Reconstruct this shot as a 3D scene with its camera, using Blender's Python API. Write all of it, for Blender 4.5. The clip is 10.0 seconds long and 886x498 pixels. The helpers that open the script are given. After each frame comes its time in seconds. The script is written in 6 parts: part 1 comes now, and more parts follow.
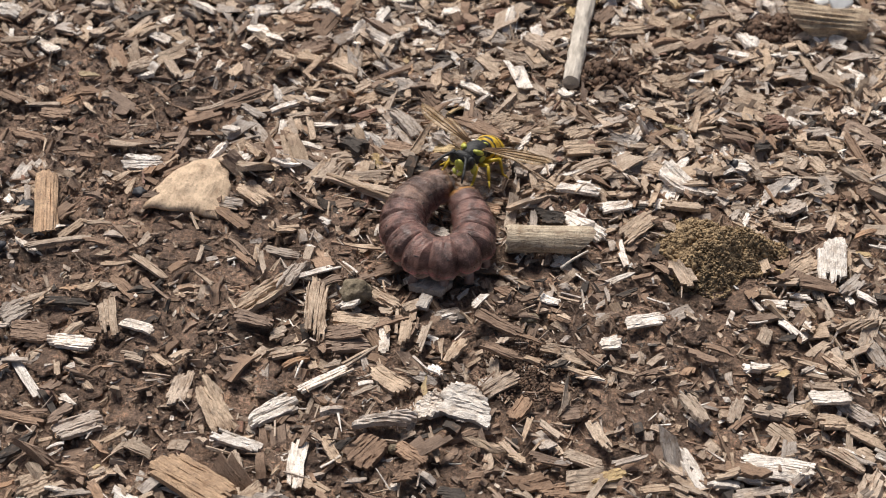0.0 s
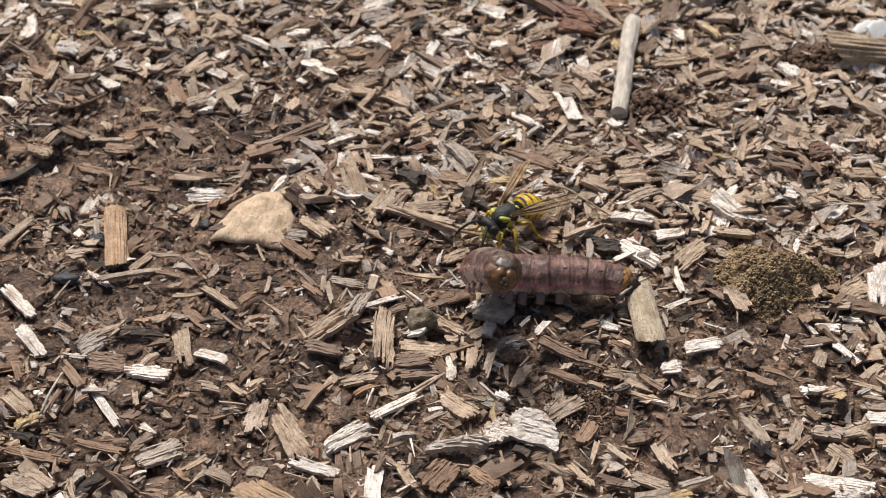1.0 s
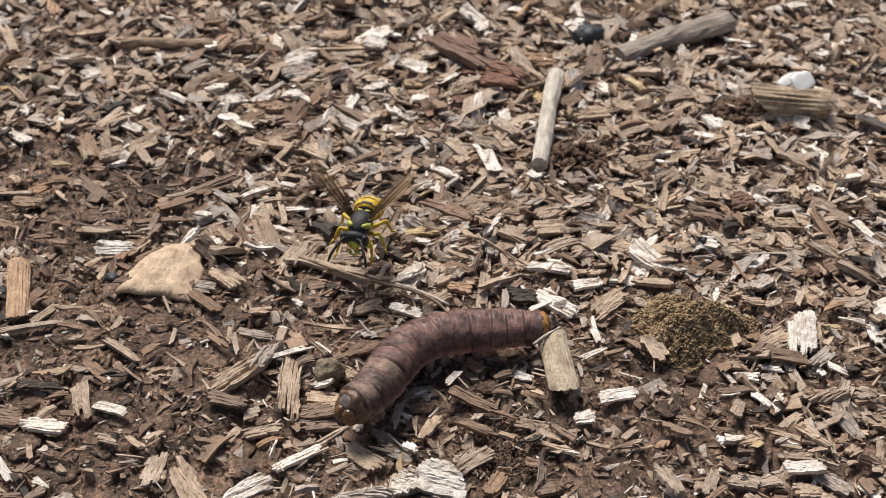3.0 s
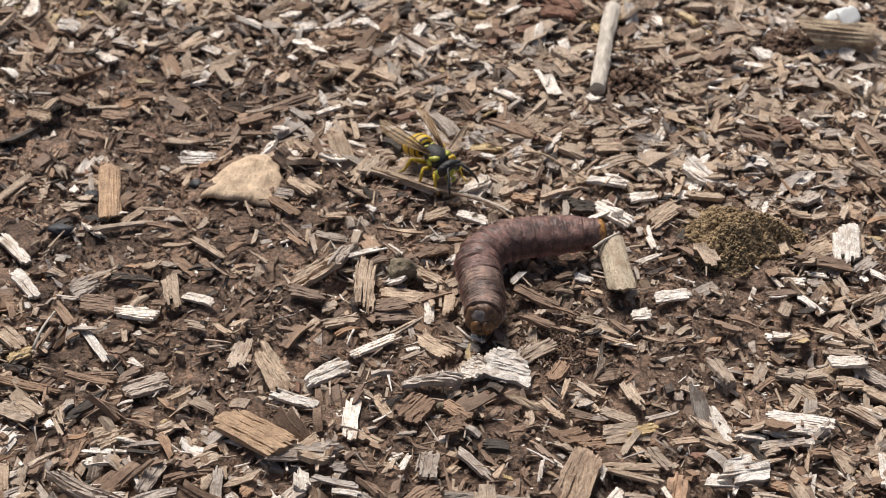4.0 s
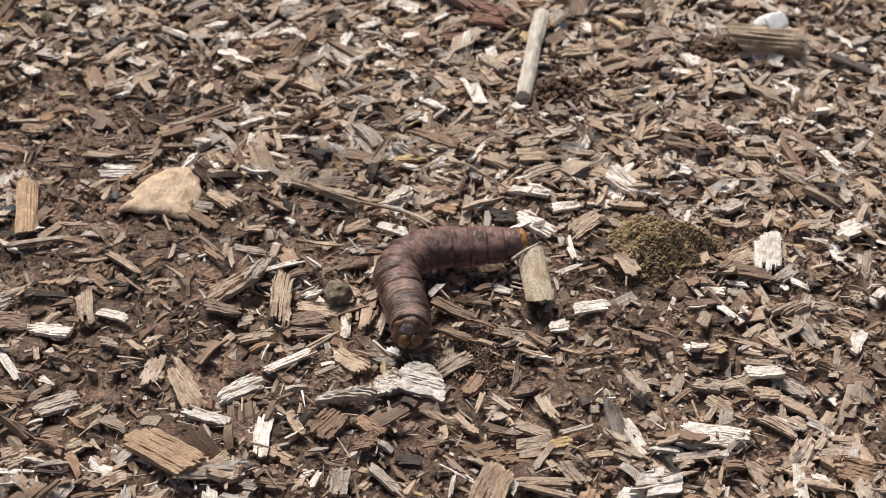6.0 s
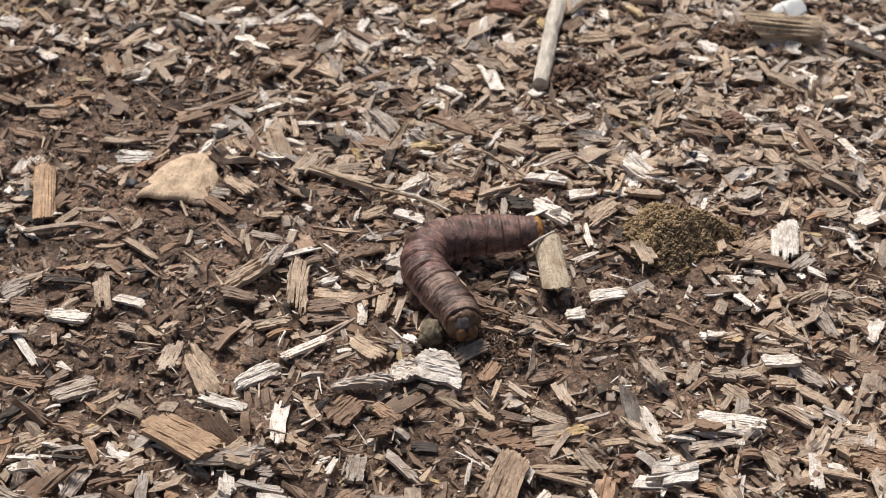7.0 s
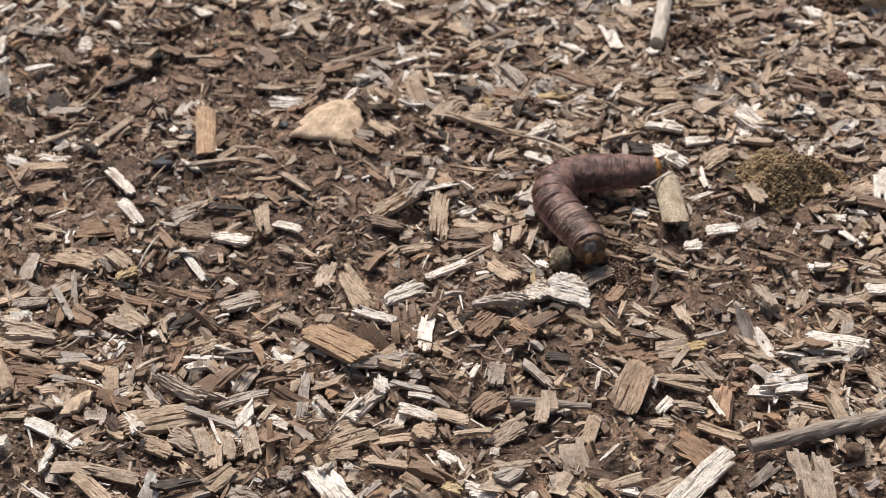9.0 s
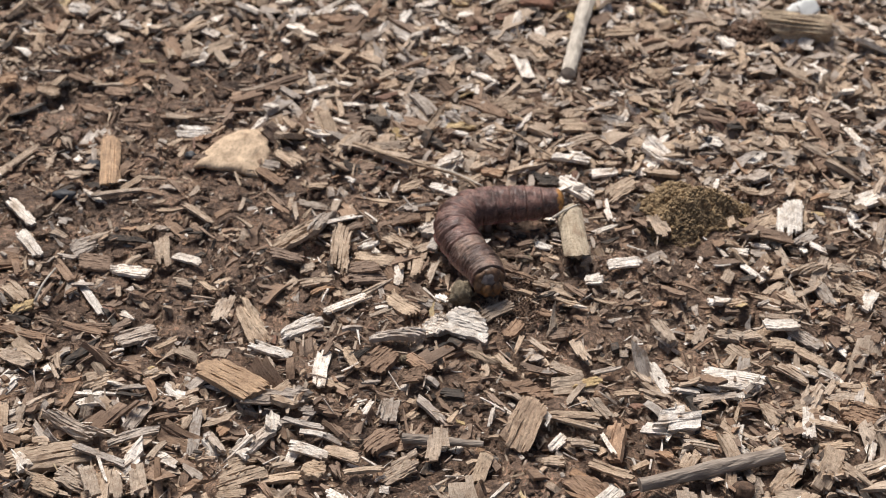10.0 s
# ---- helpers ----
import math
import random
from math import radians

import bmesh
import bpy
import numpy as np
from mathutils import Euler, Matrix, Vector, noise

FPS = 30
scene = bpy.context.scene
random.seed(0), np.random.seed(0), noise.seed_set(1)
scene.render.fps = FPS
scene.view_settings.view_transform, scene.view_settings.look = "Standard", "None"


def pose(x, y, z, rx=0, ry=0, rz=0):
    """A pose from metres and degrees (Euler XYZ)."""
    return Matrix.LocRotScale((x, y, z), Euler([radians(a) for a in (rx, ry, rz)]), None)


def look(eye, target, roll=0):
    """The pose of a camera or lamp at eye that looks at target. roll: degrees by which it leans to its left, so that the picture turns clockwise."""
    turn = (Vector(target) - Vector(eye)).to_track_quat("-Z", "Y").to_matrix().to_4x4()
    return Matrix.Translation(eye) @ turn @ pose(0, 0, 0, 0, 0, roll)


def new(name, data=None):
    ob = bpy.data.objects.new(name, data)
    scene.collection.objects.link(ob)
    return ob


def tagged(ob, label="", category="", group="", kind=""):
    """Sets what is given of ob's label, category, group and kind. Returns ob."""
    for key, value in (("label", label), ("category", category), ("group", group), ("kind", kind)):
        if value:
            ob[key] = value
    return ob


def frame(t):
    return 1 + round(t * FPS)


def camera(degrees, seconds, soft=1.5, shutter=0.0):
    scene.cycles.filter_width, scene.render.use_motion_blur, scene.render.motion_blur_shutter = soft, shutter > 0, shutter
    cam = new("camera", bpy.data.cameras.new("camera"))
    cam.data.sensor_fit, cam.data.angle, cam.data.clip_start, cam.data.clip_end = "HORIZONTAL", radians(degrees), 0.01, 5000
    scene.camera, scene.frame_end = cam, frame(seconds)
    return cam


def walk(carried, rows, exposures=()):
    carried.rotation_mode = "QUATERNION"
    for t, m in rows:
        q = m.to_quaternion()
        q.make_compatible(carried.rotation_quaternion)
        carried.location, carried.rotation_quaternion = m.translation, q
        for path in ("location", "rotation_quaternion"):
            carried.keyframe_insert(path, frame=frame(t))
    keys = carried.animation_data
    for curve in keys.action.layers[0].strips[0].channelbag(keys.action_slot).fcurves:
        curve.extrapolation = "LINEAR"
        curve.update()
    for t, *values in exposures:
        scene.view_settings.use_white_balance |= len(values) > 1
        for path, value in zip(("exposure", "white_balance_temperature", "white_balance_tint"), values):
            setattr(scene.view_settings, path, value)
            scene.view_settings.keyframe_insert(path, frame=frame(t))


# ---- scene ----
MM = 0.001


# ---- camera ----
def held(x, y, z, turn, tilt, lean):
    """A hand-held camera's pose: turn to its right, tilt upwards and lean, in degrees."""
    return pose(x, y, z, 90 + tilt, 0, -turn) @ pose(0, 0, 0, 0, 0, lean)


cam = camera(30, 10.0, soft=0.5, shutter=0.1)
cam.data.dof.use_dof = True
cam.data.dof.focus_distance, cam.data.dof.aperture_fstop = 0.256, 50
walk(cam, [
    (0, held(-0.00234, -0.16642, 0.18431, 0.032, -42.276, 1.411)),
    (0.5, held(-0.00479, -0.16861, 0.18797, 0.071, -41.869, 1.170)),
    (1, held(-0.01336, -0.17121, 0.19079, 0.227, -41.638, 0.895)),
    (1.5, held(-0.00809, -0.16831, 0.18685, 0.648, -41.390, 0.758)),
    (2, held(-0.00938, -0.17083, 0.18389, 1.052, -40.988, 0.692)),
    (2.2, held(-0.00833, -0.16931, 0.18627, 1.005, -40.480, 0.564)),
    (3.3, held(-0.00175, -0.17285, 0.17984, 1.117, -38.224, 1.588)),
    (3.5, held(-0.00540, -0.17893, 0.17969, 0.654, -38.553, 1.509)),
    (4, held(-0.00890, -0.19279, 0.18193, -0.024, -38.996, 1.345)),
    (4.5, held(-0.00528, -0.19437, 0.17846, 0.262, -39.372, 1.526)),
    (5, held(0.00186, -0.19129, 0.17818, 0.942, -39.267, 1.733)),
    (5.5, held(0.00208, -0.18995, 0.18150, 0.898, -39.005, 1.384)),
    (7, held(0.00159, -0.18943, 0.18317, 0.138, -39.598, 1.085)),
    (7.5, held(-0.00257, -0.19869, 0.17768, -1.123, -40.179, 0.837)),
    (8, held(-0.01333, -0.20824, 0.18134, -2.856, -40.363, 0.064)),
    (8.5, held(-0.00926, -0.21579, 0.18658, -3.175, -39.902, -0.036)),
    (9, held(-0.00885, -0.21856, 0.19035, -2.984, -39.465, 0.120)),
    (9.5, held(-0.00351, -0.21613, 0.19333, -2.442, -39.217, 0.665)),
    (10, held(0.00342, -0.21403, 0.19315, -1.646, -39.178, 1.145)),
])

# ---- light ----
world = bpy.data.worlds.new("overcast_sky")
world.use_nodes = True
scene.world = world
sky = world.node_tree.nodes.new("ShaderNodeTexSky")
sky.sky_type, sky.sun_disc = "NISHITA", False
sky.sun_elevation, sky.sun_rotation = radians(58), radians(-25)
sky.air_density, sky.dust_density, sky.ozone_density = 1.0, 4.0, 1.0
world.node_tree.links.new(sky.outputs[0], world.node_tree.nodes["Background"].inputs[0])
world.node_tree.nodes["Background"].inputs[1].default_value = 0.053
sun_data = bpy.data.lights.new("sun", "SUN")
sun_data.energy, sun_data.angle, sun_data.color = 3.3, radians(24), (1.0, 0.955, 0.90)
sun = new("sun", sun_data)
sun.matrix_world = look((-0.25, 0.55, 0.95), (0, 0, 0))
scene.view_settings.exposure = 0.35


# ---- materials ----
def shader(name, rough=0.8, **inputs):
    m = bpy.data.materials.new(name)
    m.use_nodes = True
    nodes, links = m.node_tree.nodes, m.node_tree.links
    b = nodes["Principled BSDF"]
    b.inputs["Roughness"].default_value = rough
    for key, value in inputs.items():
        b.inputs[key.replace("_", " ")].default_value = value
    return m, nodes, links, b


def noise_node(nodes, links, vector, scale, detail=4.0, rough=0.6):
    n = nodes.new("ShaderNodeTexNoise")
    n.inputs["Scale"].default_value, n.inputs["Detail"].default_value, n.inputs["Roughness"].default_value = scale, detail, rough
    if vector is not None:
        links.new(vector, n.inputs["Vector"])
    return n


def ramp(nodes, links, value, *stops):
    r = nodes.new("ShaderNodeValToRGB")
    while len(r.color_ramp.elements) < len(stops):
        r.color_ramp.elements.new(0.5)
    for e, (at, colour) in zip(r.color_ramp.elements, stops):
        e.position, e.color = at, (*colour, 1)
    links.new(value, r.inputs[0])
    return r


def mixed(nodes, links, way, factor, a, b):
    n = nodes.new("ShaderNodeMix")
    n.data_type, n.blend_type = "RGBA", way
    for socket, value in ((n.inputs["Factor"], factor), (n.inputs["A"], a), (n.inputs["B"], b)):
        if hasattr(value, "is_output"):
            links.new(value, socket)
        else:
            socket.default_value = value if isinstance(value, float) else (*value, 1)
    return n.outputs["Result"]


def bump(nodes, links, b, height, strength, distance):
    n = nodes.new("ShaderNodeBump")
    n.inputs["Strength"].default_value, n.inputs["Distance"].default_value = strength, distance
    links.new(height, n.inputs["Height"])
    links.new(n.outputs[0], b.inputs["Normal"])


def wood_material(name="weathered_wood", dirt=0.5, mud=0.42, contrast=1.0):
    """Split wood: the chip's own colour, with soft fibres along it, a few cracks, weathered patches and clinging mud."""
    m, nodes, links, b = shader(name, 0.82)
    tint = nodes.new("ShaderNodeAttribute")
    tint.attribute_name = "tint"
    uv = nodes.new("ShaderNodeUVMap")
    uv.uv_map = "grain"
    place = nodes.new("ShaderNodeNewGeometry")
    sway = noise_node(nodes, links, place.outputs["Position"], 420, 3.0, 0.6)
    bend = nodes.new("ShaderNodeVectorMath")
    bend.operation = "MULTIPLY_ADD"
    bend.inputs[1].default_value = (0.0, 0.0011, 0.0)
    links.new(sway.outputs["Color"], bend.inputs[0])
    links.new(uv.outputs[0], bend.inputs[2])
    stretch = nodes.new("ShaderNodeMapping")
    stretch.inputs["Scale"].default_value = (230, 2300, 1)
    links.new(bend.outputs[0], stretch.inputs[0])
    fibre = noise_node(nodes, links, stretch.outputs[0], 1.0, 6.0, 0.7)
    fine = nodes.new("ShaderNodeMapping")
    fine.inputs["Scale"].default_value = (900, 7000, 1)
    links.new(bend.outputs[0], fine.inputs[0])
    hair = noise_node(nodes, links, fine.outputs[0], 1.0, 4.0, 0.65)
    stain = noise_node(nodes, links, place.outputs["Position"], 330, 6.0, 0.7)
    smear = noise_node(nodes, links, place.outputs["Position"], 560, 8.0, 0.72)
    specks = noise_node(nodes, links, place.outputs["Position"], 2600, 4.0, 0.65)
    lines = ramp(nodes, links, fibre.outputs[0], (0.27, (0.42, 0.35, 0.29)), (0.36, (0.84, 0.81, 0.78)), (0.50, (1.0, 1.0, 1.0)), (0.68, (1.2, 1.2, 1.19)))
    c = mixed(nodes, links, "MULTIPLY", 0.95 * contrast, tint.outputs["Color"], lines.outputs[0])
    hairs = ramp(nodes, links, hair.outputs[0], (0.34, (0.70, 0.67, 0.64)), (0.5, (1, 1, 1)), (0.7, (1.14, 1.14, 1.14)))
    c = mixed(nodes, links, "MULTIPLY", 1.0 * contrast, c, hairs.outputs[0])
    patch = ramp(nodes, links, stain.outputs[0], (0.34, (0.62, 0.52, 0.43)), (0.48, (0.98, 0.96, 0.94)), (0.62, (1.2, 1.2, 1.19)))
    c = mixed(nodes, links, "MULTIPLY", 0.85, c, patch.outputs[0])
    muddy = ramp(nodes, links, smear.outputs[0], (0.52, (0, 0, 0)), (0.62, (mud, mud, mud)))
    c = mixed(nodes, links, "MIX", muddy.outputs[0], c, (0.25, 0.168, 0.118))
    soil_on = ramp(nodes, links, specks.outputs[0], (0.55, (0, 0, 0)), (0.66, (dirt, dirt, dirt)))
    c = mixed(nodes, links, "MIX", soil_on.outputs[0], c, (0.075, 0.052, 0.036))
    links.new(c, b.inputs["Base Color"])
    wet = ramp(nodes, links, stain.outputs[0], (0.36, (0.55, 0.55, 0.55)), (0.52, (0.9, 0.9, 0.9)))
    links.new(wet.outputs[0], b.inputs["Roughness"])
    rise = nodes.new("ShaderNodeMath")
    rise.operation = "MULTIPLY_ADD"
    rise.inputs[1].default_value = 0.9
    links.new(smear.outputs[0], rise.inputs[0])
    links.new(fibre.outputs[0], rise.inputs[2])
    bump(nodes, links, b, rise.outputs[0], 0.65, 0.0006)
    return m


def soil_material(name, dark, light, wet=0.42):
    m, nodes, links, b = shader(name, 0.85)
    place = nodes.new("ShaderNodeNewGeometry")
    big = noise_node(nodes, links, place.outputs["Position"], 75, 6.0, 0.65)
    blot = noise_node(nodes, links, place.outputs["Position"], 420, 6.0, 0.7)
    fine = noise_node(nodes, links, place.outputs["Position"], 1500, 8.0, 0.78)
    c = ramp(nodes, links, big.outputs[0], (0.36, dark), (0.64, light))
    d = ramp(nodes, links, blot.outputs[0], (0.32, (0.45, 0.42, 0.40)), (0.5, (1, 1, 1)), (0.66, (1.5, 1.42, 1.33)))
    c = mixed(nodes, links, "MULTIPLY", 0.9, c.outputs[0], d.outputs[0])
    f = ramp(nodes, links, fine.outputs[0], (0.34, (0.36, 0.33, 0.31)), (0.52, (1, 1, 1)), (0.66, (1.9, 1.8, 1.7)))
    links.new(mixed(nodes, links, "MULTIPLY", 1.0, c, f.outputs[0]), b.inputs["Base Color"])
    w = ramp(nodes, links, blot.outputs[0], (0.40, (wet, wet, wet)), (0.58, (0.9, 0.9, 0.9)))
    links.new(w.outputs[0], b.inputs["Roughness"])
    rise = nodes.new("ShaderNodeMath")
    rise.operation = "MULTIPLY_ADD"
    rise.inputs[1].default_value = 1.2
    links.new(blot.outputs[0], rise.inputs[0])
    links.new(fine.outputs[0], rise.inputs[2])
    bump(nodes, links, b, rise.outputs[0], 1.0, 0.0026)
    return m


def speckled(name, a, b_colour, scale, rough=0.6, depth=0.0003, detail=5.0, along=1.0, **inputs):
    """Two colours in blotches, with fine relief."""
    m, nodes, links, b = shader(name, rough, **inputs)
    at = nodes.new("ShaderNodeTexCoord")
    stretch = nodes.new("ShaderNodeMapping")
    stretch.inputs["Scale"].default_value = (along, 1, 1)
    links.new(at.outputs["Object"], stretch.inputs[0])
    n = noise_node(nodes, links, stretch.outputs[0], scale, detail, 0.65)
    c = ramp(nodes, links, n.outputs[0], (0.36, a), (0.64, b_colour))
    links.new(c.outputs[0], b.inputs["Base Color"])
    bump(nodes, links, b, n.outputs[0], 0.6, depth)
    return m


def skin_material(name, back, line):
    """Caterpillar skin: mauve brown back with dark mottling, a pink line along the flank, paler below."""
    m, nodes, links, b = shader(name, 0.34, Subsurface_Weight=0.08, Subsurface_Scale=0.001, Coat_Weight=0.16, Coat_Roughness=0.25)
    b.inputs["Subsurface Radius"].default_value = (1.0, 0.4, 0.3)
    at = nodes.new("ShaderNodeTexCoord")
    own = nodes.new("ShaderNodeObjectInfo")
    shift = nodes.new("ShaderNodeVectorMath")
    shift.operation = "ADD"
    links.new(at.outputs["Object"], shift.inputs[0])
    links.new(own.outputs["Random"], shift.inputs[1])
    blot = noise_node(nodes, links, shift.outputs[0], 520, 6.0, 0.7)
    fine = noise_node(nodes, links, shift.outputs[0], 5200, 4.0, 0.6)
    xyz = nodes.new("ShaderNodeSeparateXYZ")
    links.new(at.outputs["Object"], xyz.inputs[0])
    wave = nodes.new("ShaderNodeMath")
    wave.operation = "MULTIPLY_ADD"
    wave.inputs[1].default_value = 0.0046
    links.new(blot.outputs[0], wave.inputs[0])
    links.new(xyz.outputs["Z"], wave.inputs[2])
    height = nodes.new("ShaderNodeMapRange")
    height.inputs["From Min"].default_value, height.inputs["From Max"].default_value = -0.0017, 0.0063
    links.new(wave.outputs[0], height.inputs["Value"])
    side = ramp(nodes, links, height.outputs[0], (0.0, (0.72, 0.62, 0.56)), (0.28, (0.70, 0.57, 0.51)), (0.385, (0.56, 0.41, 0.37)), (0.43, line),
                (0.475, (0.36, 0.23, 0.205)), (0.58, (0.12, 0.055, 0.047)), (0.76, tuple(0.72 * v for v in back)), (1.0, back))
    zone = noise_node(nodes, links, shift.outputs[0], 230, 3.0, 0.6)
    zones = ramp(nodes, links, zone.outputs[0], (0.36, (0.46, 0.36, 0.34)), (0.5, (1, 1, 1)), (0.64, (1.3, 1.27, 1.24)))
    mott = ramp(nodes, links, blot.outputs[0], (0.34, (0.30, 0.22, 0.20)), (0.46, (0.82, 0.78, 0.76)), (0.62, (1.4, 1.36, 1.32)))
    c = mixed(nodes, links, "MULTIPLY", 1.0, side.outputs[0], mott.outputs[0])
    c = mixed(nodes, links, "MULTIPLY", 1.0, c, zones.outputs[0])
    dots = ramp(nodes, links, fine.outputs[0], (0.36, (0.45, 0.42, 0.40)), (0.5, (1, 1, 1)))
    c = mixed(nodes, links, "MULTIPLY", 0.8, c, dots.outputs[0])
    across = nodes.new("ShaderNodeMapping")
    across.inputs["Scale"].default_value = (1.0, 0.62, 0.62)
    links.new(shift.outputs[0], across.inputs[0])
    fold = noise_node(nodes, links, across.outputs[0], 1100, 4.0, 0.6)
    creases = ramp(nodes, links, fold.outputs[0], (0.36, (0.30, 0.24, 0.22)), (0.42, (1, 1, 1)), (0.62, (1.12, 1.12, 1.12)))
    c = mixed(nodes, links, "MULTIPLY", 0.15, c, creases.outputs[0])
    pores = noise_node(nodes, links, shift.outputs[0], 2600, 3.0, 0.6)
    freckle = ramp(nodes, links, pores.outputs[0], (0.60, (0, 0, 0)), (0.70, (0.5, 0.5, 0.5)))
    c = mixed(nodes, links, "MIX", freckle.outputs[0], c, (0.42, 0.31, 0.25))
    relief = nodes.new("ShaderNodeMath")
    relief.operation = "MULTIPLY_ADD"
    relief.inputs[1].default_value = 0.8
    links.new(fold.outputs[0], relief.inputs[0])
    links.new(fine.outputs[0], relief.inputs[2])
    links.new(c, b.inputs["Base Color"])
    bump(nodes, links, b, relief.outputs[0], 0.7, 0.00035)
    return m


WOOD = wood_material()
MUDDY = wood_material("muddy_wood", 0.6, 0.65)
BARK = speckled("bark_wood", (0.16, 0.108, 0.072), (0.47, 0.345, 0.235), 750, 0.88, 0.0014, along=0.4)
STICK = speckled("bleached_stick", (0.40, 0.35, 0.29), (0.68, 0.61, 0.52), 700, 0.8, 0.0008, along=0.25)
DRIFT = speckled("grey_driftwood", (0.19, 0.15, 0.12), (0.42, 0.35, 0.29), 800, 0.85, 0.0012, along=0.2)
STONE = speckled("brown_stone", (0.10, 0.078, 0.048), (0.31, 0.25, 0.17), 900, 0.88, 0.0014)
DARKSTONE = speckled("charcoal_stone", (0.022, 0.023, 0.027), (0.055, 0.056, 0.064), 500, 0.6, 0.0003)
WHITE = speckled("white_shell", (0.62, 0.62, 0.60), (0.80, 0.80, 0.78), 250, 0.55, 0.0001)
SOIL = soil_material("damp_soil", (0.14, 0.09, 0.062), (0.66, 0.445, 0.32))
CRUMB = soil_material("soil_crumb", (0.10, 0.065, 0.044), (0.38, 0.255, 0.178), 0.6)
SLABWOOD = wood_material("smooth_bark", 0.4, 0.5, 0.4)
CAST = speckled("granular_soil", (0.11, 0.072, 0.038), (0.46, 0.33, 0.185), 1100, 0.9, 0.0003)
RUST = speckled("rotten_wood_fibre", (0.055, 0.033, 0.022), (0.18, 0.108, 0.07), 800, 0.9, 0.0003)
SKIN = skin_material("caterpillar_skin", (0.225, 0.126, 0.106), (0.72, 0.30, 0.31))
SKIN_FRONT = skin_material("caterpillar_front_skin", (0.238, 0.158, 0.125), (0.45, 0.29, 0.25))
SHIELD = speckled("grey_shield", (0.075, 0.062, 0.058), (0.21, 0.178, 0.172), 600, 0.36, 0.0004)
HEADCASE = speckled("brown_head", (0.02, 0.011, 0.007), (0.24, 0.115, 0.04), 620, 0.3, 0.0001)
RIM = speckled("orange_skin", (0.16, 0.07, 0.025), (0.52, 0.25, 0.065), 1000, 0.4, 0.0003)
RUMP = speckled("dark_rump", (0.018, 0.011, 0.008), (0.10, 0.052, 0.03), 1100, 0.42, 0.0004)
COLLAR = speckled("mottled_collar", (0.045, 0.024, 0.017), (0.21, 0.118, 0.066), 900, 0.42, 0.0003)
PROLEG = speckled("pale_proleg", (0.20, 0.12, 0.10), (0.36, 0.26, 0.225), 900, 0.45, 0.0001)
BLACK = speckled("black_chitin", (0.010, 0.010, 0.011), (0.034, 0.033, 0.032), 2500, 0.55, 0.0003)
YELLOW = speckled("yellow_chitin", (0.42, 0.235, 0.012), (0.80, 0.53, 0.03), 900, 0.5, 0.0003)
LEMON = speckled("lemon_chitin", (0.34, 0.36, 0.05), (0.64, 0.62, 0.12), 900, 0.4, 0.0001)
LEGSKIN = speckled("yellow_leg", (0.48, 0.32, 0.02), (0.66, 0.48, 0.04), 900, 0.45, 0.0001)
VEIN = speckled("wing_vein", (0.10, 0.055, 0.025), (0.20, 0.11, 0.05), 900, 0.5, 0.0001)


def wing_material():
    m, nodes, links, b = shader("wing_membrane", 0.3, Base_Color=(0.42, 0.28, 0.14, 1), Alpha=0.27)
    at = nodes.new("ShaderNodeTexCoord")
    n = noise_node(nodes, links, at.outputs["Object"], 700, 3.0)
    c = ramp(nodes, links, n.outputs[0], (0.3, (0.40, 0.24, 0.10)), (0.7, (0.62, 0.44, 0.24)))
    links.new(c.outputs[0], b.inputs["Base Color"])
    return m


WING = wing_material()

# ---- shapes ----
rng = np.random.default_rng(7)


def lattice(x, y, cell, seed):
    """Smooth value noise in -1..1 over the plan, in millimetres."""
    x, y = np.asarray(x, float) / cell, np.asarray(y, float) / cell
    i, j = np.floor(x).astype(np.int64), np.floor(y).astype(np.int64)
    u, v = x - i, y - j
    u, v = u * u * (3 - 2 * u), v * v * (3 - 2 * v)

    def value(a, b):
        h = (a * 374761393 + b * 668265263 + seed * 974711) & 0xFFFFFFFF
        h = ((h ^ (h >> 13)) * 1274126177) & 0xFFFFFFFF
        return ((h ^ (h >> 16)) & 0xFFFF) / 32767.5 - 1

    low = value(i, j) * (1 - u) + value(i + 1, j) * u
    high = value(i, j + 1) * (1 - u) + value(i + 1, j + 1) * u
    return low * (1 - v) + high * v


def bare(x, y):
    """How bare the soil lies: 1 in the middle of an open patch."""
    x, y = np.asarray(x, float), np.asarray(y, float)
    a = np.exp(-(((x + 52) / 38) ** 2 + ((y - 30) / 26) ** 2) ** 1.4)
    b = 0.95 * np.exp(-((x + 42) / 26) ** 2 - ((y - 10) / 12) ** 2)
    c = 1.05 * np.exp(-((x - 31) / 18) ** 2 - ((y - 21) / 12) ** 2)
    d = 0.8 * np.exp(-((x - 8) / 18) ** 2 - ((y - 18) / 12) ** 2)
    k = 0.6 * np.exp(-((x - 38) / 14) ** 2 - ((y - 2) / 9) ** 2)
    f = 0.75 * np.exp(-((x - 12) / 26) ** 2 - ((y + 30) / 14) ** 2)
    g = 0.95 * np.exp(-((x + 50) / 22) ** 2 - ((y - 2) / 11) ** 2)
    e = 0.95 * np.exp(-((x + 68) / 30) ** 2 - ((y - 66) / 20) ** 2)
    return np.clip(np.maximum.reduce([a, b, c, d, e, f, g, k]) + 0.25 + 0.35 * lattice(x, y, 12, 5) - 0.25 * ((y > 55) & (x > -30)), 0, 1)


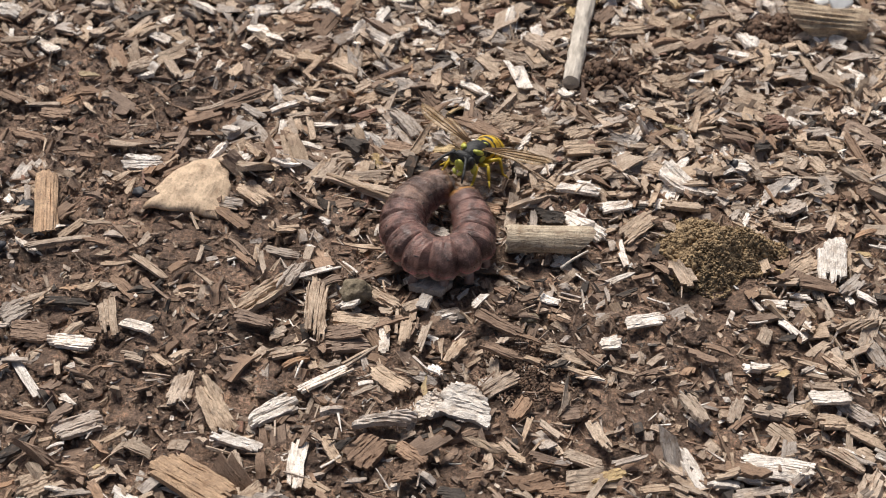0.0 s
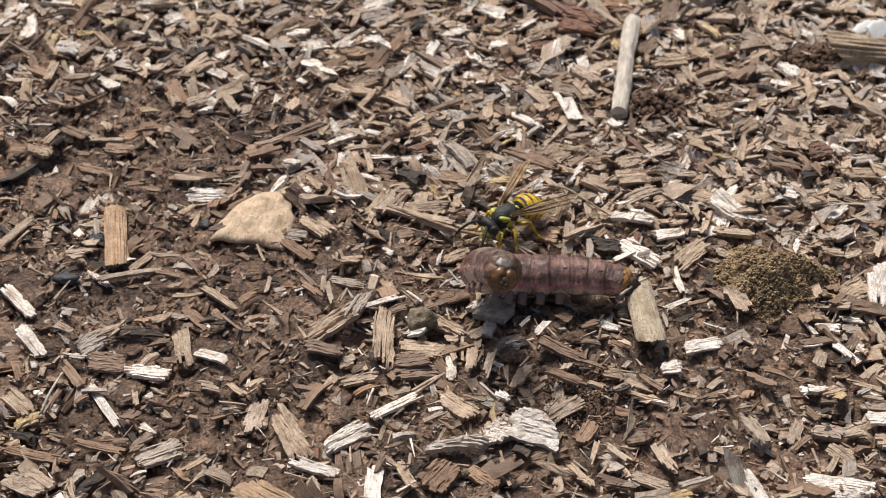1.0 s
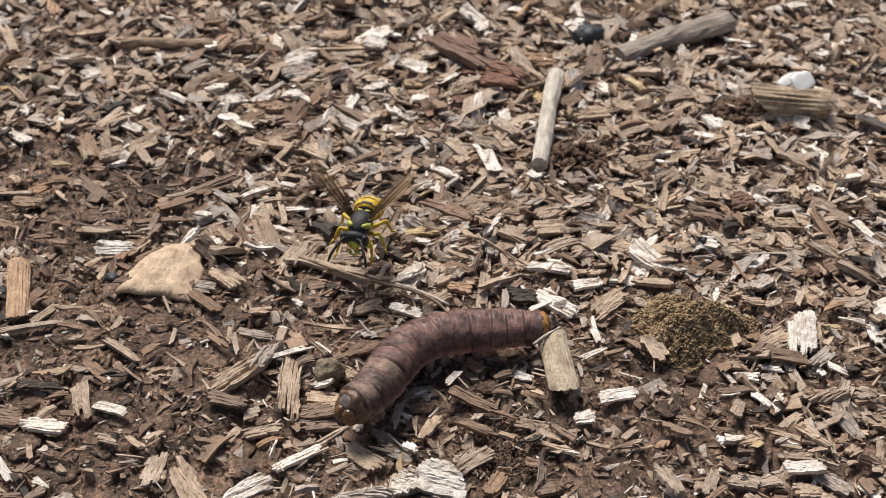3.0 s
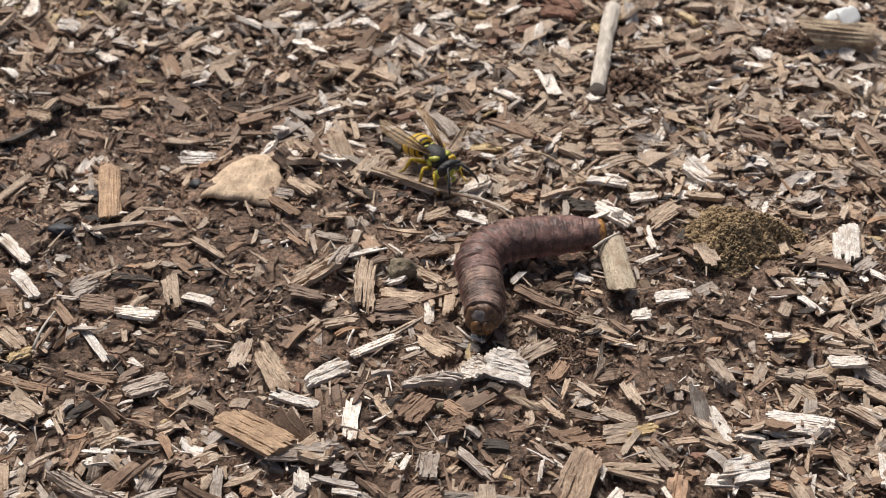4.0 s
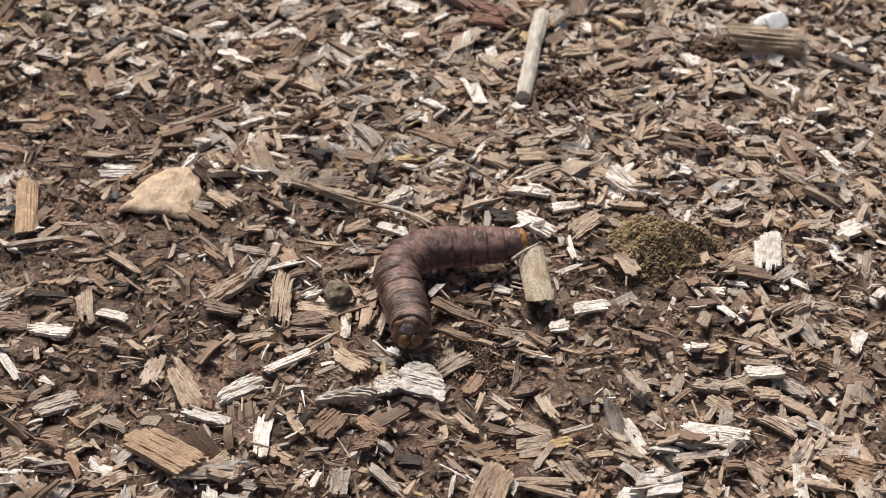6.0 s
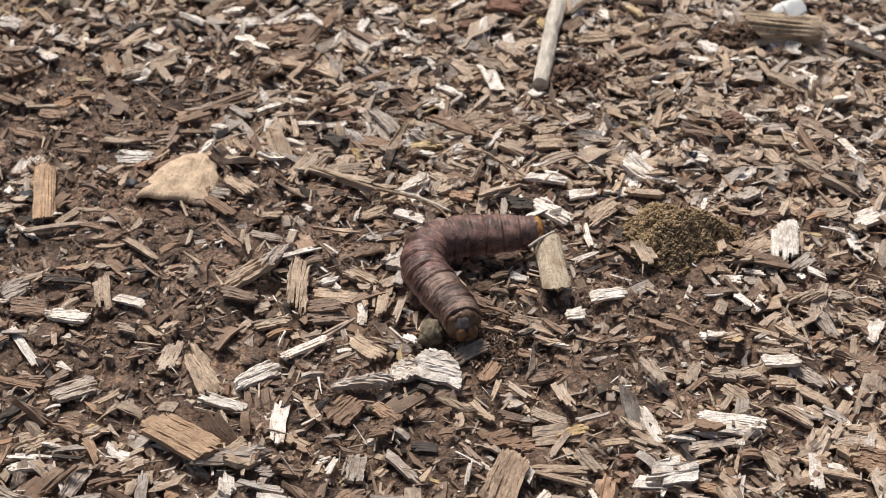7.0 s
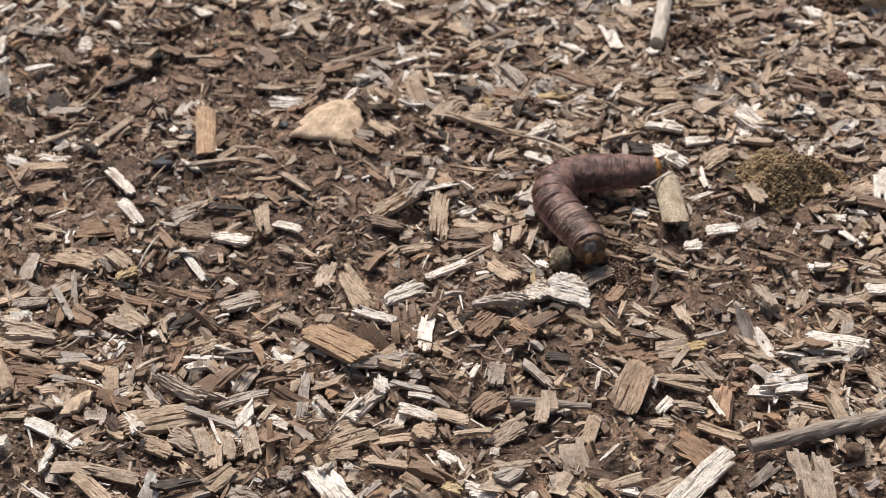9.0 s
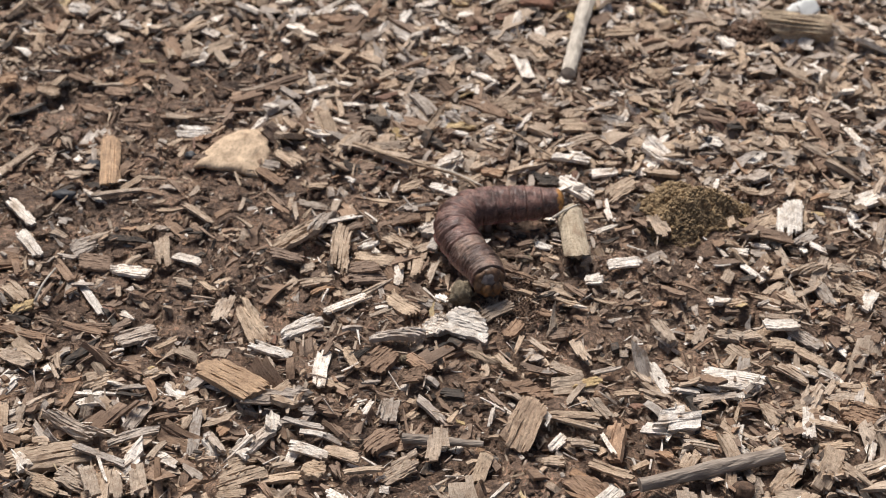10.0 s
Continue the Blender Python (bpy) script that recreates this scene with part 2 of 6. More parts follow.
def soil_height(x, y):
    """Height of the soil in millimetres."""
    near = np.exp(-(np.hypot(np.asarray(x, float), np.asarray(y, float) - 40) / 900) ** 2)
    open_soil = bare(x, y)
    h = 0.7 * lattice(x, y, 24, 1) + 0.8 * lattice(x, y, 7, 2) * (0.5 + open_soil) + 1.2 * np.abs(lattice(x, y, 3.6, 3)) * (0.4 + open_soil)
    h = h + 0.85 * np.abs(lattice(x + 0.4 * y, y, 2.1, 6)) * (0.5 + open_soil) + 0.5 * np.abs(lattice(x, y - 0.3 * x, 1.1, 7)) * (0.3 + open_soil) - 0.4
    h = np.minimum(h, 1.0 + 0.25 * h)
    return near * (h - 0.4) + (1 - near) * 0.5 * lattice(x, y, 800, 4)


def mesh_object(name, verts, faces, material, smooth=False):
    me = bpy.data.meshes.new(name)
    verts, faces = np.asarray(verts, np.float32), np.asarray(faces, np.int32)
    k, w = faces.shape
    me.vertices.add(len(verts))
    me.vertices.foreach_set("co", verts.ravel())
    me.loops.add(w * k)
    me.loops.foreach_set("vertex_index", faces.ravel())
    me.polygons.add(k)
    me.polygons.foreach_set("loop_start", np.arange(0, w * k, w, dtype=np.int32))
    me.update(calc_edges=True)
    me.materials.append(material)
    if smooth:
        me.polygons.foreach_set("use_smooth", [True] * len(me.polygons))
    me.update()
    return new(name, me)


def part(name, bm, material, parent, label="", smooth=True):
    """Links a bmesh as one mesh object under a thing or a part."""
    me = bpy.data.meshes.new(name)
    bm.normal_update()
    bm.to_mesh(me)
    bm.free()
    for m in (material if isinstance(material, (list, tuple)) else (material,)):
        me.materials.append(m)
    if smooth:
        me.polygons.foreach_set("use_smooth", [True] * len(me.polygons))
    ob = new(name, me)
    if parent is not None:
        ob.parent = parent
    return tagged(ob, label)


def tube(path, radii, sides=8, rough=0.0, seed=0, bm=None, flat=1.0):
    """A closed tube along a path of points, with a radius at each, in millimetres."""
    bm = bm or bmesh.new()
    r = random.Random(seed)
    pts = [Vector(p) * MM for p in path]
    rings, side = [], None
    for k, p in enumerate(pts):
        ahead = (pts[min(k + 1, len(pts) - 1)] - pts[max(k - 1, 0)]).normalized()
        if side is None:
            side = ahead.cross(Vector((0, 0, 1)) if abs(ahead.z) < 0.9 else Vector((1, 0, 0))).normalized()
        side = (side - ahead * side.dot(ahead)).normalized()
        up = side.cross(ahead)
        ring = []
        for s in range(sides):
            a = 2 * math.pi * s / sides
            q = radii[k] * MM * (1 + rough * (r.random() - 0.5))
            ring.append(bm.verts.new(p + side * (q * math.cos(a)) + up * (q * flat * math.sin(a))))
        rings.append(ring)
    for a, b in zip(rings, rings[1:]):
        for s in range(sides):
            bm.faces.new((a[s], a[(s + 1) % sides], b[(s + 1) % sides], b[s]))
    bm.faces.new(rings[0][::-1])
    bm.faces.new(rings[-1])
    return bm


def ball(centre, radii, turn=(0, 0, 0), u=20, v=12, lump=0.0, seed=0, bm=None):
    """An ellipsoid, lumpy if wanted, in millimetres and degrees."""
    bm = bm or bmesh.new()
    m = pose(*(c * MM for c in centre), *turn) @ Matrix.Diagonal((*(r * MM for r in radii), 1))
    made = bmesh.ops.create_uvsphere(bm, u_segments=u, v_segments=v, radius=1)["verts"]
    for w in made:
        if lump:
            w.co *= 1 + lump * noise.noise(w.co * 1.6 + Vector((seed * 7.3, 0, 0))) + 0.4 * lump * noise.noise(w.co * 4.1 + Vector((0, seed * 3.1, 0)))
        w.co = m @ w.co
    return bm


TINTS = {
    "pale": (0.87, 0.80, 0.72), "grey": (0.48, 0.415, 0.36), "tan": (0.515, 0.40, 0.298), "brown": (0.295, 0.202, 0.142), "dark": (0.065, 0.054, 0.046),
    "yellow": (0.58, 0.44, 0.24), "orange": (0.42, 0.275, 0.18), "red": (0.27, 0.155, 0.112), "plank": (0.46, 0.32, 0.21), "flake": (0.56, 0.50, 0.44),
}


def chip_arrays(length, width, thick, strips, parts, r, ragged=0.10, worn=1.0):
    """A split of wood: one plate whose fibres end unevenly, with torn layers and a worn outline. Points, faces and grain coordinates."""
    edge = np.linspace(-0.5, 0.5, strips + 1)
    if strips > 1:
        edge[1:-1] += r.uniform(-0.42, 0.42, strips - 1) / strips
    lines, owner = [], []
    for j in range(strips):
        inset = 0.04 / strips
        lines += [edge[j] + inset, edge[j + 1] - inset]
        owner += [j, j]
    n, m = len(lines), parts + 1
    taper_a, taper_b = (1 - worn * min(0.7, abs(r.normal(0, 0.16 if r.random() < 0.62 else 0.5))) for _ in (0, 1))
    fray = (0.04 + 0.06 * r.random()) * worn
    skew, bow, twist, cup = r.normal(0, 0.4) * worn * width, r.normal(0, 0.075) * worn * length, r.normal(0, 0.10), r.normal(0, 0.07) * width
    lift = (np.cumsum(r.normal(0, 0.06, strips)) * r.choice([1, 1, 1.6])).clip(-0.2, 0.2) * thick
    slope_a, slope_b = r.normal(0, 0.16, 2) * worn * min(length, 1.6 * width)
    span = np.linspace(-1, 1, strips)
    cut_a = np.abs(r.normal(0, ragged, strips)) * r.choice([0.4, 1, 2.2], strips) * length + slope_a * span + 0.14 * width * np.abs(span) ** 3
    cut_b = np.abs(r.normal(0, ragged, strips)) * r.choice([0.4, 1, 2.2], strips) * length + slope_b * span + 0.14 * width * np.abs(span) ** 3
    # where the top layer has broken away, from one end or the other
    torn, tear_from, tear_up = r.random(strips) < 0.25, r.uniform(0.2, 0.8, strips), r.random(strips) < 0.5
    edge_wave = [np.cumsum(r.normal(0, fray, m)) * 0.5 + r.normal(0, fray * 0.6, m) for _ in (0, 1)]
    centre = np.cumsum(r.normal(0, 0.03, m)) * width * worn
    top, low, grain = [], [], []
    for k in range(m):
        f = k / parts
        for i in range(n):
            j = owner[i]
            a, b = -0.5 * length + cut_a[j] + skew * lines[i], 0.5 * length - cut_b[j] + skew * lines[i]
            x = a + (b - a) * f
            if 0 < k < parts:
                x += r.normal(0, 0.02) * length
            wide = taper_a + (taper_b - taper_a) * f
            reach = 1 - abs(edge_wave[0 if lines[i] < 0 else 1][k]) * (2 * abs(lines[i])) ** 2
            y = lines[i] * width * wide * max(0.3, reach) + r.normal(0, 0.012) * width + centre[k]
            z = bow * (2 * (f - 0.5) ** 2) + twist * y * (f - 0.5) + cup * (4 * lines[i] ** 2 - 0.5) * 0.5
            h = thick * (0.5 - (0.35 * r.random() if k in (0, parts) else 0)) + lift[j] + r.normal(0, 0.08) * thick
            if torn[j] and (f > tear_from[j]) == tear_up[j]:
                h -= 0.22 * thick
            top.append((x, y, z + h))
            low.append((x * 0.985, y * 0.97, z - thick * 0.5))
            grain.append((x, y))
    verts = np.array(top + low)
    faces, o = [], n * m
    for k in range(parts):
        for i in range(n - 1):
            p = k * n + i
            faces.append((p, p + n, p + n + 1, p + 1))
            faces.append((o + p, o + p + 1, o + p + n + 1, o + p + n))
        for p in (k * n,):
            faces.append((p, o + p, o + p + n, p + n))
        p = k * n + n - 1
        faces.append((p, p + n, o + p + n, o + p))
    for i in range(n - 1):
        p = i
        faces.append((p, p + 1, o + p + 1, o + p))
        p = parts * n + i
        faces.append((p, o + p, o + p + 1, p + 1))
    grain = np.array(grain)
    return verts, np.array(faces), np.vstack([grain, grain + np.array([0.0, 0.35 * width])])


def wood_mesh(name, verts, faces, grain, tint, material):
    """A mesh in metres from arrays in millimetres, with the grain's direction and each piece's wood colour."""
    me = bpy.data.meshes.new(name)
    n, k = len(verts), len(faces)
    me.vertices.add(n)
    me.vertices.foreach_set("co", (np.asarray(verts) * MM).ravel())
    me.loops.add(4 * k)
    me.loops.foreach_set("vertex_index", np.asarray(faces, np.int32).ravel())
    me.polygons.add(k)
    me.polygons.foreach_set("loop_start", np.arange(0, 4 * k, 4, dtype=np.int32))
    me.update(calc_edges=True)
    me.uv_layers.new(name="grain").data.foreach_set("uv", (np.asarray(grain)[np.asarray(faces).ravel()] * MM).ravel())
    me.attributes.new("tint", "FLOAT_COLOR", "POINT").data.foreach_set("color", np.c_[tint, np.ones(n)].ravel())
    me.materials.append(material)
    me.validate()
    me.shade_flat()
    return me


def turned(verts, x, y, z, rx, ry, rz):
    m = np.array(Euler([radians(a) for a in (rx, ry, rz)]).to_matrix())
    return verts @ m.T + np.array([x, y, z])


# ---- ground ----
def ground():
    def axis(a, b, step):
        inner = np.arange(a, b + step / 2, step)
        out = 1.25 ** np.arange(1, 46) * 6
        out = out[out < 60000]
        return np.r_[a - out[::-1], inner, b + out]

    xs, ys = axis(-122, 127, 0.5), axis(-82, 165, 0.5)
    gx, gy = np.meshgrid(xs, ys)
    verts = np.stack([gx, gy, soil_height(gx, gy)], -1).reshape(-1, 3) * MM
    n = len(xs)
    i = (np.arange(len(ys) - 1)[:, None] * n + np.arange(n - 1)).ravel()
    ob = mesh_object("ground", verts, np.stack([i, i + 1, i + n + 1, i + n], 1), SOIL, True)
    tagged(ob, "dark damp crumbly soil littered with wood chips", "soil ground", kind="structure")


ground()

# ---- wood chips, one by one ----
laid = []
loose = []


def layer(x, y, length, width):
    """How many chips laid before lie under this one."""
    return sum(1 for a, b, r in laid if math.hypot(a - x, b - y) < 0.42 * (r + 0.5 * (length + width)))


LABELS = {
    "pale": "pale bleached splintered wood chip lying on damp soil", "grey": "grey weathered fibrous wood chip on the mulch",
    "tan": "tan split wood chip with visible grain on soil", "brown": "brown soil-stained rough wood chip in the mulch",
    "dark": "blackened rotten wood chip on damp soil", "yellow": "yellowish fresh wood chip among weathered mulch",
    "orange": "orange-brown wood chip among weathered mulch", "red": "reddish-brown bark chip lying on mulch",
    "plank": "large reddish-tan plank-like wood chip on soil", "flake": "flat smooth pale grey flake of wood on soil",
}


def wood_tint(tone, r):
    c = np.array(TINTS[tone]) * r.uniform(0.86, 1.14)
    grey = c.mean()
    return c + (grey - c) * r.uniform(-0.12, 0.22)


def chip(x, y, turn, length, width, tone):
    """A chip at a place in the plan, turned by degrees, in millimetres."""
    r = np.random.default_rng(len(laid) + 100)
    thick = min(1.5, max(0.4, 0.3 + 0.15 * width))
    strips = 2 if tone == "flake" else int(min(10, max(2, round(width / 0.42))))
    verts, faces, grain = chip_arrays(length * 1.1, width * 1.12, thick, strips, 9, r, *((0.02, 0.25) if tone in ("plank", "flake") else (0.05, 0.45)))
    z = float(soil_height(x, y)) + 1.05 + thick * 0.5 + 0.4 * min(3, layer(x, y, length, width)) + (1.0 if tone == "plank" else 0.0)
    laid.append((x, y, 0.5 * (length + width)))
    me = wood_mesh("wood_chip", verts, faces, grain + r.uniform(0, 200, 2), np.tile(wood_tint(tone, r), (len(verts), 1)), SLABWOOD if tone == "flake" else WOOD)
    ob = new("wood_chip", me)
    ob.matrix_world = pose(x * MM, y * MM, z * MM, r.normal(0, 8), r.normal(0, 6), turn)
    tagged(ob, LABELS[tone], "wood chip", group="wood chips on the soil")
    return ob


def splinter(x, y, turn, length, width, tone):
    """A small chip that joins the loose litter."""
    loose.append((x, y, turn, length, width, tone))


chip(-62.2, 95.5, 57, 9.3, 1.5, "tan")
splinter(-66.3, 93.1, 19, 4.5, 1.5, "tan")
chip(-84.8, 101.4, -49, 4.3, 2.7, "tan")
chip(-91.8, 92.9, -36, 5, 3, "orange")
chip(-89.4, 92.6, 86, 6.3, 1.7, "tan")
splinter(-85.4, 93.2, -79, 4.2, 1.1, "pale")
splinter(-80.9, 86.3, -59, 4.9, 1.4, "brown")
splinter(-95.5, 83.1, -41, 4, 1.9, "pale")
chip(-28.1, 91.7, 14, 6.7, 3.7, "brown")
chip(-35.8, 93.8, 22, 3.7, 3.7, "tan")
splinter(-17.7, 79.4, 46, 3.8, 2.3, "tan")
chip(-48.2, 52.4, 46, 5.9, 1.6, "brown")
splinter(-51.6, 45.1, 7, 2.7, 1.8, "brown")
splinter(-55.9, 49.6, 77, 4.4, 1.5, "tan")
splinter(-57.8, 51.4, 45, 3.8, 1.3, "tan")
splinter(-35.6, 57.5, -46, 3.9, 1.8, "tan")
chip(-24, 53, 65, 6.6, 2.7, "tan")
chip(-16.7, 53.4, 7, 9.6, 2, "tan")
chip(-16.7, 50, -26, 12.8, 1.4, "tan")
splinter(-27.5, 59.4, -7, 4.6, 1.4, "pale")
splinter(-74.1, 45.9, -54, 3.3, 1.3, "grey")
splinter(-72.1, 43.4, -47, 3, 2.2, "dark")
chip(-86.8, 67.1, -11, 4.6, 3.5, "tan")
chip(-90.7, 70.3, 6, 7.7, 2.4, "brown")
chip(-81.4, 72.9, -34, 6, 2, "brown")
splinter(-88.4, 75.3, 1, 4.4, 1.2, "grey")
splinter(-83.8, 61.4, 53, 2.1, 2.6, "tan")
splinter(-81.1, 62.9, 71, 4.7, 2, "brown")
splinter(-70.7, 72.8, 32, 4, 2.3, "orange")
chip(-62.2, 74.1, 8, 7.3, 1.6, "tan")
splinter(-54.2, 74.9, -50, 5.1, 0.8, "brown")
splinter(-49, 70.8, -32, 8.5, 0.9, "brown")
chip(-41.8, 73.2, 32, 13.6, 1.5, "brown")
chip(-47, 63.4, 7, 10.2, 1.2, "brown")
chip(-57.4, 60.2, 3, 9.1, 1.5, "brown")
splinter(-55.7, 61.4, -26, 4.2, 0.9, "tan")
splinter(-50.4, 59.4, 26, 3.8, 1.9, "tan")
splinter(-68.2, 58, 10, 3.2, 1.3, "brown")
chip(35.3, 109, -56, 3.6, 3.2, "pale")
splinter(36.9, 108.6, -34, 2.1, 2.7, "yellow")
splinter(53.6, 86.4, 58, 5.4, 1.4, "brown")
splinter(54.1, 71.9, -87, 5.1, 1.8, "tan")
splinter(46.4, 57.5, -78, 3.5, 1.1, "tan")
splinter(45.2, 58.9, -83, 4, 1.1, "tan")
splinter(57.2, 52, 38, 5.1, 1.7, "pale")
splinter(57.4, 61.9, 19, 5.2, 1.3, "tan")
splinter(64, 49.9, -15, 2.7, 3.5, "brown")
splinter(53.9, 45.2, -54, 2.7, 2.7, "grey")
splinter(53, 63.1, 62, 4.7, 1.5, "brown")
splinter(20.5, 52.3, -71, 3.6, 1, "tan")
splinter(3.8, 110.8, 42, 6.3, 1.3, "pale")
splinter(-1.6, 103.3, 12, 3.2, 2.7, "pale")
chip(32.3, 99, 9, 7.5, 3, "tan")
chip(28.6, 104.6, 55, 6.9, 2.7, "brown")
splinter(26, 90.8, -35, 3.2, 2.8, "pale")
chip(38.8, 102.1, -13, 4, 4, "tan")
splinter(-75.5, 32.6, 1, 2.8, 2, "dark")
splinter(-51, 33.5, 66, 3.4, 1.6, "tan")
splinter(-41.8, 31.9, 83, 3.8, 0.9, "tan")
splinter(-57.1, 30.3, -9, 1.6, 1.9, "tan")
splinter(-54.6, 27.9, -2, 4.9, 1.2, "tan")
chip(-49.6, 27.9, -40, 7.4, 1.6, "tan")
chip(-52.9, 23.8, -48, 7.1, 1.9, "brown")
splinter(-50.5, 20.6, -48, 1.4, 0.7, "pale")
splinter(-47, 21.8, -47, 5, 0.6, "brown")
splinter(-48.9, 21.5, 17, 2.3, 1.1, "dark")
splinter(-35.4, 32.6, -53, 6, 1.1, "brown")
splinter(-31.4, 29.3, -74, 6.4, 1.1, "tan")
splinter(-28.3, 38.4, 12, 3.9, 2.3, "tan")
splinter(-29, 28.6, 70, 3.7, 1.4, "tan")
splinter(-22.6, 27.1, 26, 7.1, 1.2, "pale")
chip(-31.6, 16.3, -11, 6.1, 2.3, "brown")
chip(-17.2, 12.8, 11, 7.3, 3.5, "brown")
splinter(-14.7, 10, 38, 7.2, 1.1, "tan")
splinter(-65.4, 19.6, 62, 3, 1.1, "tan")
splinter(-71, 14.1, -11, 4.1, 1.1, "grey")
chip(-61.5, 19.6, -3, 7.8, 1.5, "dark")
splinter(-61.3, 21.6, 1, 2.3, 2.1, "orange")
splinter(-58, 17.8, 24, 3.3, 1.6, "brown")
chip(-71.1, 10.6, -54, 6, 1.8, "orange")
splinter(-73.4, 5.1, 73, 6.3, 0.5, "brown")
splinter(-79.7, 11.1, -66, 4, 1.4, "brown")
splinter(-75.4, 5.9, 39, 1, 1.4, "pale")
splinter(-60.3, 6.1, -74, 3.4, 1, "tan")
splinter(-58.1, 5.9, 24, 1.5, 1.2, "pale")
splinter(-54.4, 5.4, 59, 2, 1.3, "brown")
splinter(-60.1, -0.8, -56, 7.9, 1.2, "dark")
splinter(-62.4, -2.3, 4, 4.3, 0.7, "brown")
splinter(-44.9, 4.7, -5, 4.3, 0.4, "tan")
splinter(-20.7, -6.8, -38, 3.5, 1.2, "tan")
splinter(-49.1, -8.2, 37, 4.4, 1.3, "tan")
splinter(-60, -8.6, 18, 3.8, 0.9, "tan")
splinter(-67.1, -12.8, -68, 4, 1.1, "tan")
chip(-73.2, -10.3, -37, 6.8, 2.7, "tan")
splinter(-64.3, -7, 78, 2.3, 1.1, "tan")
splinter(-47.8, -13.4, -50, 3, 1.2, "tan")
splinter(-51.1, -12.8, 57, 1.3, 1, "yellow")
splinter(3.7, 22, 56, 3.5, 1.4, "pale")
splinter(1.1, 24.3, 50, 3, 0.9, "grey")
splinter(7.5, 25.1, -21, 2.5, 2.4, "brown")
splinter(11.6, 23.8, 28, 3.8, 1.7, "brown")
splinter(20.5, 10, -39, 4.8, 1.6, "brown")
splinter(19.2, 7, -18, 7.3, 1.2, "tan")
chip(6.6, 16.7, -33, 7.9, 2.2, "brown")
splinter(10.3, 14.5, -10, 6.4, 1, "brown")
splinter(11.5, 18.8, -7, 2.7, 1.8, "brown")
splinter(31.2, 11.5, 46, 4.4, 1.2, "tan")
splinter(30.2, 8.4, 24, 4.6, 2, "brown")
splinter(37.1, 20.1, -33, 2.3, 1.2, "tan")
splinter(50.7, 1.1, 17, 3.4, 2.8, "tan")
chip(9.7, -0.3, 60, 4.8, 2.4, "brown")
splinter(8.4, -8.2, -54, 4.7, 2, "tan")
chip(0.1, 11.9, 65, 5.6, 2.1, "tan")
splinter(-5, 14, 77, 5.8, 1.6, "tan")
splinter(-2.2, 12.3, -87, 4, 1.1, "tan")
chip(6.9, 4.9, 32, 5.9, 2.4, "tan")
splinter(10.7, -4.8, 73, 5.3, 1.2, "tan")
splinter(33.6, 31.5, -60, 4.7, 1.6, "brown")
splinter(27.4, 34.9, -83, 5.7, 1.2, "pale")
splinter(-103, 26.5, -56, 7.8, 1.1, "brown")
chip(-95, 18, 42, 4, 2.6, "brown")
chip(-93.9, 1.6, 91, 7.7, 2.5, "grey")
splinter(-85.5, -10.2, 93, 5, 1.6, "brown")
splinter(-80.5, -14.5, 8, 3.3, 2, "grey")
splinter(-77.7, -22.7, -33, 4.5, 1.5, "tan")
splinter(-82.2, -32.1, -29, 2.4, 2.1, "tan")
splinter(-74.7, -39.5, 41, 3, 2.4, "tan")
splinter(-65.7, -30.9, 17, 2.7, 2.1, "tan")
splinter(-24, -26.1, -13, 7.1, 1.1, "grey")
chip(-22.6, -31.4, -19, 6.7, 1.9, "pale")
chip(-58.1, -50.3, 20, 6, 1.8, "brown")
splinter(-79.3, -51.5, -35, 6.4, 1.1, "pale")
splinter(-48.9, -10.1, 46, 4.2, 1.2, "tan")
splinter(-67.1, -14.9, -59, 4, 1, "tan")
chip(19.7, -23.2, -21, 8.9, 1.2, "tan")
splinter(41.1, -21.2, -9, 3.1, 1.6, "brown")
splinter(45.9, -24.2, -86, 4.5, 1.7, "brown")
splinter(46.8, -18.2, 73, 6.4, 1.1, "tan")
splinter(48.7, -27.5, -69, 2.6, 1.5, "tan")
splinter(30.2, -17.8, -4, 2.1, 1.6, "red")
splinter(33.2, -17, -28, 3.9, 1.6, "tan")
splinter(21.4, -18, -50, 3.3, 1.9, "tan")
chip(23.9, -19.2, -57, 4.6, 2.3, "tan")
chip(-4.5, -49.7, 59, 4.7, 2.7, "pale")
splinter(-12.7, -50.7, 41, 2.7, 2.4, "pale")
splinter(-7.8, -46.7, -47, 4.4, 1.8, "tan")
splinter(8.1, -38.6, 54, 5.4, 0.9, "pale")
splinter(11.3, -39.6, -61, 3.3, 0.7, "yellow")
splinter(-17.6, -40.9, -38, 3.6, 2.3, "pale")
splinter(-15.5, -41.4, -65, 3.8, 1.1, "pale")
splinter(4.4, -49.6, 20, 3.1, 2.1, "pale")
splinter(44.1, -43.6, 34, 3.3, 1.9, "brown")
chip(-11.4, 128.5, 46, 8.4, 4.8, "pale")
chip(-26.3, 118.5, 31, 7.9, 5.4, "pale")
splinter(-34.1, 121.3, 36, 4.1, 1.6, "yellow")
chip(-70, 126.8, 10, 7, 2.8, "tan")
chip(-86.9, 125.1, -65, 10, 1.9, "tan")
chip(-42.6, 125, 71, 8.6, 2.9, "orange")
chip(-19.7, 127.6, 20, 7.5, 4.1, "tan")
splinter(-4.8, 123.5, -43, 3.2, 2.2, "tan")
chip(-46.3, 120.5, -29, 5.7, 1.9, "tan")
chip(-59.4, 127.2, 37, 4.1, 2.6, "tan")
chip(6.9, 122.9, -46, 18.4, 8.3, "red")
chip(13.7, 114.1, -31, 11.9, 6.8, "red")
chip(11.9, 132.3, 53, 6.2, 2.7, "pale")
chip(15.9, 126, -18, 9.9, 2.7, "tan")
chip(34.1, 118.2, 75, 9.3, 3.6, "brown")
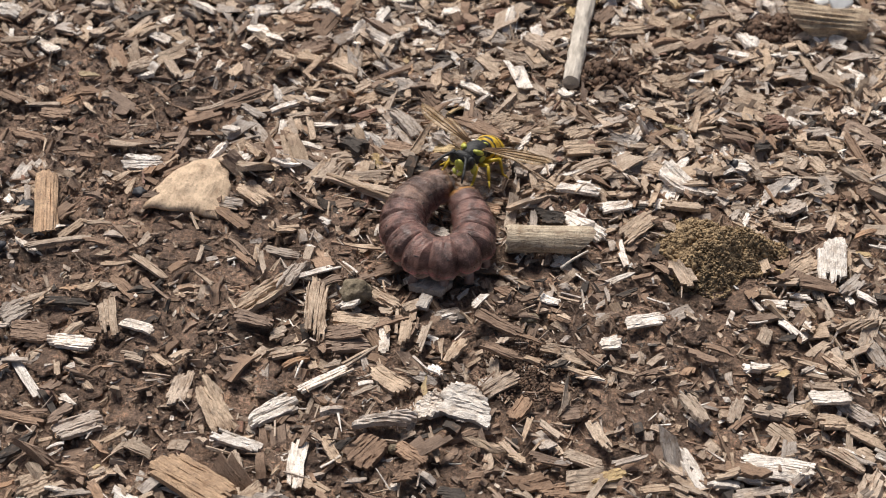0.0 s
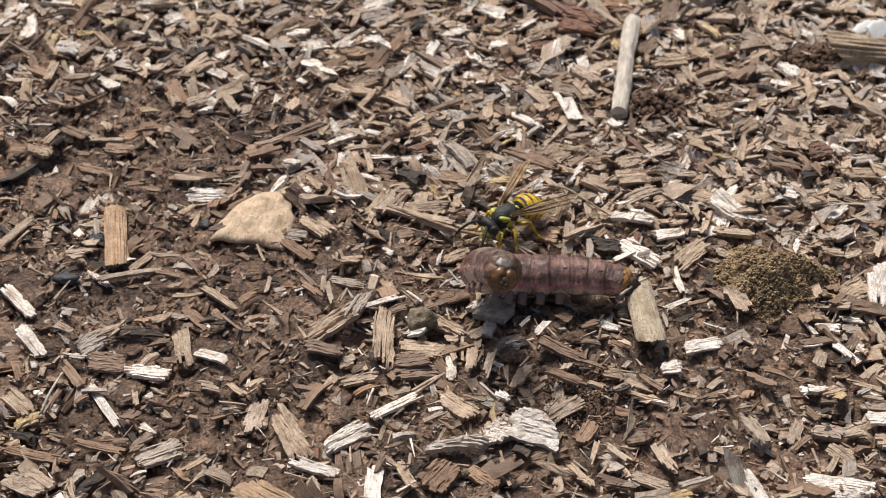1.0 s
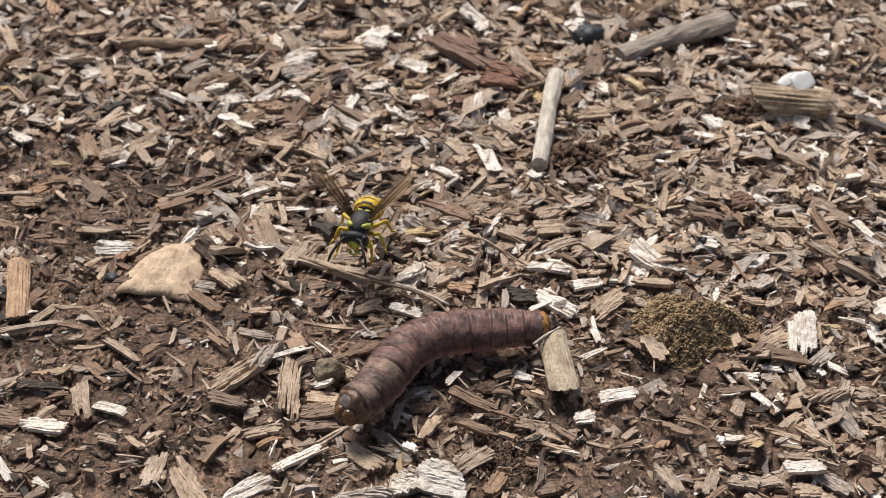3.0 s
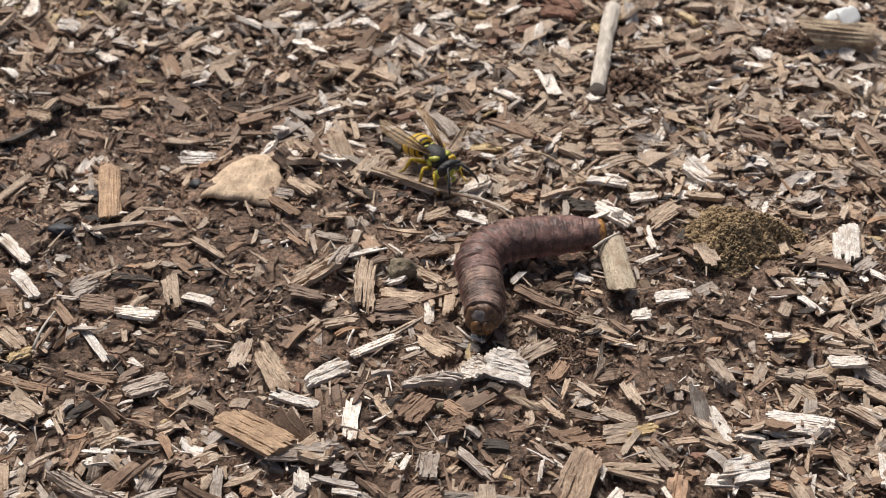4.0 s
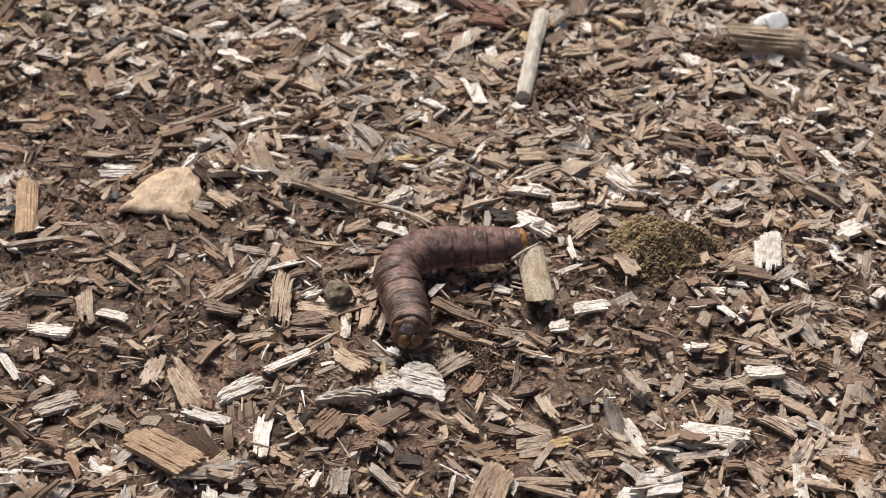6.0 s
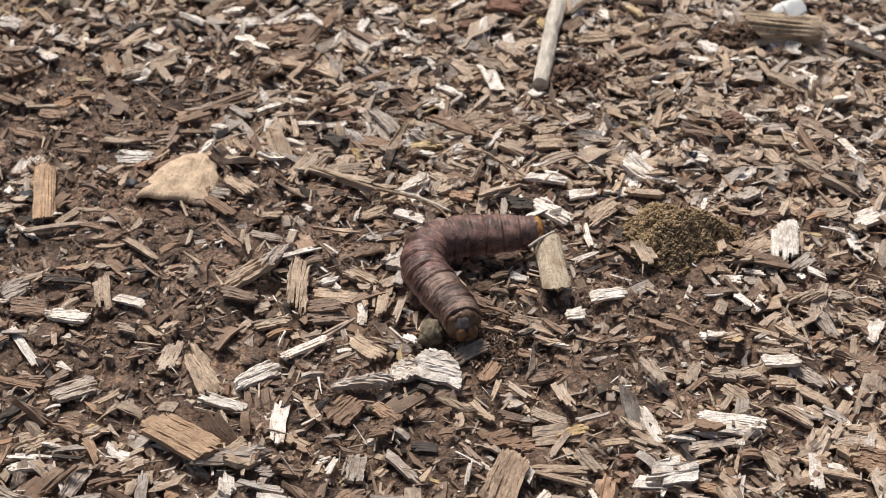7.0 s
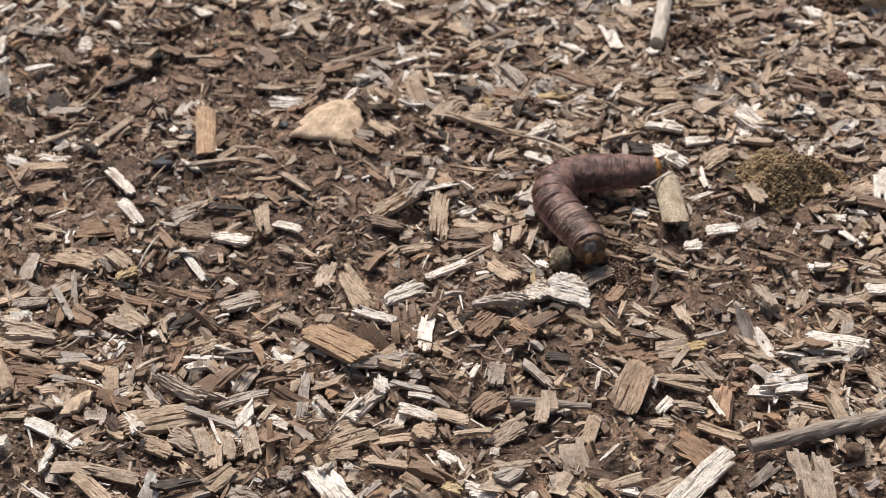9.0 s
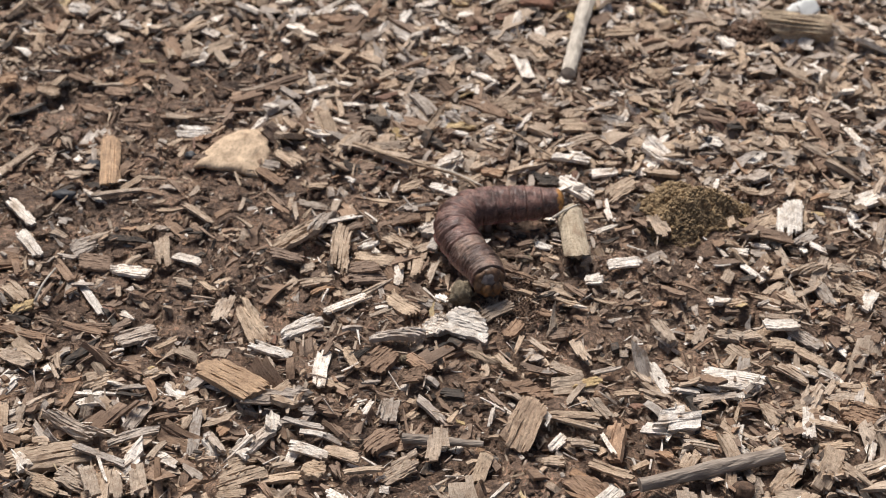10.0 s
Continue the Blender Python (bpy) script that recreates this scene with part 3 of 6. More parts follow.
chip(42.9, 127, 75, 6.1, 1.7, "pale")
chip(23.6, 119.5, 10, 7.8, 4.4, "orange")
chip(80.4, 125.5, 28, 5.2, 2.7, "tan")
splinter(-83.2, 62.6, 81, 2.9, 1.7, "pale")
splinter(-85.2, 70.7, 65, 4.4, 1.8, "tan")
splinter(-75.5, 74.3, -48, 3.1, 2.1, "tan")
splinter(-59.7, 74, -6, 2.8, 2.7, "tan")
splinter(-44.8, 70.5, 23, 5.6, 1.1, "tan")
chip(-38.1, 74.3, 33, 9.8, 1.1, "brown")
splinter(-58.3, 59.2, -4, 5.3, 1.6, "tan")
splinter(-75.1, 38, 12, 2.9, 3, "tan")
splinter(-58.9, 37.9, 2, 4.5, 1, "tan")
splinter(-59.2, 33.1, -11, 3.6, 1.9, "brown")
splinter(-55.1, 35.7, -52, 5, 1.1, "brown")
splinter(-44.7, 27.7, 47, 4.4, 1.7, "brown")
splinter(-34.8, 30.1, -45, 5.4, 1.5, "brown")
splinter(-32.5, 31.4, 89, 4.8, 1, "tan")
splinter(-58.6, 23.3, 28, 3.5, 2.4, "tan")
splinter(-35.2, 19.7, -60, 3.4, 0.6, "tan")
chip(-66, 13.4, -12, 5.9, 3.6, "brown")
splinter(-29.7, 66.8, -67, 5.1, 1.6, "tan")
chip(-16.9, 75.7, 22, 5.8, 3.8, "tan")
chip(-0.5, 76.4, 33, 3.9, 3.2, "tan")
chip(-10.6, 62.4, -14, 6.6, 2.9, "orange")
chip(21.3, 66.6, 28, 4.5, 3.1, "tan")
chip(4.4, 51.3, -30, 6.5, 2.3, "brown")
chip(5.2, 45.6, -10, 4.1, 3.4, "orange")
splinter(16.9, 51.3, 37, 4.7, 1.8, "tan")
chip(-15.4, 48.7, -27, 14.1, 2.2, "tan")
chip(-22, 53.3, 54, 5.7, 3.3, "tan")
splinter(-24.8, 44.4, 18, 3.1, 2.3, "tan")
chip(-10.5, 40.4, 21, 5.3, 1.9, "tan")
chip(1.1, 42.5, 25, 4.4, 3.2, "tan")
splinter(-21.9, 39.5, -20, 2.2, 1.6, "pale")
splinter(-13.1, 39.4, 80, 3.4, 0.8, "pale")
splinter(-15.7, 34.7, -9, 6, 1.3, "tan")
chip(-11.1, 30.2, 28, 5.4, 2.4, "brown")
splinter(-20.2, 25.9, 33, 4.5, 2, "brown")
chip(-17.7, 14.6, 5, 5.6, 2.9, "brown")
splinter(17.4, 25.8, -20, 2, 1.8, "grey")
splinter(35.2, 63, 11, 6.6, 1.5, "tan")
chip(34.9, 57, -20, 4.9, 4, "tan")
splinter(29.9, 53.6, -63, 2.9, 1.6, "pale")
splinter(33.7, 49.4, 71, 6.5, 1.3, "tan")
chip(38.3, 46.5, -12, 7.1, 2.1, "tan")
splinter(27.2, 33.3, -80, 4, 1.1, "pale")
splinter(44.6, 56.9, -56, 3.2, 1.8, "tan")
splinter(39.9, 49.2, -34, 2.9, 2.7, "orange")
chip(45.9, 73, 67, 7.6, 1.6, "tan")
splinter(52.9, 70.4, -78, 4.9, 1.8, "tan")
chip(58.4, 59.8, -26, 3.8, 3, "tan")
splinter(54.5, 64.2, 39, 3.1, 1.7, "brown")
chip(56.8, 47.3, 45, 5.1, 3.3, "grey")
splinter(66.3, 58.3, -44, 2.5, 2.4, "tan")
splinter(70.5, 58, 14, 4.5, 1.7, "brown")
chip(70.9, 51.6, 34, 4.3, 4.2, "orange")
splinter(72.1, 49.7, -84, 7, 1.2, "tan")
splinter(72.2, 47.5, 26, 6.3, 1.2, "tan")
splinter(62.7, 42.9, 68, 4.6, 1.6, "tan")
splinter(57.8, 40.6, 29, 3.7, 1.4, "tan")
splinter(54.5, 41.7, -10, 4, 2.1, "tan")
splinter(68.3, 40.2, 23, 4.7, 1.8, "orange")
splinter(65.2, 36.8, -29, 3.1, 2.3, "tan")
splinter(67.1, 33.6, -66, 3.4, 1.8, "grey")
splinter(70.5, 37, -19, 4.5, 1.7, "pale")
splinter(65.4, 31.9, 52, 2.1, 1.5, "tan")
splinter(70.3, 30.2, 13, 4, 1.2, "tan")
splinter(55, 24.9, -9, 3.8, 2.2, "pale")
chip(65.3, 18.3, 66, 8.1, 2.4, "tan")
splinter(68.5, 18.3, -30, 2.8, 3.3, "tan")
splinter(-73.4, 3.3, -52, 5.1, 0.9, "tan")
splinter(-72.5, 6.4, 77, 6.5, 0.8, "brown")
splinter(-61.2, -3, 2, 2.6, 0.8, "brown")
splinter(-63.7, -17, 23, 3.4, 1.1, "orange")
splinter(-63.6, -20.8, 79, 5.4, 1.5, "orange")
splinter(-69, -18, 86, 3, 1.1, "brown")
splinter(-54, -18.1, 7, 6.3, 1.5, "grey")
splinter(-53.3, -19.6, 2, 4.6, 0.9, "dark")
splinter(-57.8, -9.3, 30, 2.7, 0.8, "pale")
splinter(-51, -14.1, 29, 2.7, 1.7, "tan")
splinter(-53.2, -15.4, -38, 1.9, 1.6, "brown")
splinter(-50.4, -17.7, 123, 4.2, 1.9, "brown")
splinter(-46.8, -16.7, -58, 2.1, 0.9, "tan")
splinter(-43.6, -17.8, 39, 3, 0.9, "tan")
splinter(-43.2, -25.7, 78, 3.5, 2.3, "tan")
splinter(-36.7, -26.6, 27, 2.6, 3.4, "orange")
chip(-28.5, -18.2, 42, 3.7, 2.6, "tan")
splinter(-26.4, -34, 19, 3.6, 1.7, "tan")
splinter(-16, 9.5, 36, 7.7, 0.5, "tan")
splinter(-18.5, 8.3, 19, 2.4, 1.4, "tan")
splinter(-13.7, 2.3, 29, 4.5, 1, "tan")
chip(-6.8, -13.8, 21, 3.7, 2.8, "brown")
splinter(-0.6, -9.6, 18, 2.3, 2.2, "orange")
splinter(3.1, -13.2, 15, 2.7, 1.4, "brown")
splinter(-0.3, -16.7, -14, 4.4, 2.1, "dark")
splinter(6.7, -17.3, -55, 3.6, 1.4, "brown")
splinter(0.1, -23.4, 60, 3.4, 1.3, "tan")
splinter(1.3, -24.5, -17, 1.7, 0.7, "yellow")
splinter(-7.6, -23.1, -77, 6.5, 0.7, "brown")
splinter(-5.3, -24.2, 69, 4.4, 0.7, "brown")
splinter(-13.8, -21.2, 67, 3.9, 1.1, "pale")
splinter(-16.2, -22.5, 73, 2.5, 1.4, "tan")
splinter(-22.1, -28.1, -5, 5, 1.1, "pale")
splinter(-22.3, -25.9, -8, 3.4, 0.9, "grey")
splinter(-18.6, -17.9, 147, 2.1, 1.3, "orange")
splinter(9.3, -21.1, -34, 2, 1.1, "pale")
splinter(9.9, -16, -35, 3, 2.3, "tan")
splinter(14.2, -4.6, -42, 4.6, 1.2, "tan")
splinter(9.2, -9.3, -12, 2.7, 2.5, "tan")
splinter(14, -9.5, -14, 5.3, 1.8, "brown")
splinter(25.7, 7.5, -19, 3.8, 0.8, "tan")
splinter(31.8, 8.1, -38, 1.1, 1.6, "brown")
splinter(35, 6.1, 18, 2.5, 1, "tan")
splinter(40.5, 12.6, -24, 4.8, 1.4, "brown")
splinter(60.3, -6.9, -38, 2.9, 2.1, "tan")
splinter(55.1, 7.5, -9, 3.6, 0.9, "tan")
splinter(61.6, 9.1, -84, 4.9, 0.8, "tan")
splinter(40.4, -9.8, -90, 3.8, 0.7, "tan")
splinter(38, -8, -41, 3.7, 0.6, "pale")
splinter(31.7, -11.9, -45, 3.4, 1.4, "tan")
splinter(30.1, -10.4, -69, 2, 1, "tan")
splinter(28.8, -14.9, 7, 4.4, 1.7, "tan")
splinter(33, -15.6, -29, 4.6, 1.7, "tan")
splinter(20.2, -16, 60, 5.7, 1.5, "tan")
splinter(54.6, -16.2, 35, 1.5, 0.8, "orange")
splinter(44.9, -22.3, -46, 3.1, 2.7, "tan")
splinter(50, -27.2, -24, 2.5, 3.5, "tan")
splinter(51.9, -23.5, 42, 2.7, 1.8, "tan")
splinter(54.7, -23.7, -25, 2.6, 3.1, "brown")
splinter(58.4, -13.8, 59, 3.6, 1.5, "tan")
splinter(41.4, -26.9, -8, 6.6, 1.1, "tan")
splinter(46.4, -29.3, 9, 4.3, 1.3, "pale")
splinter(25.2, -28, -70, 5.9, 0.9, "pale")
splinter(30.3, -30.6, 33, 4.2, 1.2, "tan")
splinter(34.1, -28.8, -24, 2.6, 2, "orange")
splinter(33, -24.4, -24, 2.6, 3, "brown")
splinter(37.4, -18.7, -8, 3.4, 2.2, "tan")
chip(-87.9, -27.4, 3, 6.4, 2.4, "brown")
chip(-53.8, -41.4, -81, 8.1, 3.1, "tan")
chip(-65.9, -52.7, -65, 4.6, 3.2, "tan")
splinter(-37.7, -52.2, -6, 4.4, 1.4, "pale")
chip(-73.8, -25.5, -78, 7.3, 2.6, "tan")
chip(16, -15.2, 11, 6.1, 4.3, "brown")
chip(15.9, -44.9, 23, 6.6, 2.8, "tan")
chip(31.8, -48.9, 0, 6.9, 2.2, "tan")
splinter(11.9, -49.7, -13, 3.8, 2.2, "tan")
chip(-84, 90.1, 21, 5, 1.7, "tan")
chip(-57.3, 93.1, -36, 5.5, 2, "pale")
chip(-53.4, 93.8, -42, 6.1, 2.5, "tan")
chip(-59.5, 84.5, 42, 5.7, 3.7, "tan")
chip(-53.4, 83.5, -63, 6.7, 1.9, "tan")
splinter(-69, 80.9, 14, 2.7, 2, "yellow")
chip(-61.4, 94.6, 50, 8.5, 1.1, "tan")
chip(-75.6, 71.6, -18, 8.5, 1.2, "tan")
chip(-72.4, 67.9, -0, 4.8, 2.6, "orange")
chip(-76.2, 63.5, -18, 6.4, 2.6, "brown")
chip(-55, 55.8, -6, 6.9, 3.1, "pale")
splinter(-41.3, 58.1, -21, 3.2, 1.6, "tan")
chip(-34.3, 64, -55, 10.9, 2, "grey")
chip(-31.6, 73.2, 23, 6.3, 1.3, "pale")
chip(-29, 68.8, -74, 5.8, 1.3, "tan")
chip(-26.6, 68, -77, 7.6, 1.1, "tan")
chip(-32.7, 88.6, -29, 6.8, 1.6, "tan")
chip(-31.6, 97.5, 29, 8.4, 2.8, "tan")
chip(-37.3, 70.9, -34, 4.9, 1.6, "grey")
splinter(-40.3, 64.3, -2, 2.9, 1.8, "pale")
splinter(-37.6, 63, 23, 5, 1.2, "grey")
splinter(-30.9, 65, -62, 4.1, 1.7, "tan")
chip(-27.4, 85.9, 60, 6, 1.2, "tan")
chip(-43.4, 97.9, -60, 8.5, 1.1, "grey")
chip(-11.3, 67.8, -61, 13.2, 1.1, "grey")
chip(-9.3, 68.2, -52, 7.6, 3.1, "grey")
chip(1.6, 70.1, 83, 12, 1.8, "brown")
chip(3.6, 67, -34, 9.5, 3.3, "brown")
chip(4.3, 64.5, 8, 4.8, 1.8, "tan")
chip(-1.6, 61.9, -2, 6, 1.8, "yellow")
chip(-2.4, 67.7, -13, 4.4, 1.6, "tan")
chip(7.5, 69, 23, 5.3, 3.9, "tan")
chip(11.8, 67.2, 45, 5.4, 1.8, "brown")
chip(2.6, 79.2, -43, 8.9, 1.5, "pale")
chip(5.3, 87.7, -40, 5.2, 1.4, "pale")
chip(10.4, 88.9, -14, 5.2, 2.4, "tan")
chip(15, 93.9, -39, 6.5, 4.6, "tan")
chip(6.1, 95.8, -19, 5.8, 4.1, "grey")
chip(17.9, 104.5, 39, 6.2, 1.8, "tan")
chip(13.9, 108.5, -7, 7.1, 4, "red")
chip(7.1, 104.1, 11, 4.2, 2.2, "red")
chip(-18.9, 67.7, -0, 5, 1.5, "pale")
splinter(-23.8, 67.5, -1, 4.5, 1.5, "pale")
chip(-3.4, 77.4, 65, 6.1, 1.2, "tan")
chip(-10.7, 80.4, 13, 5.1, 4.3, "grey")
chip(-12.5, 77.4, -8, 5.6, 1.9, "dark")
chip(-13.9, 83.3, 19, 10.4, 1.2, "brown")
chip(8.4, 75.7, 55, 9.6, 1, "tan")
splinter(11.1, 58.2, 77, 7.3, 0.7, "tan")
chip(13.7, 57.6, 48, 5.6, 3, "tan")
chip(22.9, 56.8, 30, 7.4, 2.8, "tan")
splinter(18.1, 55.8, 58, 6.3, 0.7, "tan")
chip(1, 51.1, -44, 4.3, 2.3, "tan")
splinter(6.9, 56.7, 12, 4.8, 1, "tan")
splinter(4.8, 54.5, -35, 5.7, 1.1, "tan")
chip(52.3, 92.7, -32, 6.3, 1.8, "pale")
chip(55.7, 97.7, -70, 5.1, 3.5, "pale")
chip(39.8, 82, 13, 5.2, 4.2, "tan")
chip(44, 77.2, 33, 5.6, 2.9, "tan")
chip(42.8, 71, 75, 7.8, 1.5, "tan")
chip(48.3, 73.1, 49, 10.3, 1.1, "tan")
chip(48.6, 67.9, 43, 9.8, 1.1, "tan")
chip(73.4, 85.5, -45, 5.5, 3.7, "pale")
chip(78.2, 85.7, 50, 5.4, 2.1, "tan")
chip(69.6, 78.2, 29, 3, 4, "brown")
chip(60, 71.5, -40, 5.7, 1.8, "pale")
chip(56.9, 70.1, 2, 4.3, 3.7, "red")
chip(64.8, 68.8, 20, 6, 2.4, "grey")
chip(63.4, 64.7, 9, 7.2, 3.2, "tan")
chip(63.1, 59.3, -65, 4.8, 2.8, "tan")
splinter(77.8, 72.7, -54, 3, 1.7, "pale")
chip(77.6, 63.7, -63, 6, 1.8, "pale")
chip(38.5, 56.8, 60, 7.2, 1.9, "pale")
chip(42, 57.8, 66, 4.9, 1.5, "tan")
chip(85, 77.5, -87, 6.8, 1.2, "tan")
splinter(58.2, 57.8, -35, 2.9, 2, "tan")
splinter(32.6, 87.3, 15, 3.6, 1.8, "orange")
chip(31.8, 66.5, 62, 5.3, 1.7, "pale")
chip(38.9, 68.5, -11, 4.3, 2.2, "yellow")
chip(-34.4, 47.4, -44, 7.1, 3.9, "tan")
chip(-39.2, 45, -10, 5.8, 1.9, "grey")
chip(-65.3, 33.3, 17, 10.2, 1.3, "tan")
chip(-54.1, 16.1, -77, 7, 2.6, "tan")
chip(-59.2, 11.3, -4, 7, 3.3, "pale")
chip(-49.3, 14.1, -25, 5.6, 1.7, "pale")
chip(-65.3, 5.3, -56, 9.8, 1.5, "pale")
splinter(-49, 7.4, -10, 3.3, 1.8, "tan")
splinter(-44.7, 7.2, -43, 3.9, 1.5, "tan")
chip(-68.7, 17.7, 36, 5.1, 4.3, "grey")
splinter(-66.7, 20.7, 39, 4.7, 1.4, "tan")
chip(-63.8, 37.5, 58, 5.8, 1.4, "tan")
chip(-37.6, 40.3, -47, 7.5, 1.7, "brown")
chip(-28.8, 34.1, -6, 6, 1.9, "grey")
chip(-25.8, 10.1, 8, 6.1, 2.2, "tan")
splinter(-40.1, 24.7, -50, 4.7, 0.9, "tan")
chip(-15.8, 17.7, -10, 7.2, 3.1, "tan")
chip(-11, 14.5, -90, 6, 1.7, "pale")
splinter(-9.2, 17.7, -90, 5.4, 0.7, "tan")
chip(-7.9, 14.4, 86, 5.6, 1.9, "tan")
chip(-6.4, 28.6, 38, 3.8, 3.8, "pale")
chip(-6.4, 21.2, 34, 4.1, 1.9, "tan")
chip(-3.9, 39.4, -21, 5.4, 2.1, "pale")
chip(21.4, 41.5, -37, 7.9, 3.3, "pale")
chip(27, 46.6, 19, 5.5, 2.2, "pale")
splinter(18.4, 40.2, 35, 4.4, 1.1, "pale")
chip(9.2, 44.1, 83, 9.1, 1.8, "tan")
splinter(12, 46.6, 58, 5, 1.2, "pale")
chip(12.9, 42.9, 83, 5, 1.4, "grey")
chip(15.9, 43, -19, 4.7, 3.2, "dark")
splinter(26.6, 28.6, 26, 4.8, 1.4, "pale")
chip(29.9, 18.9, 14, 6.4, 2.5, "pale")
chip(24, 13.4, 13, 3.4, 2.2, "pale")
chip(15.6, 12.5, -6, 5.1, 1.9, "tan")
splinter(18.7, 9.9, -26, 4.5, 1.3, "tan")
chip(30.4, 41, 48, 8.9, 3, "tan")
chip(56.7, 33, 36, 5.4, 3.3, "tan")
chip(61.3, 33.2, 84, 9.4, 4.9, "pale")
chip(58.8, 24.4, -74, 6.9, 1.8, "tan")
chip(63.9, 27.9, 48, 6.2, 2.6, "grey")
splinter(65.8, 25.1, -27, 3.7, 1.5, "pale")
splinter(47.7, 23.5, -58, 4.6, 1, "pale")
chip(50.8, 23.2, -14, 4.3, 1.8, "pale")
splinter(52.3, 18.4, -56, 4.2, 1.5, "pale")
chip(48.5, 20.1, 16, 5.6, 1.4, "brown")
chip(48.3, 16.2, 69, 3.8, 2.1, "tan")
chip(73.9, 44.3, 55, 7.1, 1.1, "tan")
chip(73.8, 34.3, -82, 4.7, 2.2, "pale")
chip(78.1, 41.9, 35, 7.4, 3.9, "pale")
chip(65.5, 13.1, -68, 5.2, 2.8, "grey")
chip(58.6, 11.9, -57, 4.8, 1.7, "tan")
splinter(46.8, 9.4, -3, 3.2, 1.9, "pale")
splinter(54.5, 10.4, -13, 5.5, 1.1, "tan")
chip(70.1, 13.9, -22, 5.2, 2.9, "tan")
chip(72.9, 11.6, 66, 6.1, 2.3, "pale")
chip(75.5, 23, 2, 3.2, 3.8, "tan")
chip(-76.1, 0.8, 26, 4, 1.8, "yellow")
chip(-73.7, -6.1, -9, 9.8, 1.9, "brown")
chip(-64.4, -4, -8, 7.6, 1.7, "brown")
splinter(-57.5, -0.7, -39, 3.3, 1.6, "pale")
chip(-55.1, -5.4, 28, 7, 3.5, "grey")
splinter(-51.2, -9.6, -49, 3.9, 1, "orange")
chip(-41.4, 2.8, 81, 6.2, 2.8, "tan")
chip(-35.8, -1.6, -59, 9.1, 3.8, "tan")
chip(-31.7, -7.9, -25, 7.4, 2.1, "pale")
chip(-36.9, -15.9, -41, 13.3, 5.4, "plank")
chip(-31.5, -11.4, -74, 3.6, 2.1, "tan")
chip(-26.8, -1.5, 37, 7.9, 3.8, "pale")
chip(-59.2, -16.8, 35, 5.2, 4.1, "tan")
chip(-59.2, -19.7, -9, 7.4, 1, "pale")
chip(-59.7, -21.9, 13, 4.1, 2.1, "pale")
splinter(-54.2, -23.5, -66, 6.3, 0.8, "pale")
splinter(-67.6, -20.7, 43, 6.3, 1, "tan")
chip(-51.4, -24, 70, 6.4, 2.6, "grey")
chip(-46.1, -23.7, 19, 7.4, 1.3, "brown")
chip(-44, -21, 30, 4.4, 2.4, "tan")
chip(-41.5, -27.6, -89, 10.2, 1.8, "grey")
chip(-37.8, -29.6, -57, 6.5, 1.5, "grey")
chip(-50.1, -31, 44, 4.8, 1.7, "tan")
chip(-51.1, -28.8, 21, 8.2, 1.5, "grey")
chip(-55.4, -34.1, -19, 9.7, 1.3, "grey")
splinter(-54.5, -37, -66, 7.8, 0.8, "pale")
chip(-59, -38.8, -18, 5, 3.3, "tan")
chip(-62.7, -41.1, -25, 4.9, 3.1, "tan")
chip(-55.9, -40.2, -67, 6.5, 2.2, "tan")
chip(-51.9, -40.3, -75, 5.7, 2.1, "tan")
chip(-48.4, -39.8, -76, 6.3, 3.1, "tan")
chip(-32.8, -33.1, 23, 5.5, 2, "tan")
chip(-32.7, -37, 22, 7.3, 3.1, "tan")
chip(-26.5, -36.7, 14, 6.2, 1.7, "tan")
splinter(-27.2, -25.2, 9, 5.9, 1, "grey")
splinter(-26.6, -20.5, 0, 4.7, 1.3, "grey")
chip(-19.7, 4.9, 35, 8.6, 1.7, "pale")
chip(-10.1, 5.4, -39, 6.7, 3.1, "tan")
chip(-4.6, 6, -30, 4.7, 1.7, "grey")
splinter(-2.7, 7.4, -34, 2.5, 1.9, "pale")
chip(-3.6, -0.3, -16, 3.6, 5.1, "pale")
chip(1.5, -0.2, -25, 7.7, 5.6, "pale")
chip(-22.5, -11.9, 87, 8.3, 2.7, "pale")
chip(-17.8, -9.2, -64, 5.3, 1.8, "tan")
chip(-12.5, -9.3, 51, 5.6, 4.7, "brown")
splinter(-2.8, -8, -73, 5.8, 1.2, "tan")
chip(-6.3, -9.3, -39, 5.2, 2.4, "orange")
chip(-3.2, -20.6, -46, 7.7, 1.6, "grey")
chip(-11.4, -27.5, 45, 6.6, 4.5, "brown")
chip(-10.7, -21.4, 84, 5.3, 3.2, "grey")
chip(11.5, -24.6, 68, 9.4, 4.9, "plank")
chip(-7.7, -33.5, 33, 6.1, 3.2, "tan")
chip(-21.5, -35.8, -18, 3.4, 4.8, "tan")
chip(-17.3, -31.3, -31, 6.6, 2, "tan")
chip(-13.4, -35.2, 7, 6.2, 1.2, "tan")
chip(5.2, -32.5, 75, 6.4, 2.2, "tan")
splinter(6.3, -19.1, -33, 4.5, 1.1, "pale")
splinter(6.4, -22.4, 81, 5.3, 0.8, "pale")
splinter(7.8, -26.8, 3, 3.6, 1.3, "tan")
chip(17.7, -0.7, -7, 3.9, 3.2, "brown")
chip(21.3, -5.2, -68, 6, 1.9, "tan")
chip(18.8, -9.2, -19, 5.5, 2.2, "tan")
chip(22.3, -12.8, 19, 5, 1.8, "yellow")
chip(19.7, -21.6, -6, 8.3, 1.6, "tan")
chip(17.1, -26.2, 49, 3.5, 2.1, "pale")
chip(21.2, -27, -4, 5, 1.5, "tan")
chip(16.4, -30.8, -1, 3.6, 2, "tan")
chip(35.8, 0.3, -62, 5.6, 2.6, "tan")
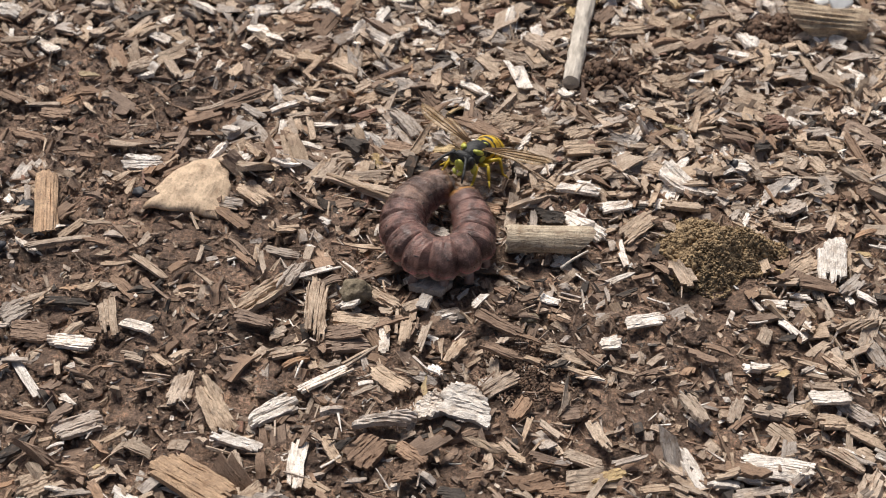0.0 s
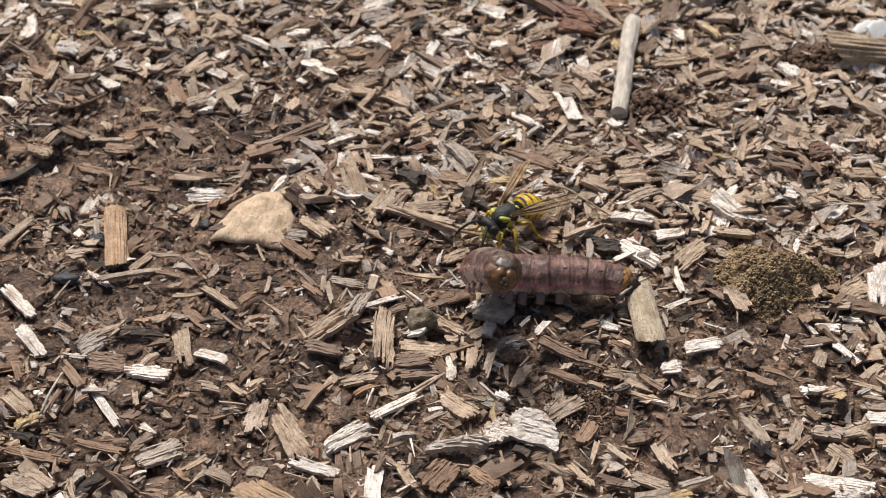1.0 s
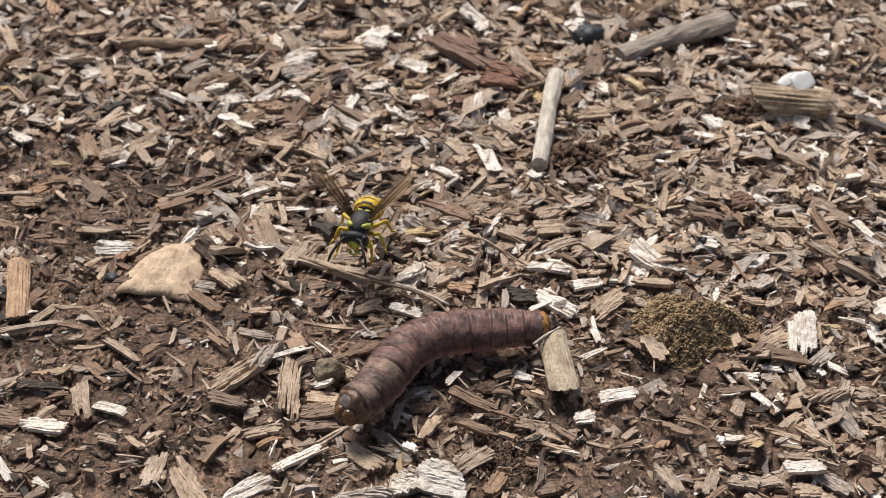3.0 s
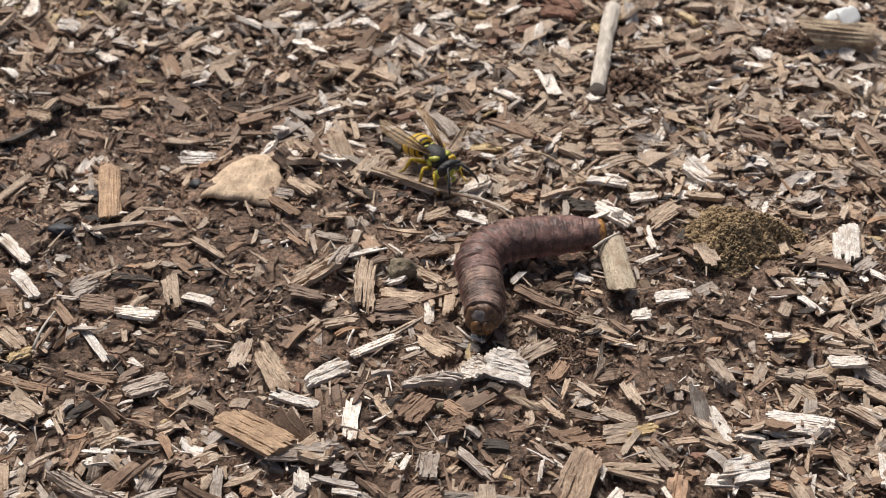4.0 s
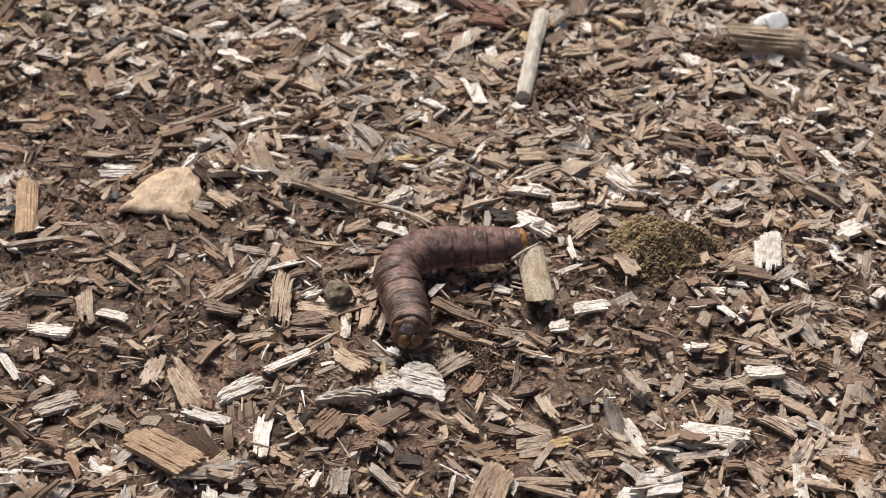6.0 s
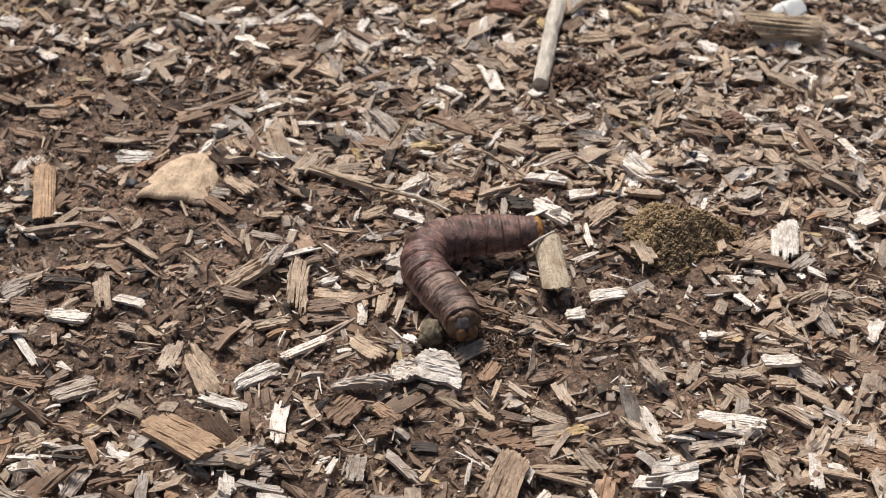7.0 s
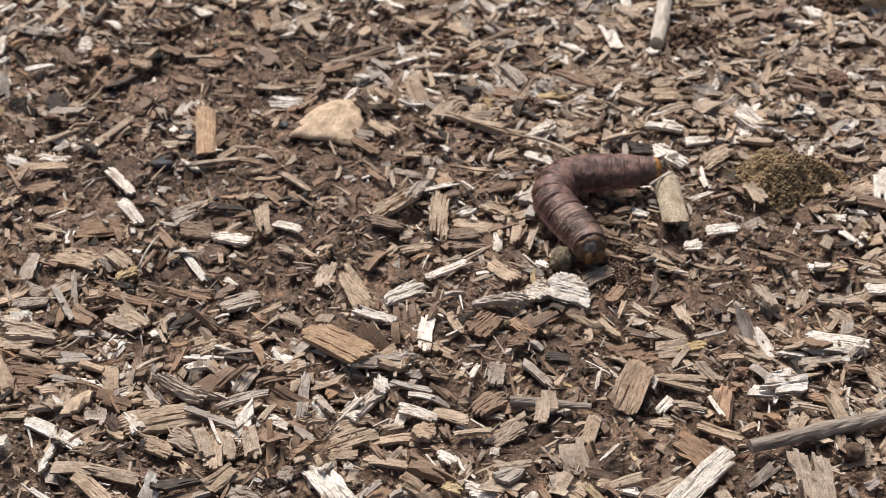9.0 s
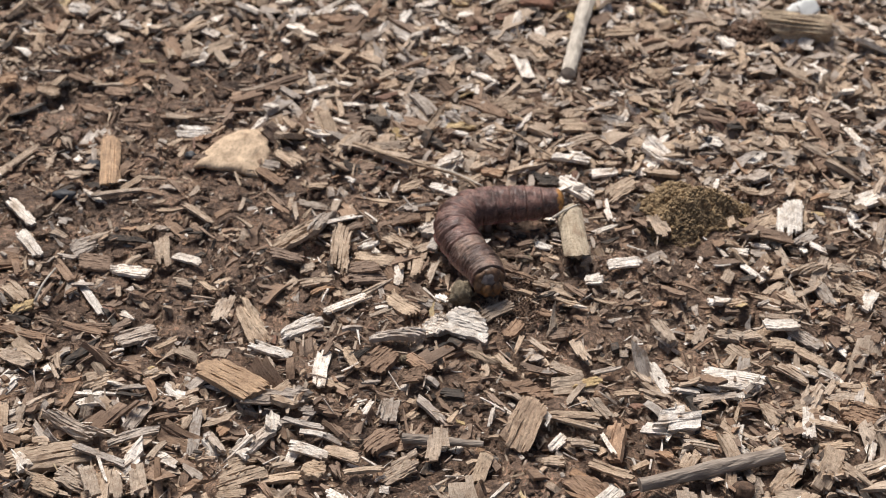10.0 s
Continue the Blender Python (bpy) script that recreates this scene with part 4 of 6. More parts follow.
splinter(45.5, 9.3, -19, 2.8, 2.5, "pale")
chip(49.4, 9.3, 14, 4.2, 2.3, "tan")
chip(55.7, 5.9, -5, 5.4, 1.5, "tan")
chip(56.1, 2.8, 6, 6, 2.3, "pale")
chip(60.5, 1.4, -40, 6.3, 2.6, "grey")
chip(56.4, -1, 3, 4.4, 2.9, "tan")
chip(60.6, -3.6, -25, 6, 2, "tan")
chip(42.2, 1.1, 73, 4.7, 1.9, "tan")
chip(47.3, 1, -25, 4.6, 3.2, "tan")
chip(48.5, -4, -44, 4.9, 2.9, "tan")
splinter(46.5, -5.9, 62, 4.9, 1.2, "tan")
splinter(25.2, -9.9, 19, 5.1, 1.3, "grey")
splinter(30.5, -4.3, -31, 3.8, 1.4, "tan")
chip(34.2, -10.4, -66, 8.1, 2.4, "pale")
chip(38.7, -13.9, 3, 4.7, 1.6, "pale")
chip(46.7, -10.4, -9, 9.9, 3.6, "pale")
chip(43.7, -15.1, 11, 7.8, 1.8, "grey")
chip(52.3, -18.1, -63, 5, 2.7, "tan")
chip(58, -20.7, 84, 7.8, 2.3, "pale")
chip(57.2, -8, -43, 5.8, 2.1, "tan")
chip(64.6, -14.1, 10, 5.4, 1.6, "tan")
splinter(62.8, -12.2, 56, 4.2, 1.5, "tan")
chip(66.7, -18.6, -19, 5.1, 4.6, "orange")
splinter(37.9, -21.5, 27, 1.6, 1.9, "pale")
chip(41.6, -23.3, -21, 4.7, 1.8, "orange")
splinter(48.4, -23.8, -35, 4.1, 1.1, "tan")
chip(42.7, -32.2, -56, 4.2, 2.6, "tan")
chip(37.9, -30.4, 70, 3.3, 2.3, "tan")
chip(52.8, -33.5, 51, 6.5, 3.3, "tan")
chip(25.5, -32.9, -31, 7.6, 1.7, "tan")
chip(61.8, -25.6, 16, 5.9, 1.9, "tan")
chip(66.9, -30, 24, 5.1, 2.2, "tan")
chip(61.1, -21.2, -20, 6.5, 1.6, "tan")
chip(-3.5, 26.7, -21, 7, 5.2, "flake")
chip(-5.3, 21.8, -9, 2.7, 2.4, "flake")
chip(-1.6, 20.1, 4, 4, 3.6, "grey")
chip(-4.9, 21.3, -28, 2.6, 2.7, "flake")
chip(-63.4, -33.7, 17, 13.3, 5.7, "tan")
chip(-80.0, -38.7, -30, 11.3, 2.3, "pale")
chip(-70.0, -46.2, -13, 10.7, 2.2, "tan")
chip(-71.0, -50.3, -38, 7.8, 2.4, "tan")
chip(-89.3, -15.6, -6, 9.3, 5.4, "tan")
chip(-90.7, -18.7, -1, 5.7, 2.7, "tan")
chip(-87.6, -24.4, -5, 9.1, 2.8, "brown")
chip(-83.8, -19.9, 7, 5.5, 1.4, "tan")
chip(-80.0, -30.2, -88, 4.5, 2.2, "tan")
chip(-91.1, -8.4, 6, 6.2, 2.1, "grey")
chip(-85.7, -7.5, -60, 9.8, 1.2, "grey")
chip(-84.5, -4.1, -78, 8.3, 1.3, "grey")
chip(-74.7, -11.6, -31, 6.4, 2.4, "tan")
chip(-91.6, -4.5, -27, 4.4, 2.5, "grey")
chip(-35.5, -46.3, -51, 8.6, 4.2, "pale")
chip(-42.1, -45.0, -24, 2.5, 3.2, "grey")
chip(-47.9, -50.5, -11, 4.5, 4.8, "grey")
chip(-33.7, -40.3, 6, 4.3, 2.2, "tan")
chip(-26.8, -42.1, -12, 6.7, 1.6, "tan")
chip(-21.0, -42.9, -5, 4.3, 2.1, "tan")
chip(-16.3, -46.1, -12, 3.1, 2.5, "yellow")
chip(-11.8, -46.9, -12, 5.2, 2.7, "pale")
chip(-7.0, -42.1, 7, 5.6, 1.9, "tan")
chip(2.6, -46.8, -32, 3.0, 3.9, "tan")
chip(9.9, -44.2, 17, 7.2, 1.8, "tan")
splinter(13.1, -48.0, -60, 3.1, 1.7, "tan")
chip(20.9, -44.6, 46, 15.8, 3.6, "pale")
chip(39.0, -42.5, -86, 10.9, 6.3, "tan")
chip(31.3, -41.5, 46, 6.8, 2.1, "grey")
chip(22.6, -37.0, -42, 7.6, 4.8, "brown")
chip(-82.8, 27.6, -47, 8.0, 2.5, "pale")
chip(-78.9, 17.5, -50, 7.3, 2.3, "pale")
chip(-96.7, 43.3, 47, 12.4, 1.4, "tan")
chip(-87.5, 44.3, 62, 11.1, 1.9, "tan")
chip(-97.1, 33.9, -6, 5.6, 2.1, "pale")
chip(-97.7, 29.9, 3, 8.5, 2.5, "tan")
chip(-99.9, 74.9, 25, 3.0, 4.0, "pale")
chip(-107.2, 64.4, 20, 5.7, 1.7, "pale")
chip(-95.8, 70.9, 14, 3.5, 4.0, "orange")
chip(-101.7, 20.5, 65, 4.8, 2.6, "tan")
chip(-93.2, 12.2, -15, 5.1, 1.5, "tan")
chip(-85.5, 4.2, -13, 8.7, 3.8, "tan")
chip(-78.2, 4.2, -45, 6.3, 3.0, "tan")
chip(-26.3, 113.3, 27, 6.3, 4.2, "grey")
chip(-11.2, 124.3, -27, 4.7, 4.3, "pale")
chip(-87.4, 100.9, -11, 4.7, 3.6, "pale")
chip(-78.6, 90.0, -42, 7.1, 2.0, "pale")
chip(-16.7, 120.9, 6, 7.1, 1.8, "tan")
chip(-19.9, 89.2, 11, 6.6, 3.9, "tan")
chip(-30.3, 100.5, 31, 4.4, 3.9, "orange")



def frayed(x, y, turn, length, width, tone):
    """A splintered piece of wood whose many fibres end far apart."""
    r = np.random.default_rng(len(laid) + 900)
    verts, faces, grain = chip_arrays(length * 1.15, width * 1.1, 0.9, int(min(15, max(9, width * 3))), 9, r, 0.16, 0.8)
    ob = new("frayed_wood_chip", wood_mesh("frayed_wood_chip", verts, faces, grain + r.uniform(0, 200, 2), np.tile(1.1 * wood_tint(tone, r), (len(verts), 1)), WOOD))
    ob.matrix_world = pose(x * MM, y * MM, (float(soil_height(x, y)) + 1.9) * MM, r.normal(0, 6), -5, turn)
    laid.append((x, y, 0.5 * (length + width)))
    tagged(ob, "splintered frayed wood chip with its fibres torn apart", "wood chip", group="wood chips on the soil")


frayed(-30.4, 22.5, 40, 10.0, 4.0, "tan")
frayed(-22.0, 19.2, 88, 10.5, 4.0, "tan")
frayed(62.9, 18.8, 28, 5.8, 3.2, "tan")
frayed(-26.0, 26.4, -109, 6.7, 2.6, "grey")
frayed(-30.2, -28.5, 54, 6.5, 3.3, "grey")
frayed(-60.6, -28.1, -32, 12.0, 3.2, "grey")
frayed(-10.5, -3.6, -4, 8.8, 2.9, "grey")
frayed(-11.7, 23.0, -37, 6.6, 2.6, "tan")

# ---- the litter under and between them ----
def litter():
    r = np.random.default_rng(11)
    big = [chip_arrays(1.0 * l, l * w, (0.05 + 0.042 * (k % 3)) * l, s, 4, np.random.default_rng(500 + k), 0.085)
           for k, (l, w, s) in enumerate([(6, q, 2 + n % 3 + (n > 26)) for n, q in enumerate(np.linspace(0.18, 0.85, 44))])]
    thin = [chip_arrays(5, q, 0.28, 1, 2, np.random.default_rng(700 + k), 0.05) for k, q in enumerate(np.linspace(0.3, 0.7, 8))]
    tones = ["pale", "grey", "tan", "brown", "dark", "yellow", "orange", "red"]
    chance = np.array([0.145, 0.14, 0.38, 0.27, 0.045, 0.008, 0.02, 0.012])
    chance = chance / chance.sum()
    dull = np.array([0.04, 0.09, 0.26, 0.46, 0.08, 0.0, 0.05, 0.02])
    centres = np.array(laid + [(a, b, 0.5 * (l + w)) for a, b, _, l, w, _ in loose])
    out = {}

    def add(name, proto, x, y, z, rx, ry, rz, size, tint):
        v, f, g = proto
        vs, fs, gs, ts, count = out.setdefault(name, [[], [], [], [], 0])
        vs.append(turned(v * size, x, y, z, rx, ry, rz))
        fs.append(f + count)
        gs.append(g * size + r.uniform(0, 300, 2))
        ts.append(np.tile(tint, (len(v), 1)))
        out[name][4] = count + len(v)

    for x, y, turn, length, width, tone in loose:
        q = np.random.default_rng(int(abs(x * 31 + y * 17)) + 3)
        thick = max(0.25, 0.2 + 0.1 * width)
        add("wood_chips", chip_arrays(length * 1.05, width, thick, int(min(6, max(1, round(width / 0.5)))), 4, q, 0.05), x, y,
            float(soil_height(x, y)) + 1.5 + thick / 2, q.normal(0, 5), q.normal(0, 4), turn, 1.0, wood_tint(tone, q))
    n = 16000
    xs, ys = r.uniform(-122, 128, n), r.uniform(-82, 192, n)
    xs, ys = np.r_[xs, r.uniform(-122, 128, 1200)], np.r_[ys, r.uniform(48, 192, 1200)]
    n = len(xs)
    keep = r.random(n) > np.clip(1.15 * bare(xs, ys) + 0.28 * (ys < 0), 0.0, 0.94)
    for x, y in zip(xs[keep], ys[keep]):
        size = np.clip(r.lognormal(-0.62, 0.42), 0.2, 1.3)
        d = np.hypot(centres[:, 0] - x, centres[:, 1] - y) / centres[:, 2]
        level = r.uniform(0.1, 0.6) if d.min() < 0.42 else r.uniform(0.1, 2.2)
        size *= 1.25 if y < 0 else (1.22 if y > 48 else 1.0)
        cat = math.hypot((x - 8) / 26, (y - 34) / 15) < 1
        if cat:
            size, level = min(size, 0.6), min(level, 0.6)
        k = min(len(big) - 1, int(r.beta(1.6, 2.0) * len(big)))
        turn = r.normal(0, 55) if r.random() < 0.6 else r.uniform(0, 180)
        tilt = 19 if not cat else 6
        far = chance * np.where(y > 45 or x > 46, [0.95, 1.0, 1.5, 0.8, 0.5, 1, 1, 1], [0.75, 1, 1, 1.25, 1, 1, 1, 1])
        add("wood_chips", big[k], x, y, float(soil_height(x, y)) + level, r.normal(0, tilt), r.normal(0, tilt), turn, size,
            wood_tint(r.choice(tones, p=dull if float(bare(x, y)) > 0.45 else far / far.sum()), r))
    n = 8500
    xs, ys = r.uniform(-122, 128, n), r.uniform(-82, 192, n)
    for x, y in zip(xs, ys):
        if r.random() < 0.7 * float(bare(x, y)):
            continue
        add("wood_splinters", thin[r.integers(len(thin))], x, y, float(soil_height(x, y)) + r.uniform(0.1, 1.6), r.normal(0, 14), r.normal(0, 14),
            r.uniform(0, 360), r.uniform(0.2, 0.9), wood_tint(r.choice(tones, p=chance), r))
    plain = [chip_arrays(7, q, 0.8, 1, 1, np.random.default_rng(900 + k), 0.04) for k, q in enumerate(np.linspace(1.2, 4.2, 12))]
    n = 11000
    xs, ys = r.uniform(-430, 430, n), r.uniform(-330, 520, n)
    for x, y in zip(xs, ys):
        if -120 < x < 126 and -80 < y < 190:
            continue
        add("wood_chips", plain[r.integers(12)], x, y, float(soil_height(x, y)) + r.uniform(0.3, 1.4), r.normal(0, 9), r.normal(0, 9), r.uniform(0, 360),
            r.uniform(0.8, 1.9), wood_tint(r.choice(tones, p=chance), r))
    bits = [chip_arrays(1.3, q, 0.08 + 0.07 * (k % 3), 1, 2, np.random.default_rng(800 + k), 0.12) for k, q in enumerate(np.linspace(0.2, 0.75, 16))]
    n = 42000
    xs, ys = r.uniform(-120, 124, n), r.uniform(-80, 170, n)
    hs, bs = soil_height(xs, ys), bare(xs, ys)
    for x, y, h, b in zip(xs, ys, hs, bs):
        if r.random() < 0.12 * b:
            continue
        add("wood_fragments", bits[r.integers(16)], x, y, h + r.uniform(-0.05, 0.3 if b > 0.4 else (0.9 if r.random() < 0.6 else 1.9)), r.normal(0, 22), r.normal(0, 22), r.uniform(0, 360),
            np.clip(r.lognormal(0.2, 0.5), 0.5, 3.6) * (1.15 if b > 0.5 else 1), wood_tint(r.choice(tones, p=dull), r))
    words = {"wood_fragments": ("tiny broken brown wood fragments strewn over damp soil", "wood fragments"),
             "wood_chips": ("dense litter of small weathered wood chips on soil", "wood chips"),
             "wood_splinters": ("thin broken wood splinters strewn over the soil", "wood splinters")}
    for name, (vs, fs, gs, ts, _) in out.items():
        ob = new(name, wood_mesh(name, np.vstack(vs), np.vstack(fs), np.vstack(gs), np.vstack(ts), MUDDY if name == "wood_fragments" else WOOD))
        tagged(ob, *words[name], kind="stuff")


litter()


def lumps(name, places, sizes, material, label, category, seed, wild=0.35, level=1):
    """Many small clods in one mesh."""
    r = np.random.default_rng(seed)
    bm = bmesh.new()
    bmesh.ops.create_icosphere(bm, subdivisions=level, radius=1)
    bm.verts.ensure_lookup_table()
    base = np.array([v.co for v in bm.verts])
    tri = np.array([[v.index for v in f.verts] for f in bm.faces])
    bm.free()
    vs, fs = [], []
    for k, (p, s) in enumerate(zip(places, sizes)):
        m = np.array(Euler(r.uniform(0, 6.28, 3)).to_matrix())
        v = base * (1 + wild * r.uniform(-1, 1, (len(base), 1))) * s * np.array([1, r.uniform(0.7, 1), r.uniform(0.6, 0.9)])
        vs.append((v @ m.T + p) * MM)
        fs.append(tri + k * len(base))
    ob = mesh_object(name, np.vstack(vs), np.vstack(fs), material, level > 1)
    return tagged(ob, label, category, kind="stuff")


def clods():
    r = np.random.default_rng(21)
    n = 52000
    xs, ys = r.uniform(-120, 124, n), r.uniform(-80, 165, n)
    keep = r.random(n) < 0.06 + 0.94 * bare(xs, ys)
    xs, ys = xs[keep], ys[keep]
    s = np.clip(r.lognormal(-1.25, 0.5, len(xs)), 0.11, 0.8)
    lumps("soil_clods", np.stack([xs, ys, soil_height(xs, ys) - 0.22 * s], 1), s, CRUMB, "loose dark clods and crumbs of damp soil", "soil clods", 22, 0.5)
    bm = bmesh.new()
    bmesh.ops.create_icosphere(bm, subdivisions=3, radius=1)
    bm.verts.ensure_lookup_table()
    base = np.array([v.co for v in bm.verts])
    tri = np.array([[v.index for v in f.verts] for f in bm.faces])
    bm.free()
    vs, fs = [], []
    while len(vs) < 260:
        x, y = r.uniform(-105, 70), r.uniform(-40, 95)
        if r.random() > float(bare(x, y)) ** 1.5:
            continue
        size = np.clip(r.lognormal(0.25, 0.4), 0.7, 3.0) * (0.6 if math.hypot((x - 8) / 28, (y - 36) / 18) < 1 else 1)
        off = r.uniform(0, 90, 3)
        push = np.array([1 + 0.42 * noise.noise(Vector(v * 1.5 + off)) + 0.30 * noise.noise(Vector(v * 3.7 + off)) + 0.18 * noise.noise(Vector(v * 8 + off)) for v in base])
        m = np.array(Euler((0, 0, r.uniform(0, 6.28))).to_matrix())
        v = (base * push[:, None] * size * np.array([1.5, 1.1, 0.34])) @ m.T
        vs.append((v + np.array([x, y, float(soil_height(x, y)) - 0.02 * size])) * MM)
        fs.append(tri + (len(vs) - 1) * len(base))
    tagged(mesh_object("soil_lumps", np.vstack(vs), np.vstack(fs), SOIL, True), "lumpy brown clods of damp bare soil", "soil clods", kind="stuff")
    cx, cy = 10.9, 8.3
    n = 700
    a, d = r.uniform(0, 6.28, n), np.sqrt(r.random(n))
    xs, ys = cx + 7.5 * d * np.cos(a), cy + 7.5 * d * np.sin(a)
    lumps("rotten_wood_crumbs", np.stack([xs, ys, soil_height(xs, ys) + 0.6 * (1 - d) + r.uniform(0.0, 0.5, n)], 1), r.uniform(0.08, 0.34, n), RUST,
          "reddish brown crumbs of rotten wood on soil", "wood crumbs", 23, 0.5)
    cx, cy = 42.8, 35.2
    for (cx2, cy2), wide, deep, high, seed in (((28.4, 84.1), 7.0, 4.8, 3.2, 25), ((62.1, 102.0), 6.0, 4.0, 2.2, 26)):
        n = 420
        a, d = r.uniform(0, 6.28, n), np.sqrt(r.random(n))
        xs, ys = cx2 + wide * d * np.cos(a), cy2 + deep * d * np.sin(a)
        zs = soil_height(xs, ys) + 0.8 + high * (1 - d ** 1.6) * r.uniform(0.4, 1, n)
        lumps("rotten_wood_clump", np.stack([xs, ys, zs], 1), r.uniform(0.25, 0.95, n), RUST, "dark brown crumbling clump of rotten wood", "rotten wood", seed, 0.55)
    for name, n, small, large, level in (("soil_mound", 900, 0.45, 0.85, 2), ("soil_granules", 7500, 0.14, 0.36, 1)):
        a, d = r.uniform(0, 6.28, n), np.sqrt(r.random(n)) * (1.0 if level == 2 else 1.14)
        q = 1 + 0.18 * np.sin(3 * a + 1) + 0.08 * np.sin(7 * a)
        xs, ys = cx + 8.6 * d * q * np.cos(a), cy + 7.2 * d * q * np.sin(a)
        hump = 6.0 * np.clip(1 - d ** 1.5, 0, 1) * (1 + 0.22 * lattice(xs, ys, 3.2, 8)) + 0.9 * np.abs(lattice(xs, ys, 1.7, 9)) * (d < 0.95)
        high = hump if level == 1 else hump - 0.55
        lumps(name, np.stack([xs, ys, soil_height(xs, ys) + 0.25 + high + (r.uniform(-0.1, 0.55, n) if level == 1 else 0)], 1), r.uniform(small, large, n), CAST,
              "small heap of crumbly ochre-brown soil" if level == 2 else "fine ochre-brown soil granules covering a heap", "soil mound", 24, 0.3, level)


clods()


# ---- sticks, stones and bark ----
def rod(name, x1, y1, x2, y2, r1, r2, material, label, category, seed, lift=0.0, sides=18, flat=1.0):
    """A stick between two places in the plan, with knots and uneven bark; its centre line lies a radius above the litter."""
    r = random.Random(seed)
    length, n = math.hypot(x2 - x1, y2 - y1), 14
    path, radii = [], []
    for k in range(n + 1):
        f = k / n
        path.append((length * (f - 0.5), 0.10 * r1 * math.sin(5 * f + seed), 0.12 * r1 * math.sin(3 * f + 2 * seed)))
        radii.append((r1 + (r2 - r1) * f) * (1 + 0.09 * r.uniform(-1, 1)))
    ob = part(name, tube(path, radii, sides, 0.16, seed, flat=flat), material, None, smooth=False)
    z = float(soil_height((x1 + x2) / 2, (y1 + y2) / 2)) + 1.1 + 0.9 * max(r1, r2) * flat + lift
    ob.matrix_world = pose((x1 + x2) / 2 * MM, (y1 + y2) / 2 * MM, z * MM, 0, 0, math.degrees(math.atan2(y2 - y1, x2 - x1)))
    return tagged(ob, label, category)


def stone(name, x, y, radii, material, label, category, seed, turn=0):
    ob = part(name, ball((0, 0, 0), radii, u=22, v=14, lump=0.28, seed=seed), material, None)
    ob.matrix_world = pose(x * MM, y * MM, (float(soil_height(x, y)) + 0.5 + 0.85 * radii[2]) * MM, 0, 0, turn)
    return tagged(ob, label, category)


rod("stick", 25.8, 112.2, 20.5, 80.7, 1.75, 1.55, STICK, "pale bleached straight stick lying on mulch", "stick", 3)
rod("branch", 29.6, -36.9, 52.7, -28.8, 1.15, 1.3, DRIFT, "grey-brown weathered branch lying across the mulch", "branch", 4)
rod("twig", -7.9, -27.8, 5.2, -28.6, 0.85, 0.5, DRIFT, "thin brown twig lying on wood chips", "twig", 5)
rod("weathered_log", 39.2, 119.9, 63.4, 133.8, 2.2, 3.0, DRIFT, "grey weathered piece of branch on the mulch", "branch", 6, 0.0, 18, 0.7)
rod("bark_branch", -62.9, 120.7, -44.3, 121.4, 1.3, 0.9, BARK, "brown bark-covered broken branch on the mulch", "branch", 7)
rod("straw", -22.2, 52.4, -11.1, 45.8, 0.32, 0.28, STICK, "thin straw-coloured stalk on the mulch", "stalk", 8)


def slab(name, across, depth, thick, rise, arch, seed, tint, material, label):
    """A slab of bark, straight at its near edge and arched at the far one, domed above, with a worn rim; its fibres fan out."""
    n, m = 30, 20
    verts, grain = [], []
    for side in (0, 1):
        for i in range(m + 1):
            for j in range(n + 1):
                u, v = 2 * j / n - 1, i / m
                half = 0.5 * across * (1 - arch * max(0, v) ** 2.2) * (1 + 0.05 * noise.noise(Vector((v * 3, seed, u > 0))))
                x = u * half + 0.16 * across * v + 0.22 * noise.noise(Vector((v * 6, u * 5, seed + 20)))
                y = depth * (v - 0.5) * (1 - 0.22 * u * u * v) + (0.5 * noise.noise(Vector((u * 2, seed, 1 if v < 0.5 else 5))) + 0.15 * noise.noise(Vector((u * 9, seed, 3 if v < 0.5 else 7)))) * (2 * v - 1)
                z = rise * (math.sin(math.pi * (0.22 + 0.62 * v)) * (1 - 0.62 * u * u)) + 0.5 * noise.noise(Vector((x * 0.35, y * 0.35, seed))) + 0.16 * noise.noise(Vector((x * 1.5, y * 0.7, seed)))
                rim = max(0, (max(abs(u), abs(2 * v - 1)) - 0.86) / 0.14) ** 2
                verts.append((x, y, z - 0.35 * thick * rim - (thick * (1 - 0.4 * rim) if side else 0)))
                grain.append((y + depth, 0.5 * across * u))
    w, o = n + 1, (n + 1) * (m + 1)
    faces = []
    for i in range(m):
        for j in range(n):
            p = i * w + j
            faces += [(p, p + 1, p + w + 1, p + w), (o + p, o + p + w, o + p + w + 1, o + p + 1)]
    for i in range(m):
        for p, d in ((i * w, 0), (i * w + n, 1)):
            faces.append((p, p + w, o + p + w, o + p) if d == 0 else (p, o + p, o + p + w, p + w))
    for j in range(n):
        for p, d in ((j, 0), (m * w + j, 1)):
            faces.append((p, o + p, o + p + 1, p + 1) if d == 0 else (p, p + 1, o + p + 1, o + p))
    me = wood_mesh(name, np.array(verts), np.array(faces), np.array(grain), np.tile(tint, (len(verts), 1)), material)
    me.polygons.foreach_set("use_smooth", [True] * len(me.polygons))
    return tagged(new(name, me), label, "bark")


